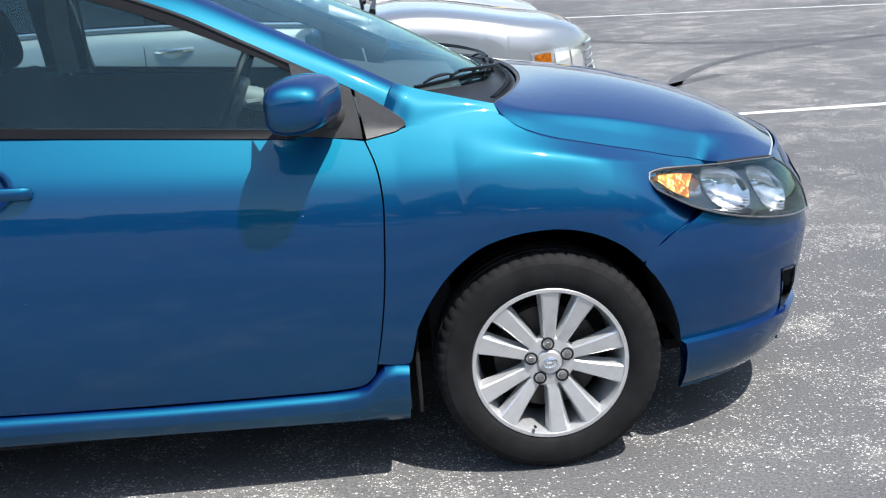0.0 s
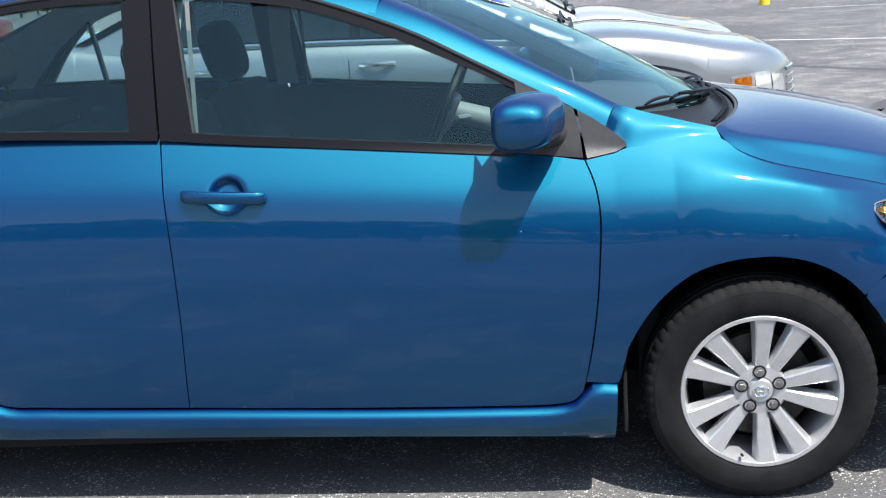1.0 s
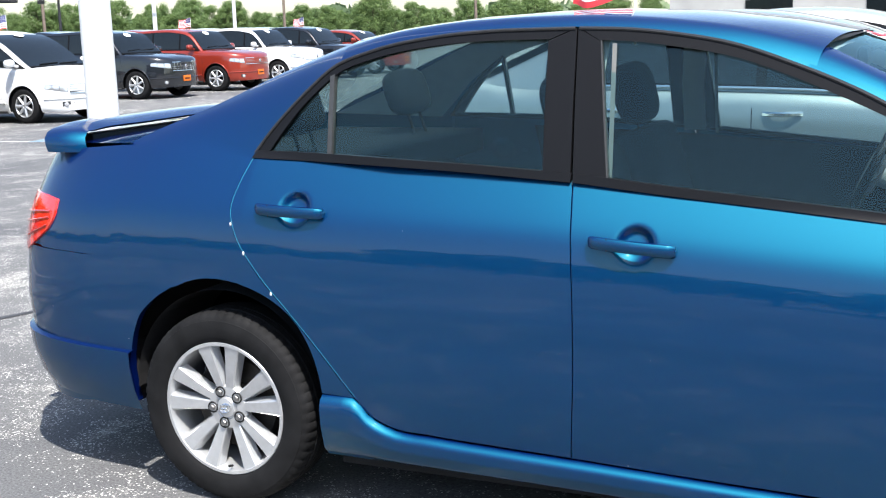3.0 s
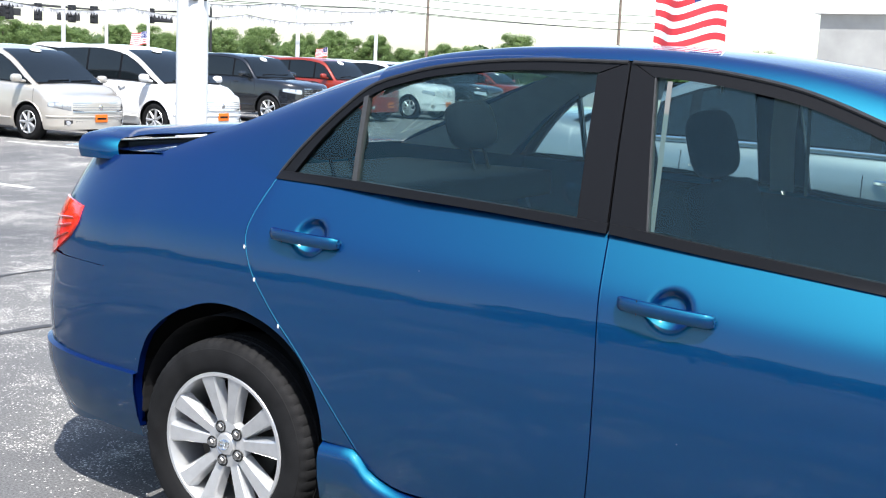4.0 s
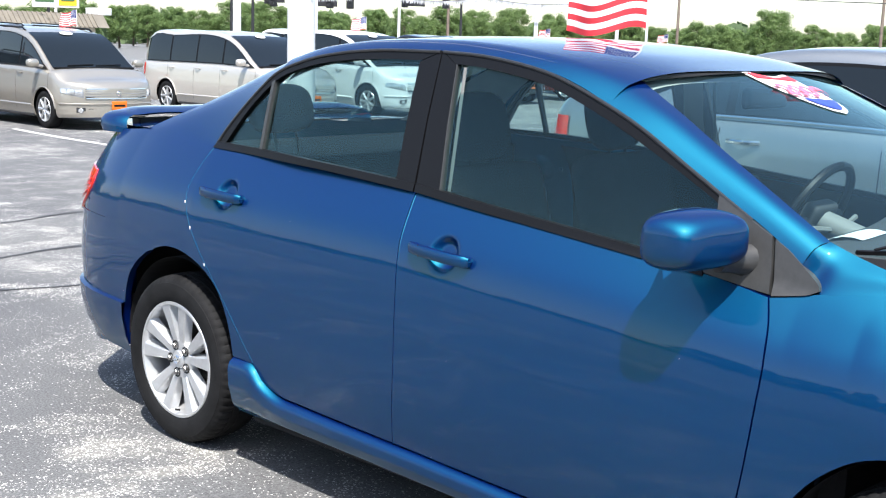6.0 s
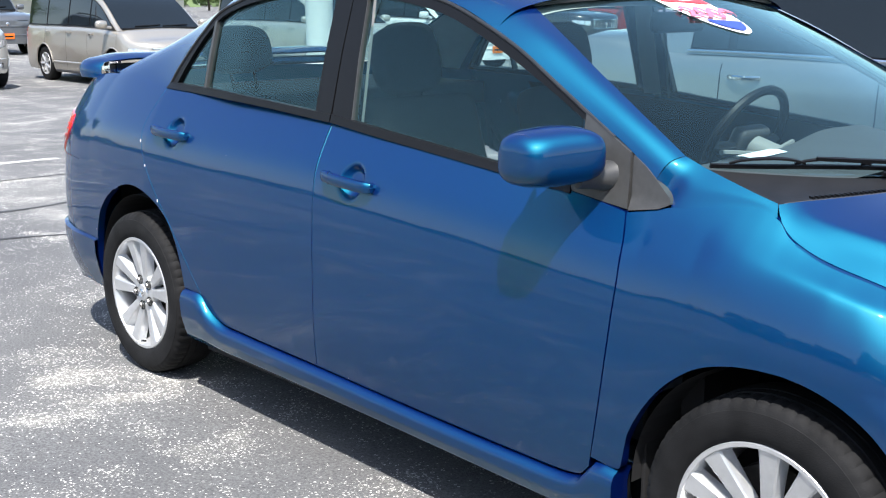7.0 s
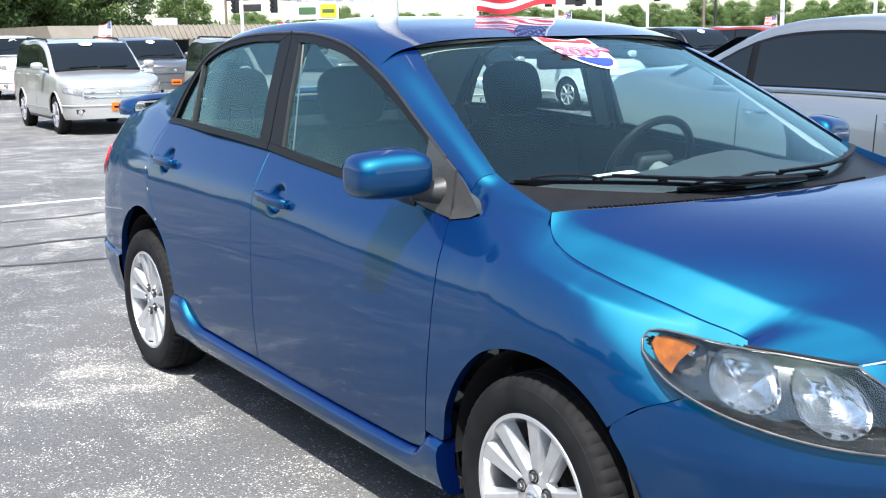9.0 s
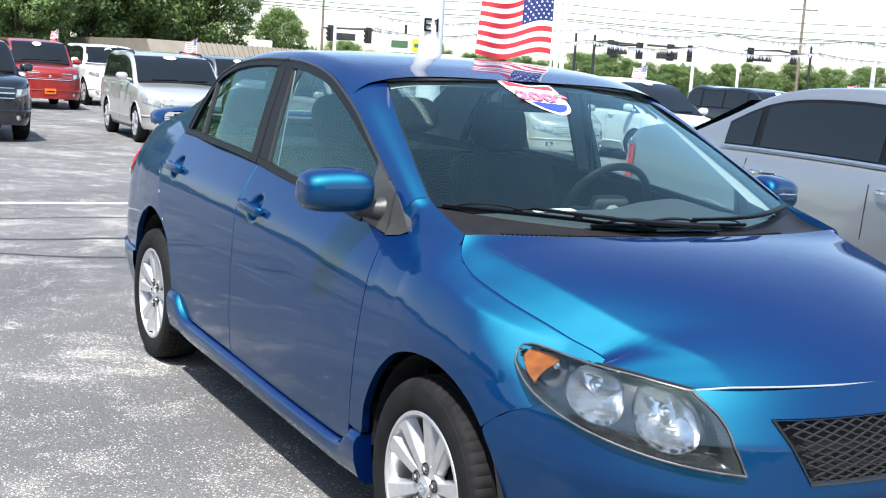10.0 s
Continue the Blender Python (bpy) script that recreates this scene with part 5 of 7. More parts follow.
def window_flag(x, y, z, ang, sx=0.34, sz=0.31, stars=True, scale=1.0, label=""):
    """A small flag on a staff; ang: the way in which it flies, degrees from +x."""
    root = tagged(new("window_flag"), label or "small stars-and-stripes flag clipped to a car window", "flag", "window flags")
    root.matrix_world = pose(x, y, z, 0, 0, ang)
    bm = bmesh.new()
    tube(bm, [(0, 0, -0.16 * scale), (0, 0, sz + 0.02)], 0.005 * scale, 6)
    part("staff", bm, WHITE, root)
    n = 20

    def at(u, v):
        return (u * sx * (1 - 0.06 * v), 0.035 * scale * math.sin(u * 8 + 1.5 * v) * u, v * sz * (1 - 0.12 * u) + scale * (0.016 * math.sin(u * 6.5 + 0.6) - 0.02 * u * u))
    for k in range(13):
        v0, v1 = k / 13, (k + 1) / 13
        u0 = 0.42 if (k > 5 and stars) else 0.0
        bm = bmesh.new()
        add_grid(bm, np.array([[at(u0 + (1 - u0) * i / n, v) for i in range(n + 1)] for v in (v0, v1)]))
        part("stripe", bm, FLAG_RED if k % 2 == 0 else FLAG_WHITE, root)
    if stars:
        bm = bmesh.new()
        add_grid(bm, np.array([[at(0.42 * i / 8, 6 / 13 + 7 / 13 * v / 6) for i in range(9)] for v in range(7)]))
        canton = part("canton", bm, FLAG_BLUE, root)
        bm = bmesh.new()
        for r in range(9):
            for c in range(6 if r % 2 == 0 else 5):
                u, v = 0.42 * (c + (0.5 if r % 2 == 0 else 1.0)) / 6, 6 / 13 + 7 / 13 * (r + 0.75) / 9.5
                p = Vector(at(u, v))
                for s in (-0.003, 0.003):
                    ring = [bm.verts.new(p + Vector((0.0062 * scale * (1 if i % 2 == 0 else 0.42) * math.sin(math.pi * i / 5), s, 0.0062 * scale * (1 if i % 2 == 0 else 0.42) * math.cos(math.pi * i / 5)))) for i in range(10)]
                    bm.faces.new(ring)
        st = part("stars", bm, FLAG_WHITE, canton, smooth=False)
        st["kind"] = "stuff"
    return root


window_flag(-0.44, 0.665, 1.51, 240)


# ---- other vehicles ----
def ground_z(x, y):
    """The lot rises a little towards the rear of the blue car."""
    a = min(1, max(0, (1.35 - x) / 2.7))
    b = min(1, max(0, (x + 11) / 8))
    c = math.exp(-((y / 9) ** 2))
    f = min(1, max(0, (-8 - x) / 7))
    return -0.08 * f * f * (3 - 2 * f) + 0.034 * (a * a * (3 - 2 * a)) * (b * b * (3 - 2 * b)) * c


CAR_GLASS = material("dark_vehicle_glass", (0.008, 0.011, 0.013), rough=0.04, coat=0.0, spec=0.45)
PLASTIC_DARK = material("dark_bumper_plastic", (0.03, 0.03, 0.032), rough=0.6)
LAMP_CLEAR = material("clear_lamp", (0.62, 0.63, 0.64), rough=0.12, metal=0.6, coat=1.0)
LAMP_RIM = material("smoked_lamp_rim", (0.36, 0.365, 0.375), rough=0.2, metal=0.5, coat=1.0, vary=0.35, scale=14)
ORANGE = material("orange_dealer_plate", (0.75, 0.16, 0.01), rough=0.5)
PAINTS = {
    "silver": car_paint("silver_paint", (0.62, 0.61, 0.58), metal=0.6),
    "tan": car_paint("tan_metallic_paint", (0.42, 0.385, 0.33), metal=0.6),
    "white": material("white_car_paint", (0.75, 0.75, 0.74), rough=0.3, coat=1.0, vary=0.03, scale=3),
    "grey": car_paint("grey_metallic_paint", (0.16, 0.163, 0.168), metal=0.6),
    "steel": car_paint("steel_grey_metallic_paint", (0.36, 0.37, 0.37), metal=0.85, rough=0.40),
    "black": car_paint("black_paint", (0.010, 0.012, 0.016), metal=0.2, rough=0.25),
    "red": car_paint("red_paint", (0.30, 0.018, 0.012), metal=0.3),
    "orange": car_paint("orange_red_paint", (0.28, 0.028, 0.012), metal=0.25),
    "champagne": car_paint("champagne_paint", (0.60, 0.56, 0.50), metal=0.5),
}
RIM_BITS = {}


def road_wheel(parent, x, y, r, width, turn):
    key = round(r, 3)
    if key not in RIM_BITS:
        bm = bmesh.new()
        lathe(bm, [(r * 0.66, -width * 0.46), (r * 0.8, -width * 0.5), (r * 0.94, -width * 0.47), (r * 0.995, -width * 0.36), (r, 0), (r * 0.99, width * 0.4), (r * 0.66, width * 0.46)], 40)
        me = bpy.data.meshes.new("tyre")
        bm.to_mesh(me)
        bm.free()
        me.materials.append(TYRE)
        me.polygons.foreach_set("use_smooth", [True] * len(me.polygons))
        bm = bmesh.new()
        lathe(bm, [(r * 0.67, -width * 0.44), (r * 0.64, -width * 0.5), (r * 0.6, -width * 0.44), (r * 0.57, 0.0), (r * 0.1, 0.02)], 30)
        for k in range(7):
            a = 2 * math.pi * k / 7
            tube(bm, [(r * 0.1 * math.cos(a), -width * 0.40, r * 0.1 * math.sin(a)), (r * 0.62 * math.cos(a), -width * 0.46, r * 0.62 * math.sin(a))], [r * 0.09, r * 0.075], 6)
        lathe(bm, [(r * 0.2, -width * 0.35), (r * 0.18, -width * 0.45), (0.001, -width * 0.47)], 16)
        m2 = bpy.data.meshes.new("rim")
        bm.to_mesh(m2)
        bm.free()
        m2.materials.append(ALLOY)
        RIM_BITS[key] = (me, m2)
    w = new("wheel")
    w.parent = parent
    w.matrix_basis = pose(x, y, r, 0, 17 * x, turn)
    for nm, me in zip(("tyre", "rim"), RIM_BITS[key]):
        o = new(nm, me)
        o.parent = w


def vehicle(label, paint, where, heading, L=4.8, W=1.85, wb=2.9, front=0.95, r=0.34, ground=0.2, hood=(0.78, 0.98), belt=(0.98, 1.05), roof=1.65, cowl=None, slope=0.75, rear="van", pillars=(0.0, 1.05), rails=False, plate=True, grille="bars", flag=False, sticker_on=True, name="car", scale=0.95, detail=1):
    """A parked vehicle. x runs forward from the middle of the wheelbase; front: overhang before the front axle."""
    root = tagged(new(name), label, name, "parked vehicles")
    xf = wb / 2 + front
    xb = xf - L
    xc = wb / 2 - 0.28 if cowl is None else cowl
    xr = xc - slope
    col = PAINTS[paint]
    nose, tail = 0.85, 0.55
    if rear == "van":
        shoulder = [(xb, belt[1]), (xr, belt[1]), (xc, min(belt[0], hood[1])), (xc + 0.1, hood[1] - 0.01), (xf - 0.45, hood[0] + 0.05), (xf - 0.12, hood[0] - 0.03), (xf, hood[0] - 0.10)]
        top = [(xb + 0.03, belt[1]), (xb + 0.12, roof - 0.22), (xb + 0.35, roof - 0.03), (xb + 1.2, roof), (xr - 0.2, roof - 0.02), (xr + 0.05, roof - 0.07), (xc, hood[1] + 0.01)]
    else:
        shoulder = [(xb, belt[1] - 0.12), (xb + 0.1, belt[1]), (xb + 1.0, belt[1] + 0.01), (xr, belt[1] - 0.02), (xc, hood[1] - 0.01), (xc + 0.1, hood[1]), (xf - 0.45, hood[0] + 0.05), (xf - 0.12, hood[0] - 0.03), (xf, hood[0] - 0.11)]
        top = [(xb + 0.55, belt[1]), (xb + 0.95, roof - 0.22), (xb + 1.35, roof - 0.05), (xb + 1.9, roof), (xr - 0.25, roof - 0.02), (xr + 0.05, roof - 0.08), (xc, hood[1] + 0.01)]
    tcur, scur = curve(top, 120), curve(shoulder, 160)

    def zs(x):
        return float(np.interp(x, scur[:, 0], scur[:, 1]))

    def zr(x):
        return float(np.interp(x, tcur[:, 0], tcur[:, 1]))

    def hw(x):
        a = max(0, (x - (xf - nose)) / nose)
        b = max(0, ((xb + tail) - x) / tail)
        return W / 2 * max(0, 1 - min(1, a) ** 2.7) ** (1 / 2.7) * max(0, 1 - min(1, b) ** 5) ** 0.2

    def tuck(x, z):
        """How far the side draws in from its widest line at a height."""
        f = min(1.05, max(0, (z - ground) / max(0.1, zs(x) - ground)))
        return lerp(f, [0, 0.06, 0.16, 0.30, 0.52, 0.62, 0.72, 0.90, 0.97, 1.0], [0.075, 0.035, 0.012, 0.004, 0.0, 0.010, 0.014, 0.030, 0.055, 0.085])

    def at_side(x, z, out=0.0):
        return hw(x) - tuck(x, z) * min(1, hw(x) / (W / 4)) + out

    def at_nose(phi, z, out=0.0):
        """A point of the front: phi 0 at the side, 90 in the middle."""
        s, c = math.sin(radians(phi)), math.cos(radians(phi))
        t = tuck(xf - 0.3, z) - out
        return (xf - nose + (nose - t) * max(0, s) ** (2 / 2.7), (W / 2 - t) * math.copysign(abs(c) ** (2 / 2.7), -c), z)
    arch = r + 0.055

    def low(x):
        z = ground + 0.04 * abs((x - (xf + xb) / 2) / (L / 2)) ** 4
        for ax in (wb / 2, -wb / 2):
            if abs(x - ax) < arch:
                z = max(z, r + math.sqrt(arch * arch - (x - ax) ** 2) * 1.02)
        return min(z, zs(x) - 0.12)
    # lower body: stations from tail to nose, each a strip from sill over the hood to the other sill
    xs = set(np.round(np.r_[np.linspace(xb + tail, xf - nose, 60), xb + tail * (1 - np.sin(np.linspace(0, math.pi / 2, 12)) ** 0.4), xf - nose * (1 - np.sin(np.linspace(0.02, math.pi / 2, 22)) ** (2 / 2.7))], 4))
    for ax in (wb / 2, -wb / 2):
        xs |= set(np.round(ax + arch * np.cos(np.linspace(0, math.pi, 23)), 4)) | {round(ax + arch + 0.004, 4), round(ax - arch - 0.004, 4)}
    g = []
    for x in sorted(xs):
        z0, z1 = low(x), zs(x)
        half = []
        for f in (0, 0.05, 0.12, 0.24, 0.38, 0.52, 0.60, 0.68, 0.78, 0.90, 0.97, 1.0):
            z = z0 + (z1 - z0) * f
            half.append((max(0.0, at_side(x, z)), z))
        w = half[-1][0]
        half += [(w * 0.80, z1 + 0.028 * min(1, w / 0.5)), (w * 0.62, z1 + 0.032 * min(1, w / 0.5)), (w * 0.3, z1 + 0.045 * min(1, w / 0.5))]
        g.append([(x, -y, z) for y, z in half] + [(x, 0, z1 + 0.048 * min(1, w / 0.5))] + [(x, y, z) for y, z in half[::-1]])
    bm = bmesh.new()
    add_grid(bm, np.array(g), flip=True)
    part("body", bm, col, root)
    bm = bmesh.new()
    box(bm, -wb / 2 + r, wb / 2 - r, -W / 2 + 0.16, W / 2 - 0.16, ground + 0.02, 0.6)
    box(bm, xb + 0.25, xf - 0.35, -W / 2 + 0.3, W / 2 - 0.3, ground + 0.03, 0.5)
    for ax in (wb / 2, -wb / 2):
        yw = min(W / 2 - 0.1, hw(ax + arch + 0.02) - 0.06, hw(ax - arch - 0.02) - 0.06)
        box(bm, ax - arch - 0.02, ax + arch + 0.02, -yw, yw, ground + 0.05, min(2 * r + 0.10, zs(ax) - 0.06))
    part("wheel_well", bm, INNER, root, smooth=False)

    # glass house
    def gw(x, v):
        return max(0.05, min(hw(x), W / 2) - 0.075 - (0.14 if rear == "van" else 0.2) * max(0, zr(x) - zs(x)) * v - 0.03 * v * v)
    bm = bmesh.new()
    hx = np.r_[np.linspace(top[0][0], top[0][0] + 0.5, 9), np.linspace(top[0][0] + 0.6, xr - 0.1, 18), np.linspace(xr, xc, 14)]
    g = []
    for x in hx:
        a, b = zs(x) - 0.01, max(zs(x), zr(x))
        half = [(gw(x, v), a + (b - a) * v) for v in (0, 0.3, 0.6, 0.84)] + [(gw(x, 0.93) - 0.008, a + (b - a) * 0.93), (gw(x, 0.98) - 0.035, a + (b - a) * 0.985), (gw(x, 1) - 0.09, b + 0.004), (gw(x, 1) * 0.5, b + 0.02)]
        g.append([(x, -y, z) for y, z in half] + [(x, 0, b + 0.025)] + [(x, y, z) for y, z in half[::-1]])
    add_grid(bm, np.array(g), flip=True)
    bm.faces.new([bm.verts.new(p) for p in g[0]])
    part("roof", bm, col, root)
    # side glass between the pillars, on a black surround
    marks = [top[0][0] + (0.22 if rear == "van" else 0.5)] + [xr + 0.05 - p for p in pillars[::-1]] + [xc - 0.12]

    def pane(x0, x1, sy, up, down, out):
        rows = []
        for v in np.linspace(0, 1, 6):
            row = []
            for x in np.linspace(x0, x1, 18):
                z0 = zs(x) + down
                z1 = max(z0 + 0.004, zr(x) - up)
                z = z0 + (z1 - z0) * v
                row.append((x, sy * (gw(x, (z - zs(x)) / max(0.05, zr(x) - zs(x))) + out), z))
            rows.append(row)
        return rows
    for sy in (-1, 1):
        bm = bmesh.new()
        add_grid(bm, np.array(pane(marks[0] + 0.015, marks[-1] + 0.05, sy, 0.066, 0.010, 0.005)), flip=sy > 0)
        frame_part = part("window_surround", bm, BLACK_TRIM, root)
        for a, b in zip(marks, marks[1:]):
            if b - a > 0.12:
                bm = bmesh.new()
                rows = pane(a + 0.028, b - 0.028, sy, 0.085, 0.028, 0.009)
                add_grid(bm, np.array(rows), flip=sy > 0)
                part("side_window", bm, CAR_GLASS, root)
        bm = bmesh.new()
        tube(bm, [(x, sy * (gw(x, 0) + 0.010), zs(x) + 0.012) for x in np.linspace(marks[0], marks[-1], 14)], 0.008, 5)
        part("belt_strip", bm, CHROME if detail > 1 else BLACK_TRIM, root)
    # windshield and rear window
    for nm, x0, x1 in (("windshield", xr + 0.07, xc - 0.02), ("rear_window", top[0][0] + (0.03 if rear == "van" else 0.04), top[0][0] + (0.11 if rear == "van" else 0.62))):
        bm = bmesh.new()
        add_grid(bm, np.array([[(x + (0.012 if nm == "windshield" else -0.03) - 0.02 * s * s, s * (gw(x, 1) - 0.05), zr(x) + 0.022 + 0.012 * (1 - s * s)) for s in np.linspace(-1, 1, 13)] for x in np.linspace(x0, x1, 12)]), flip=True)
        part(nm, bm, CAR_GLASS, root)
    bm = bmesh.new()
    for y0 in (-0.52, 0.05):
        tube(bm, [(xc - 0.05, y0, zr(xc - 0.05) + 0.05), (xc - 0.07, y0 + 0.52, zr(xc - 0.07) + 0.055)], 0.012, 5)
    tube(bm, [(xc - 0.01, s * (gw(xc, 1) - 0.06), zs(xc) + 0.045) for s in np.linspace(-1, 1, 9)], 0.022, 5)
    part("wiper_set", bm, BLACK_TRIM, root)
    # face
    zn = hood[0] - 0.10

    def band(phi0, phi1, z0, z1, out, n=17, m=5, sag=0.0):
        return np.array([[at_nose(p, z0 + (z1 - z0) * v + sag * math.sin(radians(p)) ** 6, out) for p in np.linspace(phi0, phi1, n)] for v in np.linspace(0, 1, m)])
    g_lo, g_hi, g_phi = (zn - 0.17, zn + 0.0, 58) if grille != "chrome" else (zn - 0.21, zn + 0.01, 66)
    bm = bmesh.new()
    add_grid(bm, band(g_phi, 180 - g_phi, g_lo, g_hi, 0.004, 21))
    gr = part("grille", bm, PLASTIC_DARK, root)
    bar = CHROME if grille != "dark" else PLASTIC_DARK
    for v, thick, mat in ((0.0, 0.010, bar), (0.5, 0.016, bar), (1.0, 0.010, bar)) if grille == "cross" else ((0.0, 0.010, bar), (0.25, 0.005, LAMP_RIM), (0.5, 0.005, LAMP_RIM), (0.75, 0.005, LAMP_RIM), (1.0, 0.012, bar)):
        bm = bmesh.new()
        z = g_lo + (g_hi - g_lo) * v
        tube(bm, [at_nose(p, z, 0.010) for p in np.linspace(g_phi, 180 - g_phi, 15)], thick, 5)
        part("grille_bar", bm, mat, gr)
    if grille in ("cross", "chrome"):
        for p in ((90,) if grille == "cross" else (70, 76, 82, 90, 98, 104, 110)):
            bm = bmesh.new()
            tube(bm, [at_nose(p, g_lo, 0.012), at_nose(p, g_hi, 0.012)], 0.02 if grille == "cross" else 0.009, 5)
            part("grille_bar", bm, bar, gr)
    bm = bmesh.new()
    lathe(bm, [(0.001, -0.02), (0.035, -0.018), (0.05, 0.0)], 16, Matrix.Translation(at_nose(90, (g_lo + g_hi) / 2, 0.016)) @ pose(0, 0, 0, 0, 0, 90))
    part("badge", bm, CHROME, gr)
    for sy in (-1, 1):
        def put(name_, bm_, mat, parent):
            if sy > 0:
                for v in bm_.verts:
                    v.co.y = -v.co.y
                bmesh.ops.reverse_faces(bm_, faces=bm_.faces[:])
            return part(name_, bm_, mat, parent)

        def lamp_patch(p0, p1, v0, v1, out):
            rows = []
            for v in np.linspace(v0, v1, 6):
                row = []
                for p in np.linspace(p0, p1, 12):
                    u = (p - 22) / (g_phi - 2 - 22)
                    tall = 0.075 + 0.085 * u**0.7
                    row.append(at_nose(p, zn - 0.155 + 0.075 * (1 - u) + tall * v, out))
                rows.append(row)
            return np.array(rows)
        bm = bmesh.new()
        add_grid(bm, lamp_patch(22, g_phi - 2, 0, 1, 0.006), rim=(-0.02, 0.01, 0))
        lamp = put("headlight", bm, LAMP_RIM, root)
        for a, b in ((0.34, 0.62), (0.66, 0.95)):
            bm = bmesh.new()
            span = g_phi - 24
            add_grid(bm, lamp_patch(22 + span * a, 22 + span * b, 0.16, 0.84, 0.010))
            put("reflector", bm, LAMP_CLEAR, lamp)
        bm = bmesh.new()
        add_grid(bm, lamp_patch(23.5, 22 + (g_phi - 24) * 0.28, 0.12, 0.86, 0.010))
        put("corner_signal", bm, AMBER if detail > 1 else LAMP_CLEAR, lamp)
        bm = bmesh.new()
        add_grid(bm, band(46, 58, ground + 0.10, ground + 0.21, 0.005, 7))
        fog = put("fog_recess", bm, PLASTIC_DARK, root)
        bm = bmesh.new()
        lathe(bm, [(0.001, -0.012), (0.035, -0.01), (0.045, 0.0)], 14, Matrix.Translation(at_nose(52, ground + 0.155, 0.01)) @ pose(0, 0, 0, 0, 0, 55))
        put("fog_light", bm, LAMP_CLEAR, fog)
        bm = bmesh.new()
        add_grid(bm, np.array([[(x, -at_side(x, z, 0.006), z) for x in np.linspace(xb + 0.03, xb + 0.26, 7)] for z in np.linspace(belt[1] - 0.30, belt[1] - 0.04, 4)]), flip=True)
        put("tail_light", bm, RED_LENS, root)
        # mirror, a rounded shell on a short foot
        xm, zm, ym = xc - 0.30, zs(xc - 0.3) + 0.10, hw(xc - 0.3) + 0.10
        bm = bmesh.new()
        bmesh.ops.create_uvsphere(bm, u_segments=16, v_segments=10, radius=1.0)
        for v in bm.verts:
            v.co = Vector((xm + 0.075 * math.copysign(abs(v.co.x) ** 0.8, v.co.x), -ym + 0.115 * math.copysign(abs(v.co.y) ** 0.65, v.co.y), zm + 0.078 * math.copysign(abs(v.co.z) ** 0.7, v.co.z)))
        tube(bm, [(xm + 0.02, -ym + 0.08, zm - 0.04), (xm + 0.04, -ym + 0.20, zm - 0.07)], 0.03, 8)
        put("wing_mirror", bm, col, root)
        # handles, door gaps, wheel arch lips, side strip
        for p in pillars[:3]:
            x = xr + 0.05 - p
            bm = bmesh.new()
            tube(bm, [(x + 0.02 + 0.2 * q, -at_side(x, zs(x) - 0.12, 0.004 + 0.03 * math.sin(math.pi * q)), zs(x) - 0.12) for q in np.linspace(0, 1, 7)], 0.013, 6)
            put("door_handle", bm, CHROME if detail > 1 else col, root)
        for x in [xr + 0.05 - p - 0.04 for p in pillars] + [xc + 0.02]:
            z_lo = max(low(x), ground + 0.12)
            bm = bmesh.new()
            tube(bm, [(x, -at_side(x, z, -0.001), z) for z in np.linspace(z_lo, zs(x) - 0.005, 9)], 0.004, 4)
            put("door_gap", bm, GASKET, root)
        for ax in (wb / 2, -wb / 2):
            bm = bmesh.new()
            pts = []
            for a in np.linspace(0.08, math.pi - 0.08, 19):
                x, z = ax + arch * math.cos(a), r + arch * 1.02 * math.sin(a)
                pts.append((x, -at_side(x, z, 0.004), z))
            tube(bm, pts, 0.014, 6)
            put("arch_lip", bm, col, root)
        bm = bmesh.new()
        xa = np.linspace(-wb / 2 + arch + 0.06, wb / 2 - arch - 0.06, 12)
        tube(bm, [(x, -at_side(x, ground + 0.20, 0.004), ground + 0.20) for x in xa], 0.022, 6)
        put("side_moulding", bm, col if detail else PLASTIC_DARK, root)
        bm = bmesh.new()
        tube(bm, [(x, -at_side(x, ground + 0.02, 0.0), ground + 0.02) for x in xa], 0.03, 6)
        put("sill", bm, PLASTIC_DARK, root)
        for ax in (wb / 2, -wb / 2):
            road_wheel(root, ax, sy * (W / 2 - 0.13), r, 0.23, 0 if sy < 0 else 180)
        if rails:
            bm = bmesh.new()
            x0, x1 = xb + 0.5, xr - 0.15
            tube(bm, [(x0, -(gw(x0, 1) - 0.1), zr(x0)), (x0 + 0.12, -(gw(x0, 1) - 0.1), zr(x0) + 0.06), ((x0 + x1) / 2, -(gw(x0, 1) - 0.09), roof + 0.06), (x1 - 0.12, -(gw(x1, 1) - 0.1), zr(x1) + 0.06), (x1, -(gw(x1, 1) - 0.1), zr(x1))], 0.018, 6)
            put("roof_rail", bm, BLACK_TRIM, root)
    bm = bmesh.new()
    add_grid(bm, band(62, 118, ground + 0.06, ground + 0.19, 0.004, 15))
    part("lower_intake", bm, PLASTIC_DARK, root)
    bm = bmesh.new()
    tube(bm, [at_nose(p, ground + 0.27, 0.004) for p in np.linspace(20, 160, 25)], 0.016, 6)
    part("bumper_ridge", bm, col, root)
    if plate:
        bm = bmesh.new()
        box(bm, xf + 0.005, xf + 0.02, -0.15, 0.15, ground + 0.17, ground + 0.32, 0.005)
        p = part("dealer_plate", bm, ORANGE, root, "orange dealer plate")
        bm = bmesh.new()
        box(bm, xf + 0.021, xf + 0.023, -0.11, 0.11, ground + 0.225, ground + 0.26)
        part("plate_lettering", bm, BLACK_TRIM, p, smooth=False)
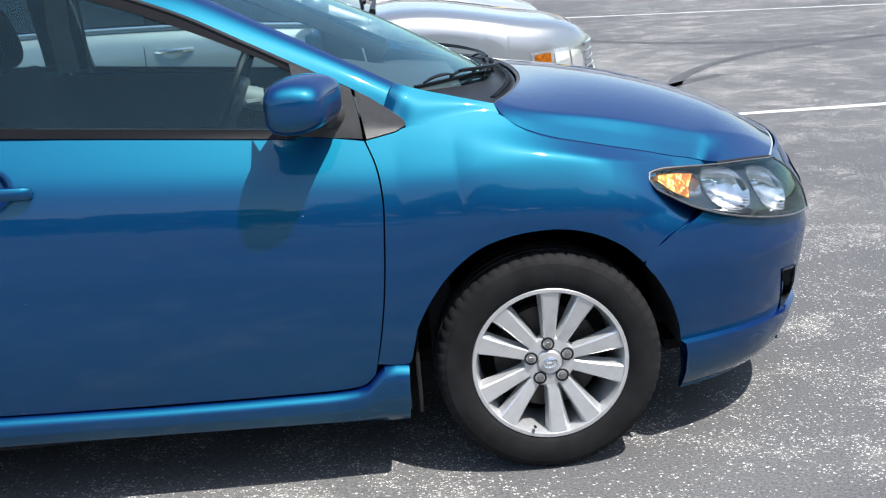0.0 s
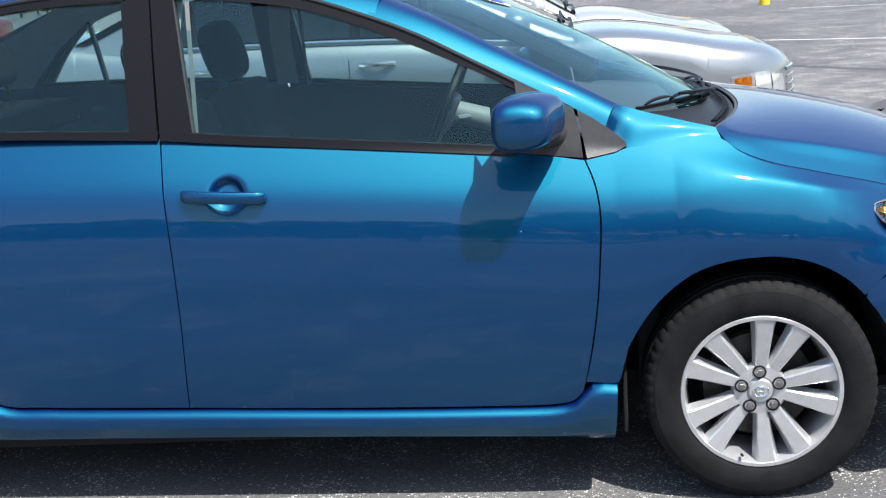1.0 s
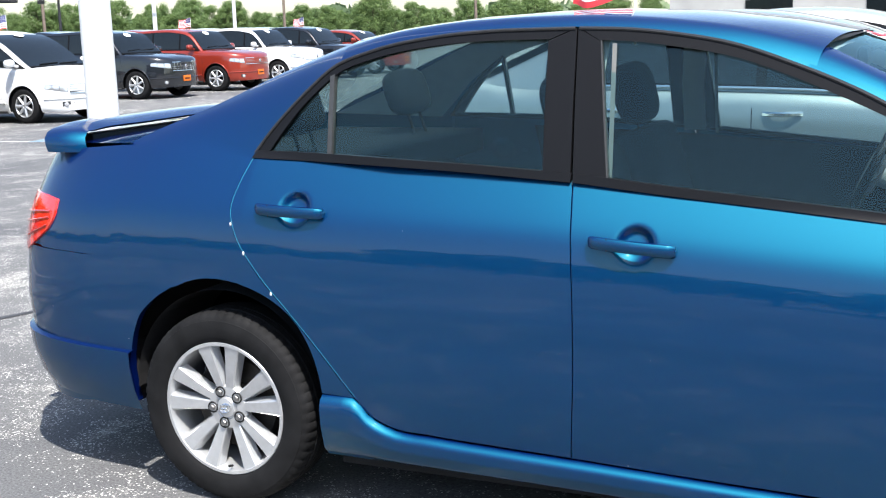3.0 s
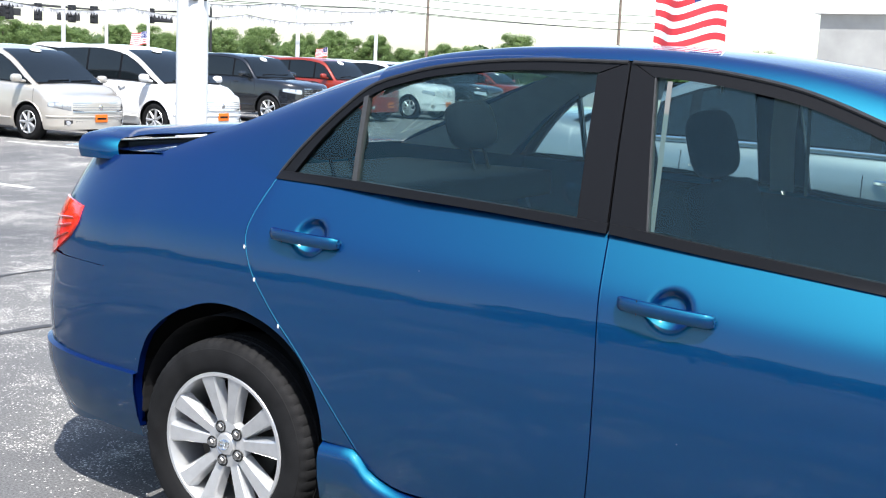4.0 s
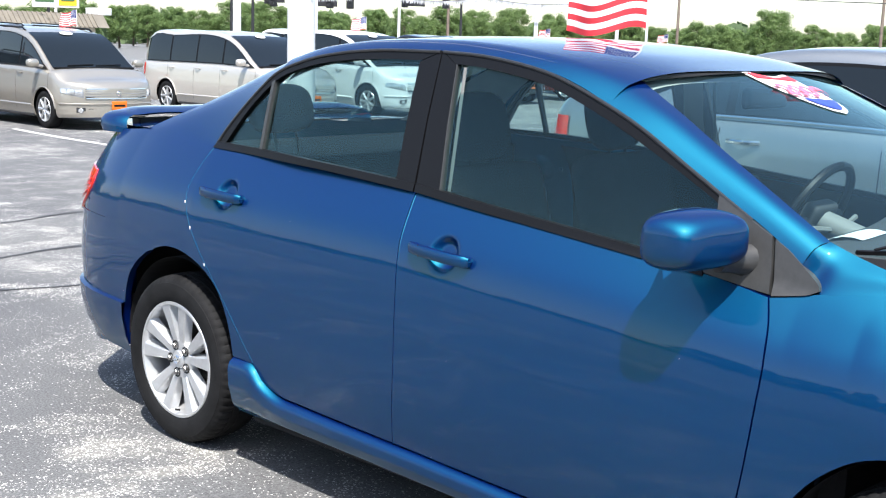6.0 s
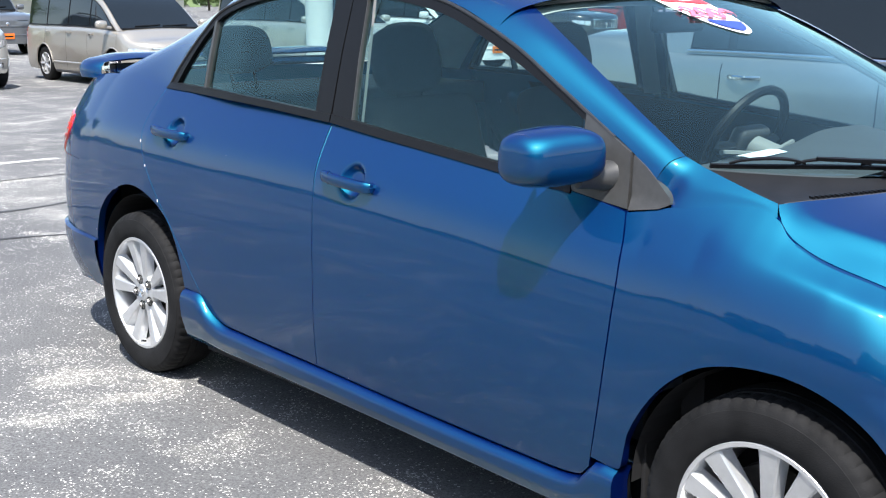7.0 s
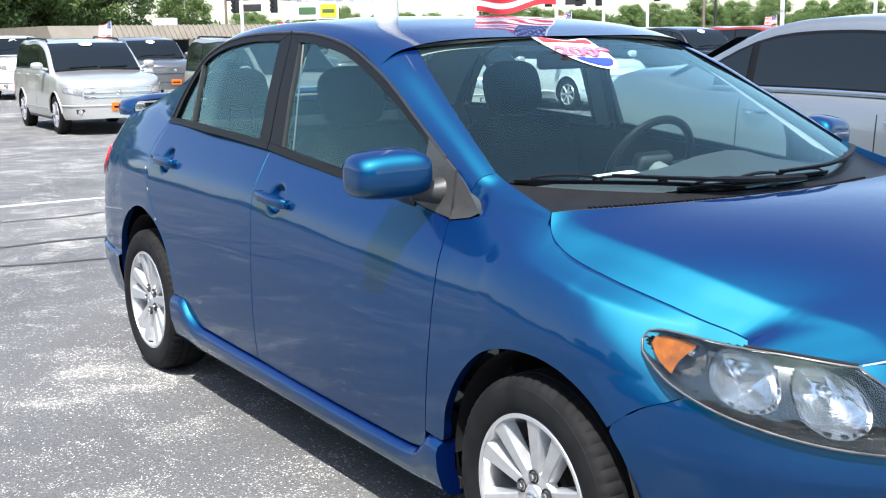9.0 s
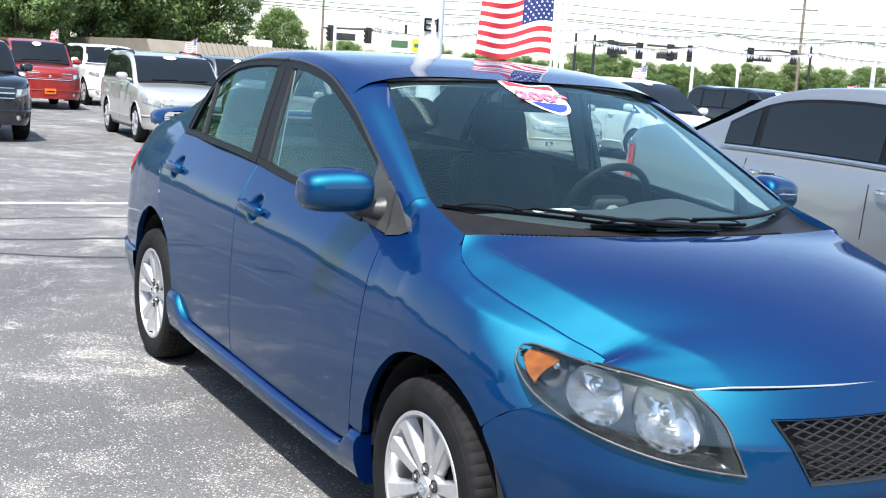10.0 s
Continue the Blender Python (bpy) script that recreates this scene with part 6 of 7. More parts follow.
    if sticker_on:
        bm = bmesh.new()
        ring = [bm.verts.new((xr + 0.19 + 0.07 * math.cos(a), -0.05 + 0.13 * math.sin(a), zr(xr + 0.19 + 0.07 * math.cos(a)) + 0.058)) for a in np.linspace(0, 2 * math.pi, 17)[:-1]]
        bm.faces.new(ring)
        part("window_sticker", bm, PAPER, root, smooth=False)
    root.matrix_world = pose(where[0], where[1], ground_z(*where), 0, 0, heading) @ Matrix.Scale(scale, 4)
    if flag:
        p = root.matrix_world @ Vector((xr - 0.9, W / 2 - 0.2, roof - 0.05))
        window_flag(p.x, p.y, p.z + 0.12, 200, 0.36, 0.27, True, 1.0)
    return root


MINIVAN = dict(L=5.1, W=1.95, wb=3.05, front=0.95, r=0.34, hood=(0.84, 1.04), belt=(1.04, 1.1), roof=1.76, slope=1.15, pillars=(0.05, 1.0, 2.0), cowl=1.66)
SUV = dict(L=4.85, W=1.93, wb=2.9, front=0.9, r=0.37, ground=0.26, hood=(1.02, 1.14), belt=(1.14, 1.18), roof=1.75, slope=0.62, pillars=(0.2, 1.15, 2.05), cowl=0.98)
SEDAN = dict(L=4.8, W=1.84, wb=2.76, front=0.95, r=0.33, hood=(0.76, 0.96), belt=(0.96, 1.02), roof=1.48, slope=0.85, pillars=(0.25, 1.2), rear="sedan", cowl=0.95)

vehicle("silver-grey four-door sedan parked beside the blue car", "steel", (-0.15, 3.58), 0, **{**SEDAN, "L": 4.75, "cowl": 1.05, "slope": 0.95, "belt": (0.98, 1.05), "hood": (0.82, 0.98), "roof": 1.45, "pillars": (0.30, 1.23)}, plate=False, detail=2, sticker_on=False, scale=1.0)
vehicle("silver sedan parked two bays from the blue car", "silver", (0.0, 6.75), 0, **SEDAN, plate=False, scale=1.0)
vehicle("silver crossover with roof rails and a chrome cross grille", "silver", (-18.25, 4.17), -3.5, **{**SUV, "r": 0.36, "hood": (0.95, 1.1), "roof": 1.70, "slope": 0.85}, rails=True, grille="cross", flag=True, scale=0.93)
vehicle("tan metallic minivan with roof rails", "tan", (-16.65, 7.05), -1, **MINIVAN, rails=True, flag=True, scale=0.88)
vehicle("champagne minivan with a chrome bar grille", "champagne", (-16.95, 11.32), 0, **MINIVAN, grille="bars", scale=0.90)
vehicle("white minivan with dark windows", "white", (-16.6, 13.95), 0, **MINIVAN, flag=True)
vehicle("black sport-utility vehicle with a chrome slot grille", "black", (-19.3, 20.7), 0, **SUV, grille="chrome")
vehicle("orange-red sport-utility vehicle with a dealer plate", "orange", (-19.3, 24.1), 0, **SUV, flag=True)
vehicle("white sport-utility vehicle parked in the far row", "white", (-19.5, 27.6), 0, **SUV)
vehicle("black sport-utility vehicle with tinted windows", "black", (-19.6, 31.0), 0, **SUV, flag=True)
vehicle("orange-red hatchback parked in the far row", "orange", (-19.7, 34.3), 0, **{**SUV, "roof": 1.6})
vehicle("black crossover with a chrome cross grille", "black", (-18.2, 0.45), 0, **SUV, grille="cross")
vehicle("red full-size sport-utility vehicle", "red", (-30.4, 3.95), 0, **{**SUV, "L": 5.1, "roof": 1.9, "hood": (1.1, 1.22), "belt": (1.22, 1.26)}, flag=True)
vehicle("white boxy off-road vehicle", "white", (-33.6, 6.6), 0, **{**SUV, "L": 4.7, "roof": 1.9, "slope": 0.3, "hood": (1.15, 1.25), "belt": (1.25, 1.3), "r": 0.42, "pillars": (0.1, 0.95, 1.8)}, plate=False)
vehicle("grey van parked far across the lot", "grey", (-42.0, 7.2), 0, **MINIVAN, plate=False)
vehicle("grey pickup with a dark grille", "grey", (-29.5, 9.4), 0, **SUV, grille="dark")
vehicle("dark grey sport-utility vehicle with roof rails", "grey", (-28.0, 13.0), 0, **SUV, rails=True)
vehicle("black full-size van parked before a building", "black", (3.6, 45.2), 0, **{**MINIVAN, "L": 5.6, "roof": 2.1, "wb": 3.5, "hood": (1.1, 1.25), "belt": (1.25, 1.3), "cowl": 2.0, "slope": 0.6, "r": 0.38, "ground": 0.3}, plate=False, name="van")

vehicle("dark grey hatchback parked near a building", "grey", (10.5, 41.5), 0, **SUV, plate=False)

# yellow bollards
YELLOW = material("yellow_bollard_paint", (0.75, 0.52, 0.03), rough=0.5, vary=0.1, scale=8)
for x, y in ((5.1, 35.6), (5.9, 26.6)):
    bm = bmesh.new()
    lathe(bm, [(0.13, 0.0), (0.13, 1.0), (0.11, 1.06), (0.05, 1.1), (0.001, 1.105)], 20, pose(0, 0, 0, 90, 0, 0))
    ob = tagged(part("bollard", bm, YELLOW), "yellow painted steel bollard on the asphalt", "bollard", "bollards")
    ob.matrix_world = pose(x, y, 0)


# ---- setting ----
bm = bmesh.new()
ax = np.r_[-900, -300, -120, -60, -30, -18, np.linspace(-16, 8, 73), 14, 25, 60, 150, 400, 900]
ay = np.r_[-400, -120, -50, -24, np.linspace(-16, 16, 49), 24, 40, 70, 150, 400, 900]
add_grid(bm, np.array([[(x, y, ground_z(x, y)) for x in ax] for y in ay]))
ASPHALT = bpy.data.materials.new("worn_asphalt")
ASPHALT.use_nodes = True
nt = ASPHALT.node_tree
pb = nt.nodes["Principled BSDF"]
co = nt.nodes.new("ShaderNodeTexCoord")


def noise_node(scale, detail=4, rough=0.55, dist=0.0, vec=None):
    n = nt.nodes.new("ShaderNodeTexNoise")
    n.inputs["Scale"].default_value = scale
    n.inputs["Detail"].default_value = detail
    n.inputs["Roughness"].default_value = rough
    n.inputs["Distortion"].default_value = dist
    nt.links.new(vec or co.outputs["Object"], n.inputs["Vector"])
    return n.outputs["Fac"]


def ramp_node(fac, stops):
    r = nt.nodes.new("ShaderNodeValToRGB")
    while len(r.color_ramp.elements) < len(stops):
        r.color_ramp.elements.new(0.5)
    for e, (p, c) in zip(r.color_ramp.elements, stops):
        e.position, e.color = p, (c, c, c, 1) if isinstance(c, float) else (*c, 1)
    nt.links.new(fac, r.inputs["Fac"])
    return r.outputs["Color"]


def mix_node(fac, a, b, mode="MIX"):
    m = nt.nodes.new("ShaderNodeMix")
    m.data_type, m.blend_type = "RGBA", mode
    for sock, v in ((m.inputs[0], fac), (m.inputs[6], a), (m.inputs[7], b)):
        if isinstance(v, (int, float)):
            sock.default_value = v
        elif isinstance(v, tuple):
            sock.default_value = (*v, 1)
        else:
            nt.links.new(v, sock)
    return m.outputs[2]


patch = noise_node(0.42, 5, 0.6, 0.5)
cluster = noise_node(2.4, 7, 0.72, 0.5)
fine = noise_node(120, 3, 0.6)
base = ramp_node(patch, [(0.34, (0.088, 0.088, 0.091)), (0.5, (0.118, 0.117, 0.117)), (0.66, (0.152, 0.150, 0.145))])
base = mix_node(1.0, base, ramp_node(fine, [(0.30, 0.45), (0.5, 0.95), (0.72, 1.5)]), "MULTIPLY")


def math_node(op, a, b):
    n = nt.nodes.new("ShaderNodeMath")
    n.operation = op
    for sock, v in zip(n.inputs, (a, b)):
        if isinstance(v, (int, float)):
            sock.default_value = v
        else:
            nt.links.new(v, sock)
    return n.outputs[0]


# pale stone chips, thick in worn clusters and thin between them
vo = nt.nodes.new("ShaderNodeTexVoronoi")
vo.inputs["Scale"].default_value = 125
jit = nt.nodes.new("ShaderNodeTexNoise")
jit.inputs["Scale"].default_value = 160
jit.inputs["Detail"].default_value = 2
nt.links.new(co.outputs["Object"], jit.inputs["Vector"])
amt = nt.nodes.new("ShaderNodeVectorMath")
amt.operation = "SCALE"
amt.inputs["Scale"].default_value = 0.014
nt.links.new(jit.outputs["Color"], amt.inputs[0])
off = nt.nodes.new("ShaderNodeVectorMath")
nt.links.new(co.outputs["Object"], off.inputs[0])
nt.links.new(amt.outputs[0], off.inputs[1])
nt.links.new(off.outputs[0], vo.inputs["Vector"])
chip = ramp_node(vo.outputs["Distance"], [(0.0, 1.0), (0.34, 1.0), (0.48, 0.0)])
sep = nt.nodes.new("ShaderNodeSeparateColor")
nt.links.new(vo.outputs["Color"], sep.inputs[0])
worn = math_node("ADD", cluster, math_node("MULTIPLY", math_node("SUBTRACT", patch, 0.5), 0.35))
density = ramp_node(worn, [(0.40, 0.03), (0.49, 0.10), (0.56, 0.42), (0.66, 0.80)])
pick = math_node("LESS_THAN", sep.outputs[0], density)
shown = mix_node(1.0, chip, pick, "MULTIPLY")
stone = mix_node(sep.outputs[1], (0.34, 0.33, 0.31), (0.86, 0.84, 0.78))
dusty = ramp_node(worn, [(0.55, 0.0), (0.70, 0.45)])
colour = mix_node(dusty, base, (0.30, 0.285, 0.245))
colour = mix_node(shown, colour, stone)
# faint dark tyre smears
mp2 = nt.nodes.new("ShaderNodeMapping")
mp2.inputs["Scale"].default_value = (1.6, 0.16, 1.0)
mp2.inputs["Rotation"].default_value = (0, 0, 0.25)
nt.links.new(co.outputs["Object"], mp2.inputs["Vector"])
smear = ramp_node(noise_node(0.9, 3, 0.5, 0.8, mp2.outputs["Vector"]), [(0.62, 0.0), (0.72, 0.35)])
colour = mix_node(smear, colour, (0.07, 0.07, 0.072))
# an old dark seal coat over the bay in front, with a ragged edge
sx = nt.nodes.new("ShaderNodeSeparateXYZ")
nt.links.new(co.outputs["Object"], sx.inputs[0])
edge = nt.nodes.new("ShaderNodeMath")
edge.operation = "MULTIPLY_ADD"
edge.inputs[1].default_value = 3.0
nt.links.new(noise_node(0.6, 6, 0.65), edge.inputs[0])
nt.links.new(sx.outputs[0], edge.inputs[2])
seal = ramp_node(edge.outputs[0], [(0.55, 0.0), (1.0, 1.0)])
colour = mix_node(seal, colour, mix_node(0.28, colour, (0.05, 0.05, 0.051)))
nt.links.new(colour, pb.inputs["Base Color"])
pb.inputs["Roughness"].default_value = 0.85
bp = nt.nodes.new("ShaderNodeBump")
bp.inputs["Strength"].default_value = 0.5
bp.inputs["Distance"].default_value = 0.006
hgt = mix_node(0.5, fine, chip)
nt.links.new(hgt, bp.inputs["Height"])
nt.links.new(bp.outputs[0], pb.inputs["Normal"])
tagged(part("ground", bm, ASPHALT, None, smooth=True), "worn grey asphalt parking lot with pale stone chips", "ground", kind="structure")

LINE_PAINT = material("worn_line_paint", (0.55, 0.55, 0.52), rough=0.8, vary=0.35, scale=9, bump=0.2, bump_scale=120)


def floor_line(x0, y0, x1, y1, wide=0.1, mat=None, name="parking_line", label="worn white parking line on the asphalt", lift=0.004):
    d = Vector((x1 - x0, y1 - y0))
    n = max(2, int(d.length / 0.3))
    side_v = Vector((-d.y, d.x)).normalized() * wide / 2
    bm = bmesh.new()
    rows = [[], []]
    for i in range(n + 1):
        x, y = x0 + d.x * i / n, y0 + d.y * i / n
        j = 0.006 * math.sin(i * 12.9)
        for s, row in ((-1, rows[0]), (1, rows[1])):
            px, py = x + s * side_v.x * (1 + j * 20), y + s * side_v.y * (1 + j * 20)
            row.append((px, py, ground_z(px, py) + lift))
    add_grid(bm, np.array(rows), flip=True)
    tagged(part(name, bm, mat or LINE_PAINT), label, "road marking", "parking lines", "structure")


floor_line(-7.2, -2.6, -7.2, 1.5)
floor_line(-15.4, 5.7, -9.0, 5.0)
floor_line(-15.4, 9.9, -9.4, 9.6)
floor_line(3.0, 4.52, 8.6, 3.6)
floor_line(2.5, 16.0, 10.0, 10.6)
floor_line(6.0, 24.0, 18.0, 17.0)
floor_line(-4.0, 1.65, 2.6, 1.62)
floor_line(-4.0, 4.95, 2.6, 4.92)

# tyre smears curved over the asphalt
SMEAR = material("tyre_smear", (0.06, 0.06, 0.062), rough=0.8, vary=0.3, scale=7)
for cx, cy, rr, a0, a1 in ((6.6, 5.2, 3.4, 95, 165), (5.2, 4.4, 2.6, 120, 200), (8.0, 13.0, 5.0, 150, 240),):
    bm = bmesh.new()
    g = [[], []]
    for a in np.linspace(a0, a1, 50):
        for k, r in ((0, rr - 0.07), (1, rr + 0.07)):
            x, y = cx + r * math.cos(radians(a)), cy + r * math.sin(radians(a))
            g[k].append((x, y, ground_z(x, y) + 0.003))
    add_grid(bm, np.array(g))
    tagged(part("tyre_mark", bm, SMEAR), "dark curved tyre mark on the asphalt", "tyre mark", "tyre marks", "structure")

# tar-filled cracks across the lot
TAR = material("old_tar", (0.035, 0.035, 0.037), rough=0.7, vary=0.4, scale=11, bump=0.3, bump_scale=60)
for px, py, slope, wide, y1 in ((-4.93, -0.6, -0.04, 0.075, 2.0), (-4.15, -0.6, 0.30, 0.06, 1.4), (-6.1, -0.6, -0.12, 0.05, 2.6)):
    g = [[], []]
    for y in np.linspace(-4.2, y1, 60):
        x = px + slope * (y - py) + 0.05 * math.sin(2.1 * y + px) + 0.025 * math.sin(7.3 * y)
        w = wide * (0.7 + 0.3 * math.sin(5.1 * y + 2 * px))
        for row, dx in zip(g, (-w / 2, w / 2)):
            row.append((x + dx, y, ground_z(x, y) + 0.0035))
    bm = bmesh.new()
    add_grid(bm, np.array(g)[::-1])
    tagged(part("tar_line", bm, TAR), "dark tar-filled crack in the asphalt", "crack", "tar lines", "structure")

# white lot pole with its bay letters
bm = bmesh.new()
lathe(bm, [(0.16, 0.0), (0.16, 0.02), (0.098, 0.03), (0.092, 2.0), (0.075, 9.0), (0.001, 9.02)], 28, pose(0, 0, 0, 90, 0, 0))
pole = tagged(part("lot_pole", bm, WHITE), "tall white metal parking-lot pole with a bay code", "pole")
pole.matrix_world = pose(-4.115, 2.066, ground_z(-4.115, 2.066))
d = Vector((3.9 + 4.115, -2.3 - 2.066, 0)).normalized()
face = Matrix.Translation(d * 0.098 + Vector((0, 0, 1.70))) @ Matrix((Vector((-d.y, d.x, 0)), Vector((0, 0, 1)), d)).transposed().to_4x4()
bm = bmesh.new()
for x0, x1, y0, y1 in ((-0.058, -0.042, 0, 0.1), (-0.042, 0.0, 0, 0.015), (-0.042, -0.006, 0.043, 0.057), (-0.042, 0.0, 0.085, 0.1), (0.036, 0.052, 0, 0.1), (0.02, 0.036, 0.076, 0.09)):
    box(bm, x0, x1, y0, y1, -0.004, 0.004, 0, face)
code = part("bay_code", bm, BLACK_TRIM, pole, "black painted letters E1", smooth=False)


def bearing(eye, deg, dist):
    return eye[0] - dist * math.sin(radians(deg)), eye[1] + dist * math.cos(radians(deg))


EYE = (3.9, -2.3)
STEEL_DARK = material("dark_signal_steel", (0.02, 0.02, 0.022), rough=0.5, vary=0.2, scale=3)
STEEL_PALE = material("pale_pole_paint", (0.7, 0.7, 0.7), rough=0.5, vary=0.1, scale=3)
WOOD_POLE = material("weathered_wood_pole", (0.18, 0.14, 0.11), rough=0.9, vary=0.3, scale=4)


def post(deg, dist, h, r, mat, name, label, cat="pole"):
    x, y = bearing(EYE, deg, dist)
    bm = bmesh.new()
    lathe(bm, [(r * 1.6, 0), (r * 1.6, 0.25), (r, 0.3), (r * 0.75, h), (0.001, h + 0.02)], 12, pose(0, 0, 0, 90, 0, 0))
    ob = tagged(part(name, bm, mat), label, cat)
    ob.matrix_world = pose(x, y, 0)
    return ob, x, y


for deg, dist, h in ((51.0, 62, 9), (48.7, 75, 9), (65.9, 70, 8), (55.2, 48, 9), (54.9, 52, 9.5), (46.6, 85, 10), (40.6, 60, 9), (36.5, 70, 9)):
    post(deg, dist, h, 0.11, STEEL_PALE, "light_pole", "pale slender light pole at the edge of the lot", "pole")


def signal_mast(deg, dist, reach_deg, h, heads):
    """A black mast with a long arm that carries signal heads."""
    ob, x, y = post(deg, dist, h + 0.8, 0.13, STEEL_DARK, "traffic_signal", "black mast-arm traffic signal over a road", "traffic signal")
    x2, y2 = bearing(EYE, reach_deg, dist)
    a = Vector((x2 - x, y2 - y, 0))
    bm = bmesh.new()
    tube(bm, [Vector((0, 0, h)), a * 0.5 + Vector((0, 0, h + 0.25)), a + Vector((0, 0, h + 0.15))], [0.11, 0.09, 0.06], 8)
    part("mast_arm", bm, STEEL_DARK, ob)
    for f in heads:
        p = a * f + Vector((0, 0, h - 0.25))
        bm = bmesh.new()
        box(bm, -0.22, 0.22, -0.22, 0.22, -0.6, 0.65, 0.05, Matrix.Translation(p))
        for k in (-0.35, 0.0, 0.35):
            tube(bm, [p + Vector((0.1, -0.2, k)), p + Vector((0.25, -0.38, k - 0.03))], 0.14, 10)
        part("signal_head", bm, STEEL_DARK, ob)
    bm = bmesh.new()
    box(bm, -0.8, 0.8, -0.03, 0.03, -0.28, 0.28, 0.01, Matrix.Translation(a * 0.72 + Vector((0, 0, h - 0.45))) @ pose(0, 0, 0, 0, 0, 50))
    part("road_sign_panel", bm, STEEL_DARK, ob)


signal_mast(53.4, 92, 48.6, 4.6, (0.2, 0.45, 0.75, 0.95))
signal_mast(54.3, 100, 51.5, 5.0, (0.6,))
signal_mast(43.4, 105, 46.4, 5.2, (0.25, 0.9))
signal_mast(62.5, 95, 66.5, 4.6, (0.45, 0.9))

ob, x, y = post(43.9, 118, 11.5, 0.16, WOOD_POLE, "utility_pole", "wooden utility pole with two crossarms")
for z in (11.0, 9.9):
    bm = bmesh.new()
    box(bm, -1.3, 1.3, -0.06, 0.06, z - 0.06, z + 0.06, 0.01, pose(0, 0, 0, 0, 0, 45))
    part("crossarm", bm, WOOD_POLE, ob)
for deg, dist in ((66.5, 130), (33.0, 120), (24.0, 110)):
    post(deg, dist, 10.5, 0.15, WOOD_POLE, "utility_pole", "wooden utility pole beyond the lot")

# overhead wires and a string of pennants
WIRE = material("overhead_wire", (0.05, 0.05, 0.05), rough=0.6)
for k, (h, sag, dist) in enumerate(((7.6, 0.8, 118), (6.9, 0.8, 118), (6.2, 0.7, 118), (5.0, 0.5, 90))):
    a, b = bearing(EYE, 86, dist * 1.1), bearing(EYE, 20, dist)
    bm = bmesh.new()
    pts = []
    for w in np.linspace(0, 1, 61):
        s = (w * 4) % 1
        pts.append((a[0] + (b[0] - a[0]) * w, a[1] + (b[1] - a[1]) * w, h - sag * 4 * s * (1 - s) * 0.5 + 1.5 * (1 - w)))
    tube(bm, pts, 0.035, 4)
    tagged(part("overhead_wire", bm, WIRE), "dark overhead wire strung between poles", "wire", "overhead wires")
PENNANT = material("silver_pennant", (0.5, 0.5, 0.52), rough=0.35, metal=0.3)
for h, d0, d1, dist in ((3.6, 64, 38, 58), (4.3, 64, 36, 60)):
    a, b = bearing(EYE, d0, dist), bearing(EYE, d1, dist)
    bm = bmesh.new()
    pts = []
    for w in np.linspace(0, 1, 81):
        s = (w * 5) % 1
        pts.append(Vector((a[0] + (b[0] - a[0]) * w, a[1] + (b[1] - a[1]) * w, h - 1.0 * s * (1 - s))))
    tube(bm, pts, 0.012, 4)
    line = tagged(part("pennant_string", bm, WIRE), "string of small silver pennants over the lot", "pennants", "pennant strings")
    bm = bmesh.new()
    rnd = random.Random(4)
    for i in range(240):
        w = i / 240 * 80
        k = int(w)
        p = pts[k].lerp(pts[k + 1], w - k)
        q = Vector((rnd.uniform(-0.05, 0.05), rnd.uniform(-0.05, 0.05), -0.22))
        t = (pts[k + 1] - pts[k]).normalized() * 0.08
        bm.faces.new([bm.verts.new(v) for v in (p - t, p + t, p + q)])
    ob = part("pennant_cloth", bm, PENNANT, line, smooth=False)
    ob["kind"] = "stuff"

# yellow-and-white roadside sign
ob, x, y = post(62.3, 85, 3.4, 0.12, STEEL_PALE, "roadside_sign", "white roadside sign with a yellow panel on posts", "sign")
bm = bmesh.new()
m = pose(0, 0, 0, 0, 0, 62)
box(bm, -1.5, 1.5, -0.12, 0.12, 3.0, 4.2, 0.03, m)
board = part("sign_board", bm, WHITE, ob)
bm = bmesh.new()
box(bm, 0.2, 1.35, -0.16, -0.125, 3.15, 4.05, 0.0, m)
part("sign_panel", bm, material("yellow_sign_paint", (0.8, 0.5, 0.02), rough=0.5), board, smooth=False)
bm = bmesh.new()
box(bm, -1.3, -0.1, -0.15, -0.125, 3.35, 3.85, 0.0, m)
box(bm, 0.35, 1.2, -0.185, -0.165, 3.45, 3.7, 0.0, m)
part("sign_lettering", bm, material("green_sign_letters", (0.05, 0.12, 0.05), rough=0.5), board, smooth=False)

# low building with a ribbed mansard fascia
STUCCO = material("cream_wall", (0.62, 0.58, 0.47), rough=0.9, vary=0.1, scale=0.6)
FASCIA = material("tan_metal_fascia", (0.20, 0.175, 0.14), rough=0.55, vary=0.12, scale=1.5)
p0, p1 = Vector((*bearing(EYE, 74.4, 75), 0)), Vector((*bearing(EYE, 60.6, 86), 0))
along = (p1 - p0).normalized()
back = Vector((-along.y, along.x, 0))
if back.x > 0:
    back = -back
LN = (p1 - p0).length
bm_m = Matrix((along, back, Vector((0, 0, 1)))).transposed().to_4x4()
shop = tagged(new("shop_building"), "long low cream building with a ribbed tan metal fascia", "building")
shop.matrix_world = Matrix.Translation(p0) @ bm_m
bm = bmesh.new()
box(bm, 0, LN, 0, 14, 0, 2.0)
wall = part("wall", bm, STUCCO, shop, smooth=False)
for k in range(int(LN / 5.5)):
    bm = bmesh.new()
    box(bm, 2 + k * 5.5, 3.4 + k * 5.5, -0.06, 0.04, 0.0 if k % 3 == 1 else 0.8, 1.7)
    part("door" if k % 3 == 1 else "window", bm, CAR_GLASS, shop, smooth=False)
bm = bmesh.new()
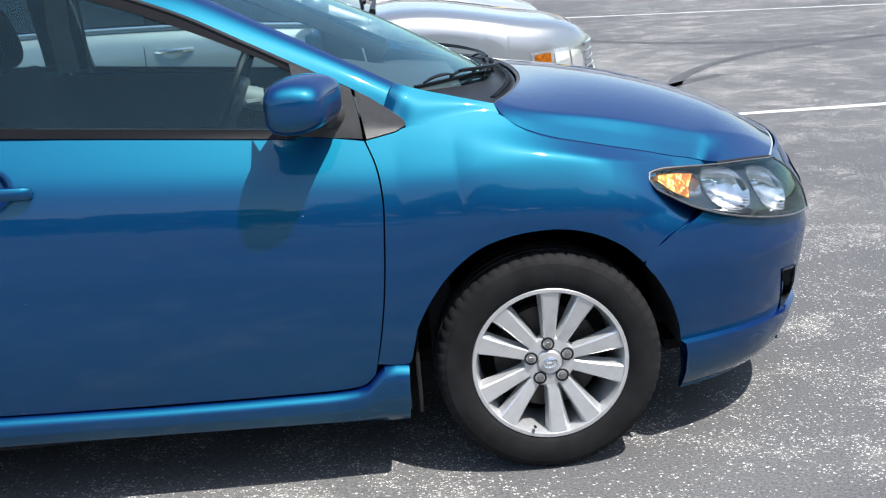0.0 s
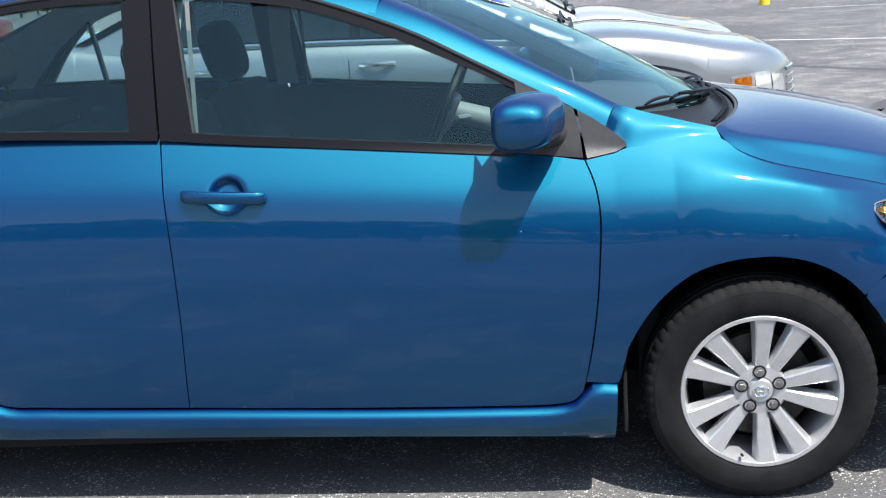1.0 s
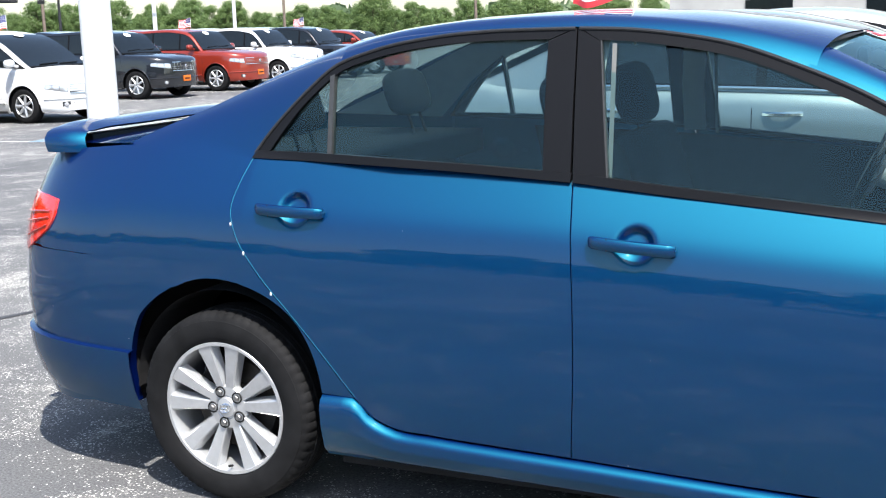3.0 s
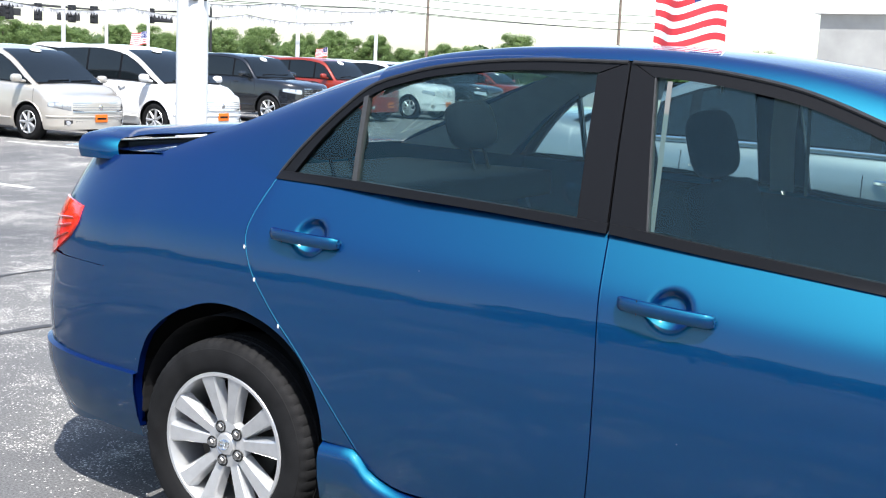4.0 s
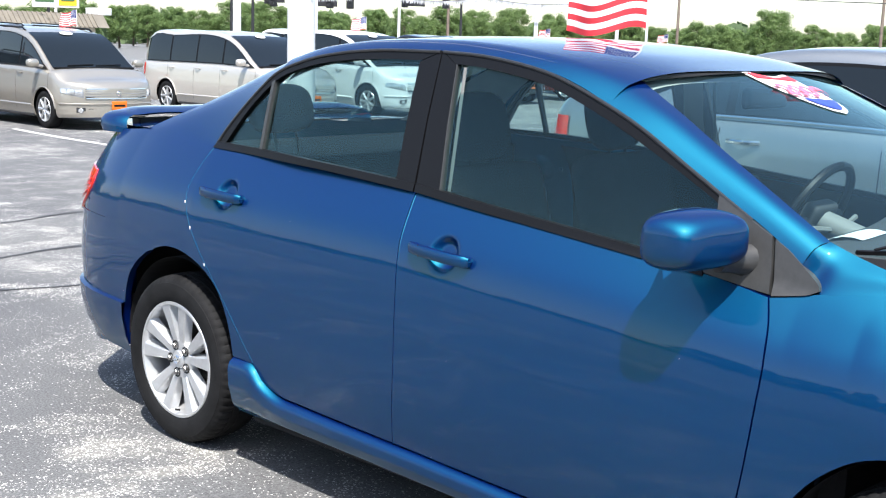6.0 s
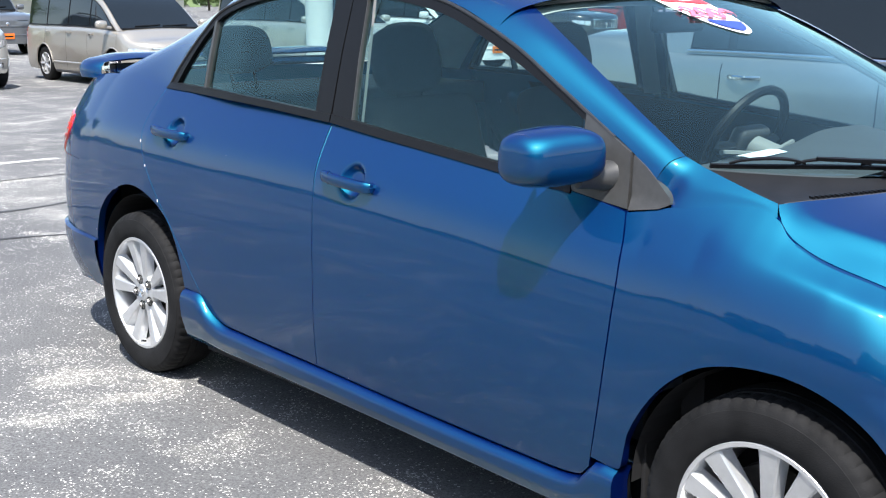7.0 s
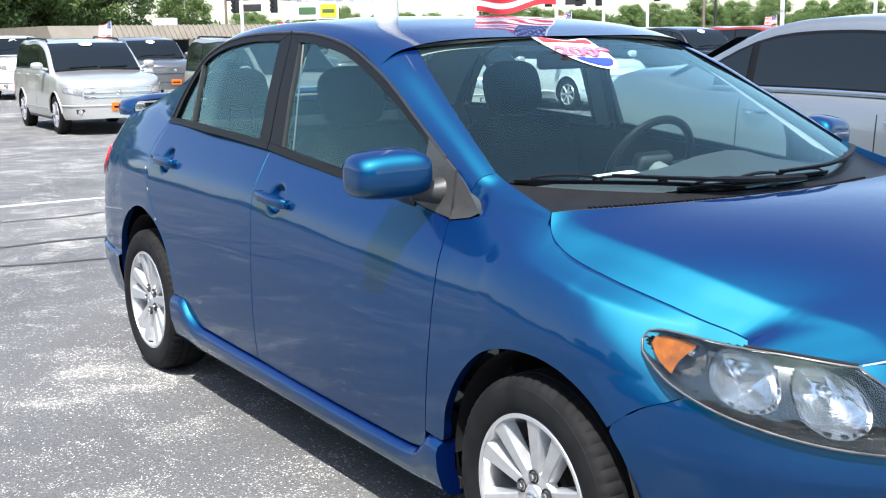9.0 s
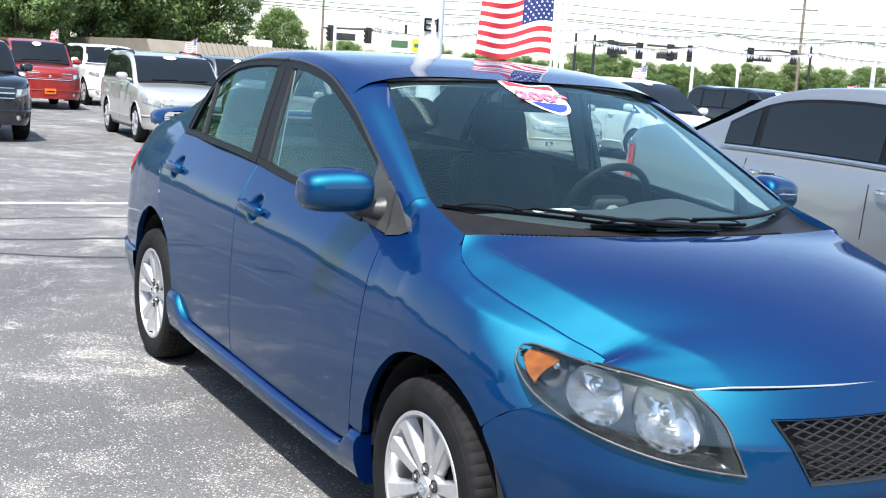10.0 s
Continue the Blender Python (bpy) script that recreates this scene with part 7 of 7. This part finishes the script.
add_grid(bm, np.array([[(x, y, z) for x in (-0.5, LN + 0.5)] for y, z in ((-0.9, 1.75), (-0.2, 2.65))]))
add_grid(bm, np.array([[(x, y, z) for x in (-0.5, LN + 0.5)] for y, z in ((-0.2, 2.65), (14.5, 2.65))]))
add_grid(bm, np.array([[(x, y, z) for x in (-0.5, LN + 0.5)] for y, z in ((14.5, 1.8), (-0.9, 1.75))]))
add_grid(bm, np.array([[(-0.5, -0.9, 1.75), (-0.5, 14.5, 1.8)], [(-0.5, -0.2, 2.65), (-0.5, 14.5, 2.65)]]), flip=True)
part("roof_fascia", bm, FASCIA, shop, smooth=False)
bm = bmesh.new()
for k in range(int((LN - 3) / 0.36)):
    x = 3.0 + k * 0.36
    box(bm, x, x + 0.12, -0.09, 0.0, 0, 1.13, 0, pose(0, -0.9, 1.75, -37.9, 0, 0))
ob = part("fascia_rib", bm, FASCIA, shop, smooth=False)
ob["kind"] = "stuff"
for k, w in ((8.2, 1.1), (24, 1.2)):
    bm = bmesh.new()
    box(bm, k, k + w, 2.0, 3.4, 2.65, 3.15, 0.05)
    part("roof_unit", bm, WHITE, shop)

# grey building behind the black van
bld = tagged(new("grey_building"), "grey block building with dark doors beyond the lot", "building")
bm = bmesh.new()
box(bm, -14, 26, 60, 72, 0, 5.2)
part("wall", bm, material("grey_block_wall", (0.33, 0.33, 0.32), rough=0.9, vary=0.12, scale=0.8), bld, smooth=False)
for x in (6.5, 8.2, 15.0):
    bm = bmesh.new()
    box(bm, x, x + 1.1, 59.94, 60.05, 0, 2.2)
    part("door", bm, PLASTIC_DARK, bld, smooth=False)
for x in (-10.0, -4.0, 1.0):
    bm = bmesh.new()
    box(bm, x, x + 2.4, 59.94, 60.05, 1.0, 2.4)
    part("window", bm, CAR_GLASS, bld, smooth=False)
bm = bmesh.new()
box(bm, -14.3, 26.3, 59.7, 72.3, 5.2, 5.5)
part("roof_edge", bm, STEEL_PALE, bld, smooth=False)
bm = bmesh.new()
box(bm, -16, 30, 48.5, 59.7, 0.0, 0.14)
tagged(part("pavement", bm, material("pale_concrete", (0.5, 0.48, 0.44), rough=0.9, vary=0.1, scale=1.0), None, smooth=False), "pale concrete walk before a building", "pavement", kind="structure")

# ---- trees ----
BARK = material("bark", (0.09, 0.07, 0.05), rough=0.95, vary=0.3, scale=8)


def leaf_material(name, lo, hi):
    m = bpy.data.materials.new(name)
    m.use_nodes = True
    t = m.node_tree
    b = t.nodes["Principled BSDF"]
    geo = t.nodes.new("ShaderNodeNewGeometry")
    r = t.nodes.new("ShaderNodeValToRGB")
    r.color_ramp.elements[0].color = (*lo, 1)
    r.color_ramp.elements[1].color = (*hi, 1)
    t.links.new(geo.outputs["Random Per Island"], r.inputs["Fac"])
    t.links.new(r.outputs["Color"], b.inputs["Base Color"])
    b.inputs["Roughness"].default_value = 0.6
    tr = t.nodes.new("ShaderNodeBsdfTranslucent")
    t.links.new(r.outputs["Color"], tr.inputs["Color"])
    mx = t.nodes.new("ShaderNodeMixShader")
    mx.inputs[0].default_value = 0.35
    t.links.new(b.outputs[0], mx.inputs[1])
    t.links.new(tr.outputs[0], mx.inputs[2])
    t.links.new(mx.outputs[0], t.nodes["Material Output"].inputs["Surface"])
    return m


LEAF = leaf_material("bright_green_leaves", (0.075, 0.14, 0.04), (0.22, 0.31, 0.10))
# darker copy of the leaf colours that paints the shade of backlit crowns
LEAF_BACKLIT = leaf_material("backlit_green_leaves", (0.025, 0.055, 0.016), (0.08, 0.13, 0.04))


def leaf_cloud(seed, n_clumps, leaves, spread, height, base, size, clump):
    """Leaves as many small tilted blades, gathered in clumps with gaps between."""
    rnd = np.random.RandomState(seed)
    verts, faces = [], []
    cents = []
    for k in range(n_clumps):
        u = rnd.rand()
        a = rnd.rand() * 2 * math.pi
        rr = spread * (0.35 + 0.65 * rnd.rand() ** 0.5) * (0.55 + 0.45 * math.sin(math.pi * min(1, u * 0.85 + 0.12)))
        cents.append((rr * math.cos(a), rr * math.sin(a), base + u * height))
    for c in cents:
        cr = clump * (0.6 + 0.8 * rnd.rand())
        d = rnd.normal(size=(leaves, 3))
        d /= np.linalg.norm(d, axis=1)[:, None]
        p = np.array(c) + d * cr * (0.45 + 0.55 * rnd.rand(leaves, 1)) * [1, 1, 0.75]
        t = rnd.normal(size=(leaves, 3))
        t /= np.linalg.norm(t, axis=1)[:, None]
        n = d + rnd.normal(scale=0.4, size=(leaves, 3))
        b = np.cross(t, n)
        t = np.cross(n, b)
        t /= np.linalg.norm(t, axis=1)[:, None] + 1e-9
        b /= np.linalg.norm(b, axis=1)[:, None] + 1e-9
        s = size * (0.6 + 0.8 * rnd.rand(leaves, 1))
        quad = np.stack([p - t * s, p + b * s * 0.55, p + t * s, p - b * s * 0.55], 1)
        k0 = len(verts)
        verts.extend(map(tuple, quad.reshape(-1, 3)))
        faces.extend([(k0 + 4 * i, k0 + 4 * i + 1, k0 + 4 * i + 2, k0 + 4 * i + 3) for i in range(leaves)])
    return verts, faces, cents


CROWNS = {}


def tree(x, y, h, seed, mat=None, kind="broad"):
    mat = mat or LEAF
    key = (seed % 4, mat.name)
    if key not in CROWNS:
        v, f, cents = leaf_cloud(key[0] + 11, 90, 300, 3.6, 7.2, 2.4, 0.115, 1.15)
        me = bpy.data.meshes.new("crown")
        me.from_pydata(v, [], f)
        me.materials.append(mat)
        bm = bmesh.new()
        tube(bm, [(0, 0, 0), (0.08, 0.05, 1.8), (0.0, 0.12, 4.5), (0.1, 0, 7.5)], [0.34, 0.24, 0.17, 0.05], 9)
        for c in cents[:16]:
            tube(bm, [(0.03, 0.08, 2.0 + 0.25 * (c[2] - 2)), (c[0] * 0.55, c[1] * 0.55, 0.6 * c[2] + 1.2), c], [0.10, 0.06, 0.02], 6)
        tm = bpy.data.meshes.new("trunk")
        bm.to_mesh(tm)
        bm.free()
        tm.materials.append(BARK)
        CROWNS[key] = (me, tm)
    root = tagged(new("tree"), "leafy green deciduous tree beyond the lot", "tree", "trees")
    for nm, me in zip(("crown", "trunk"), CROWNS[key]):
        o = new(nm, me)
        o.parent = root
    s = h / 10.0
    root.matrix_world = pose(x, y, 0, 0, 0, seed * 77 % 360) @ Matrix.Diagonal((s * (1 + 0.12 * math.sin(seed * 3.1)), s * (1 + 0.12 * math.cos(seed * 2.3)), s, 1))


rnd = random.Random(7)
k = 0
for deg, dist, h in ((90, 84, 15), (87, 88, 17), (84, 92, 16), (81.5, 88, 15), (79.5, 95, 16), (77.5, 98, 14), (75.5, 101, 14), (73.6, 104, 13), (71.8, 104, 11.5), (93, 86, 16), (82.6, 99, 18), (78.4, 104, 16.5), (68.5, 110, 6.8), (96, 90, 16)):
    tree(*bearing(EYE, deg, dist), h, k)
    k += 1
for deg in np.arange(66, 15, -0.8):
    dist = rnd.uniform(118, 150)
    tree(*bearing(EYE, deg + rnd.uniform(-0.5, 0.5), dist), rnd.uniform(3.6, 5.4), k)
    k += 1
# trees along the road behind the lot's near side, mirrored in the doors
for deg in np.arange(152, 262, 5.0):
    dist = rnd.uniform(40, 56)
    tree(*bearing((1.0, -3.0), deg, dist), rnd.uniform(10.0, 15.0) * (0.5 if deg < 178 else 1), k, LEAF_BACKLIT)
    k += 1
for deg, dist, h in ((91, 78, 9), (88.5, 80, 10), (85.5, 79, 9), (83, 82, 10), (80.5, 84, 9), (94.5, 80, 10), (76.5, 108, 17), (80.6, 106, 18), (74.6, 108, 15)):
    tree(*bearing(EYE, deg, dist), h, k)
    k += 1
# far wood that closes the view round the lot
FAR = leaf_material("far_wood_leaves", (0.08, 0.125, 0.055), (0.18, 0.25, 0.11))
rr = np.random.RandomState(3)
verts, faces = [], []
for i in range(34000):
    a = rr.rand() * 2 * math.pi
    front = -0.2 < (math.degrees(a) % 360 - 90) / 360 < 0.2
    d = 170 + 40 * rr.rand()
    h = (5.0 if 95 < math.degrees(a) < 170 else 8.5) * (0.72 + 0.16 * math.sin(a * 37) + 0.12 * math.sin(a * 91 + 1)) * rr.rand() ** 0.6
    p = np.array([d * math.cos(a), d * math.sin(a), h])
    t, b = rr.normal(size=3), rr.normal(size=3)
    t, b = t / np.linalg.norm(t), b / np.linalg.norm(b)
    s = 0.9 + 0.8 * rr.rand()
    k0 = len(verts)
    verts += [tuple(p - t * s), tuple(p + b * s * 0.7), tuple(p + t * s), tuple(p - b * s * 0.7)]
    faces.append((k0, k0 + 1, k0 + 2, k0 + 3))
me = bpy.data.meshes.new("far_wood")
me.from_pydata(verts, [], faces)
me.materials.append(FAR)
tagged(new("far_wood", me), "distant green belt of woods", "woods", kind="stuff")
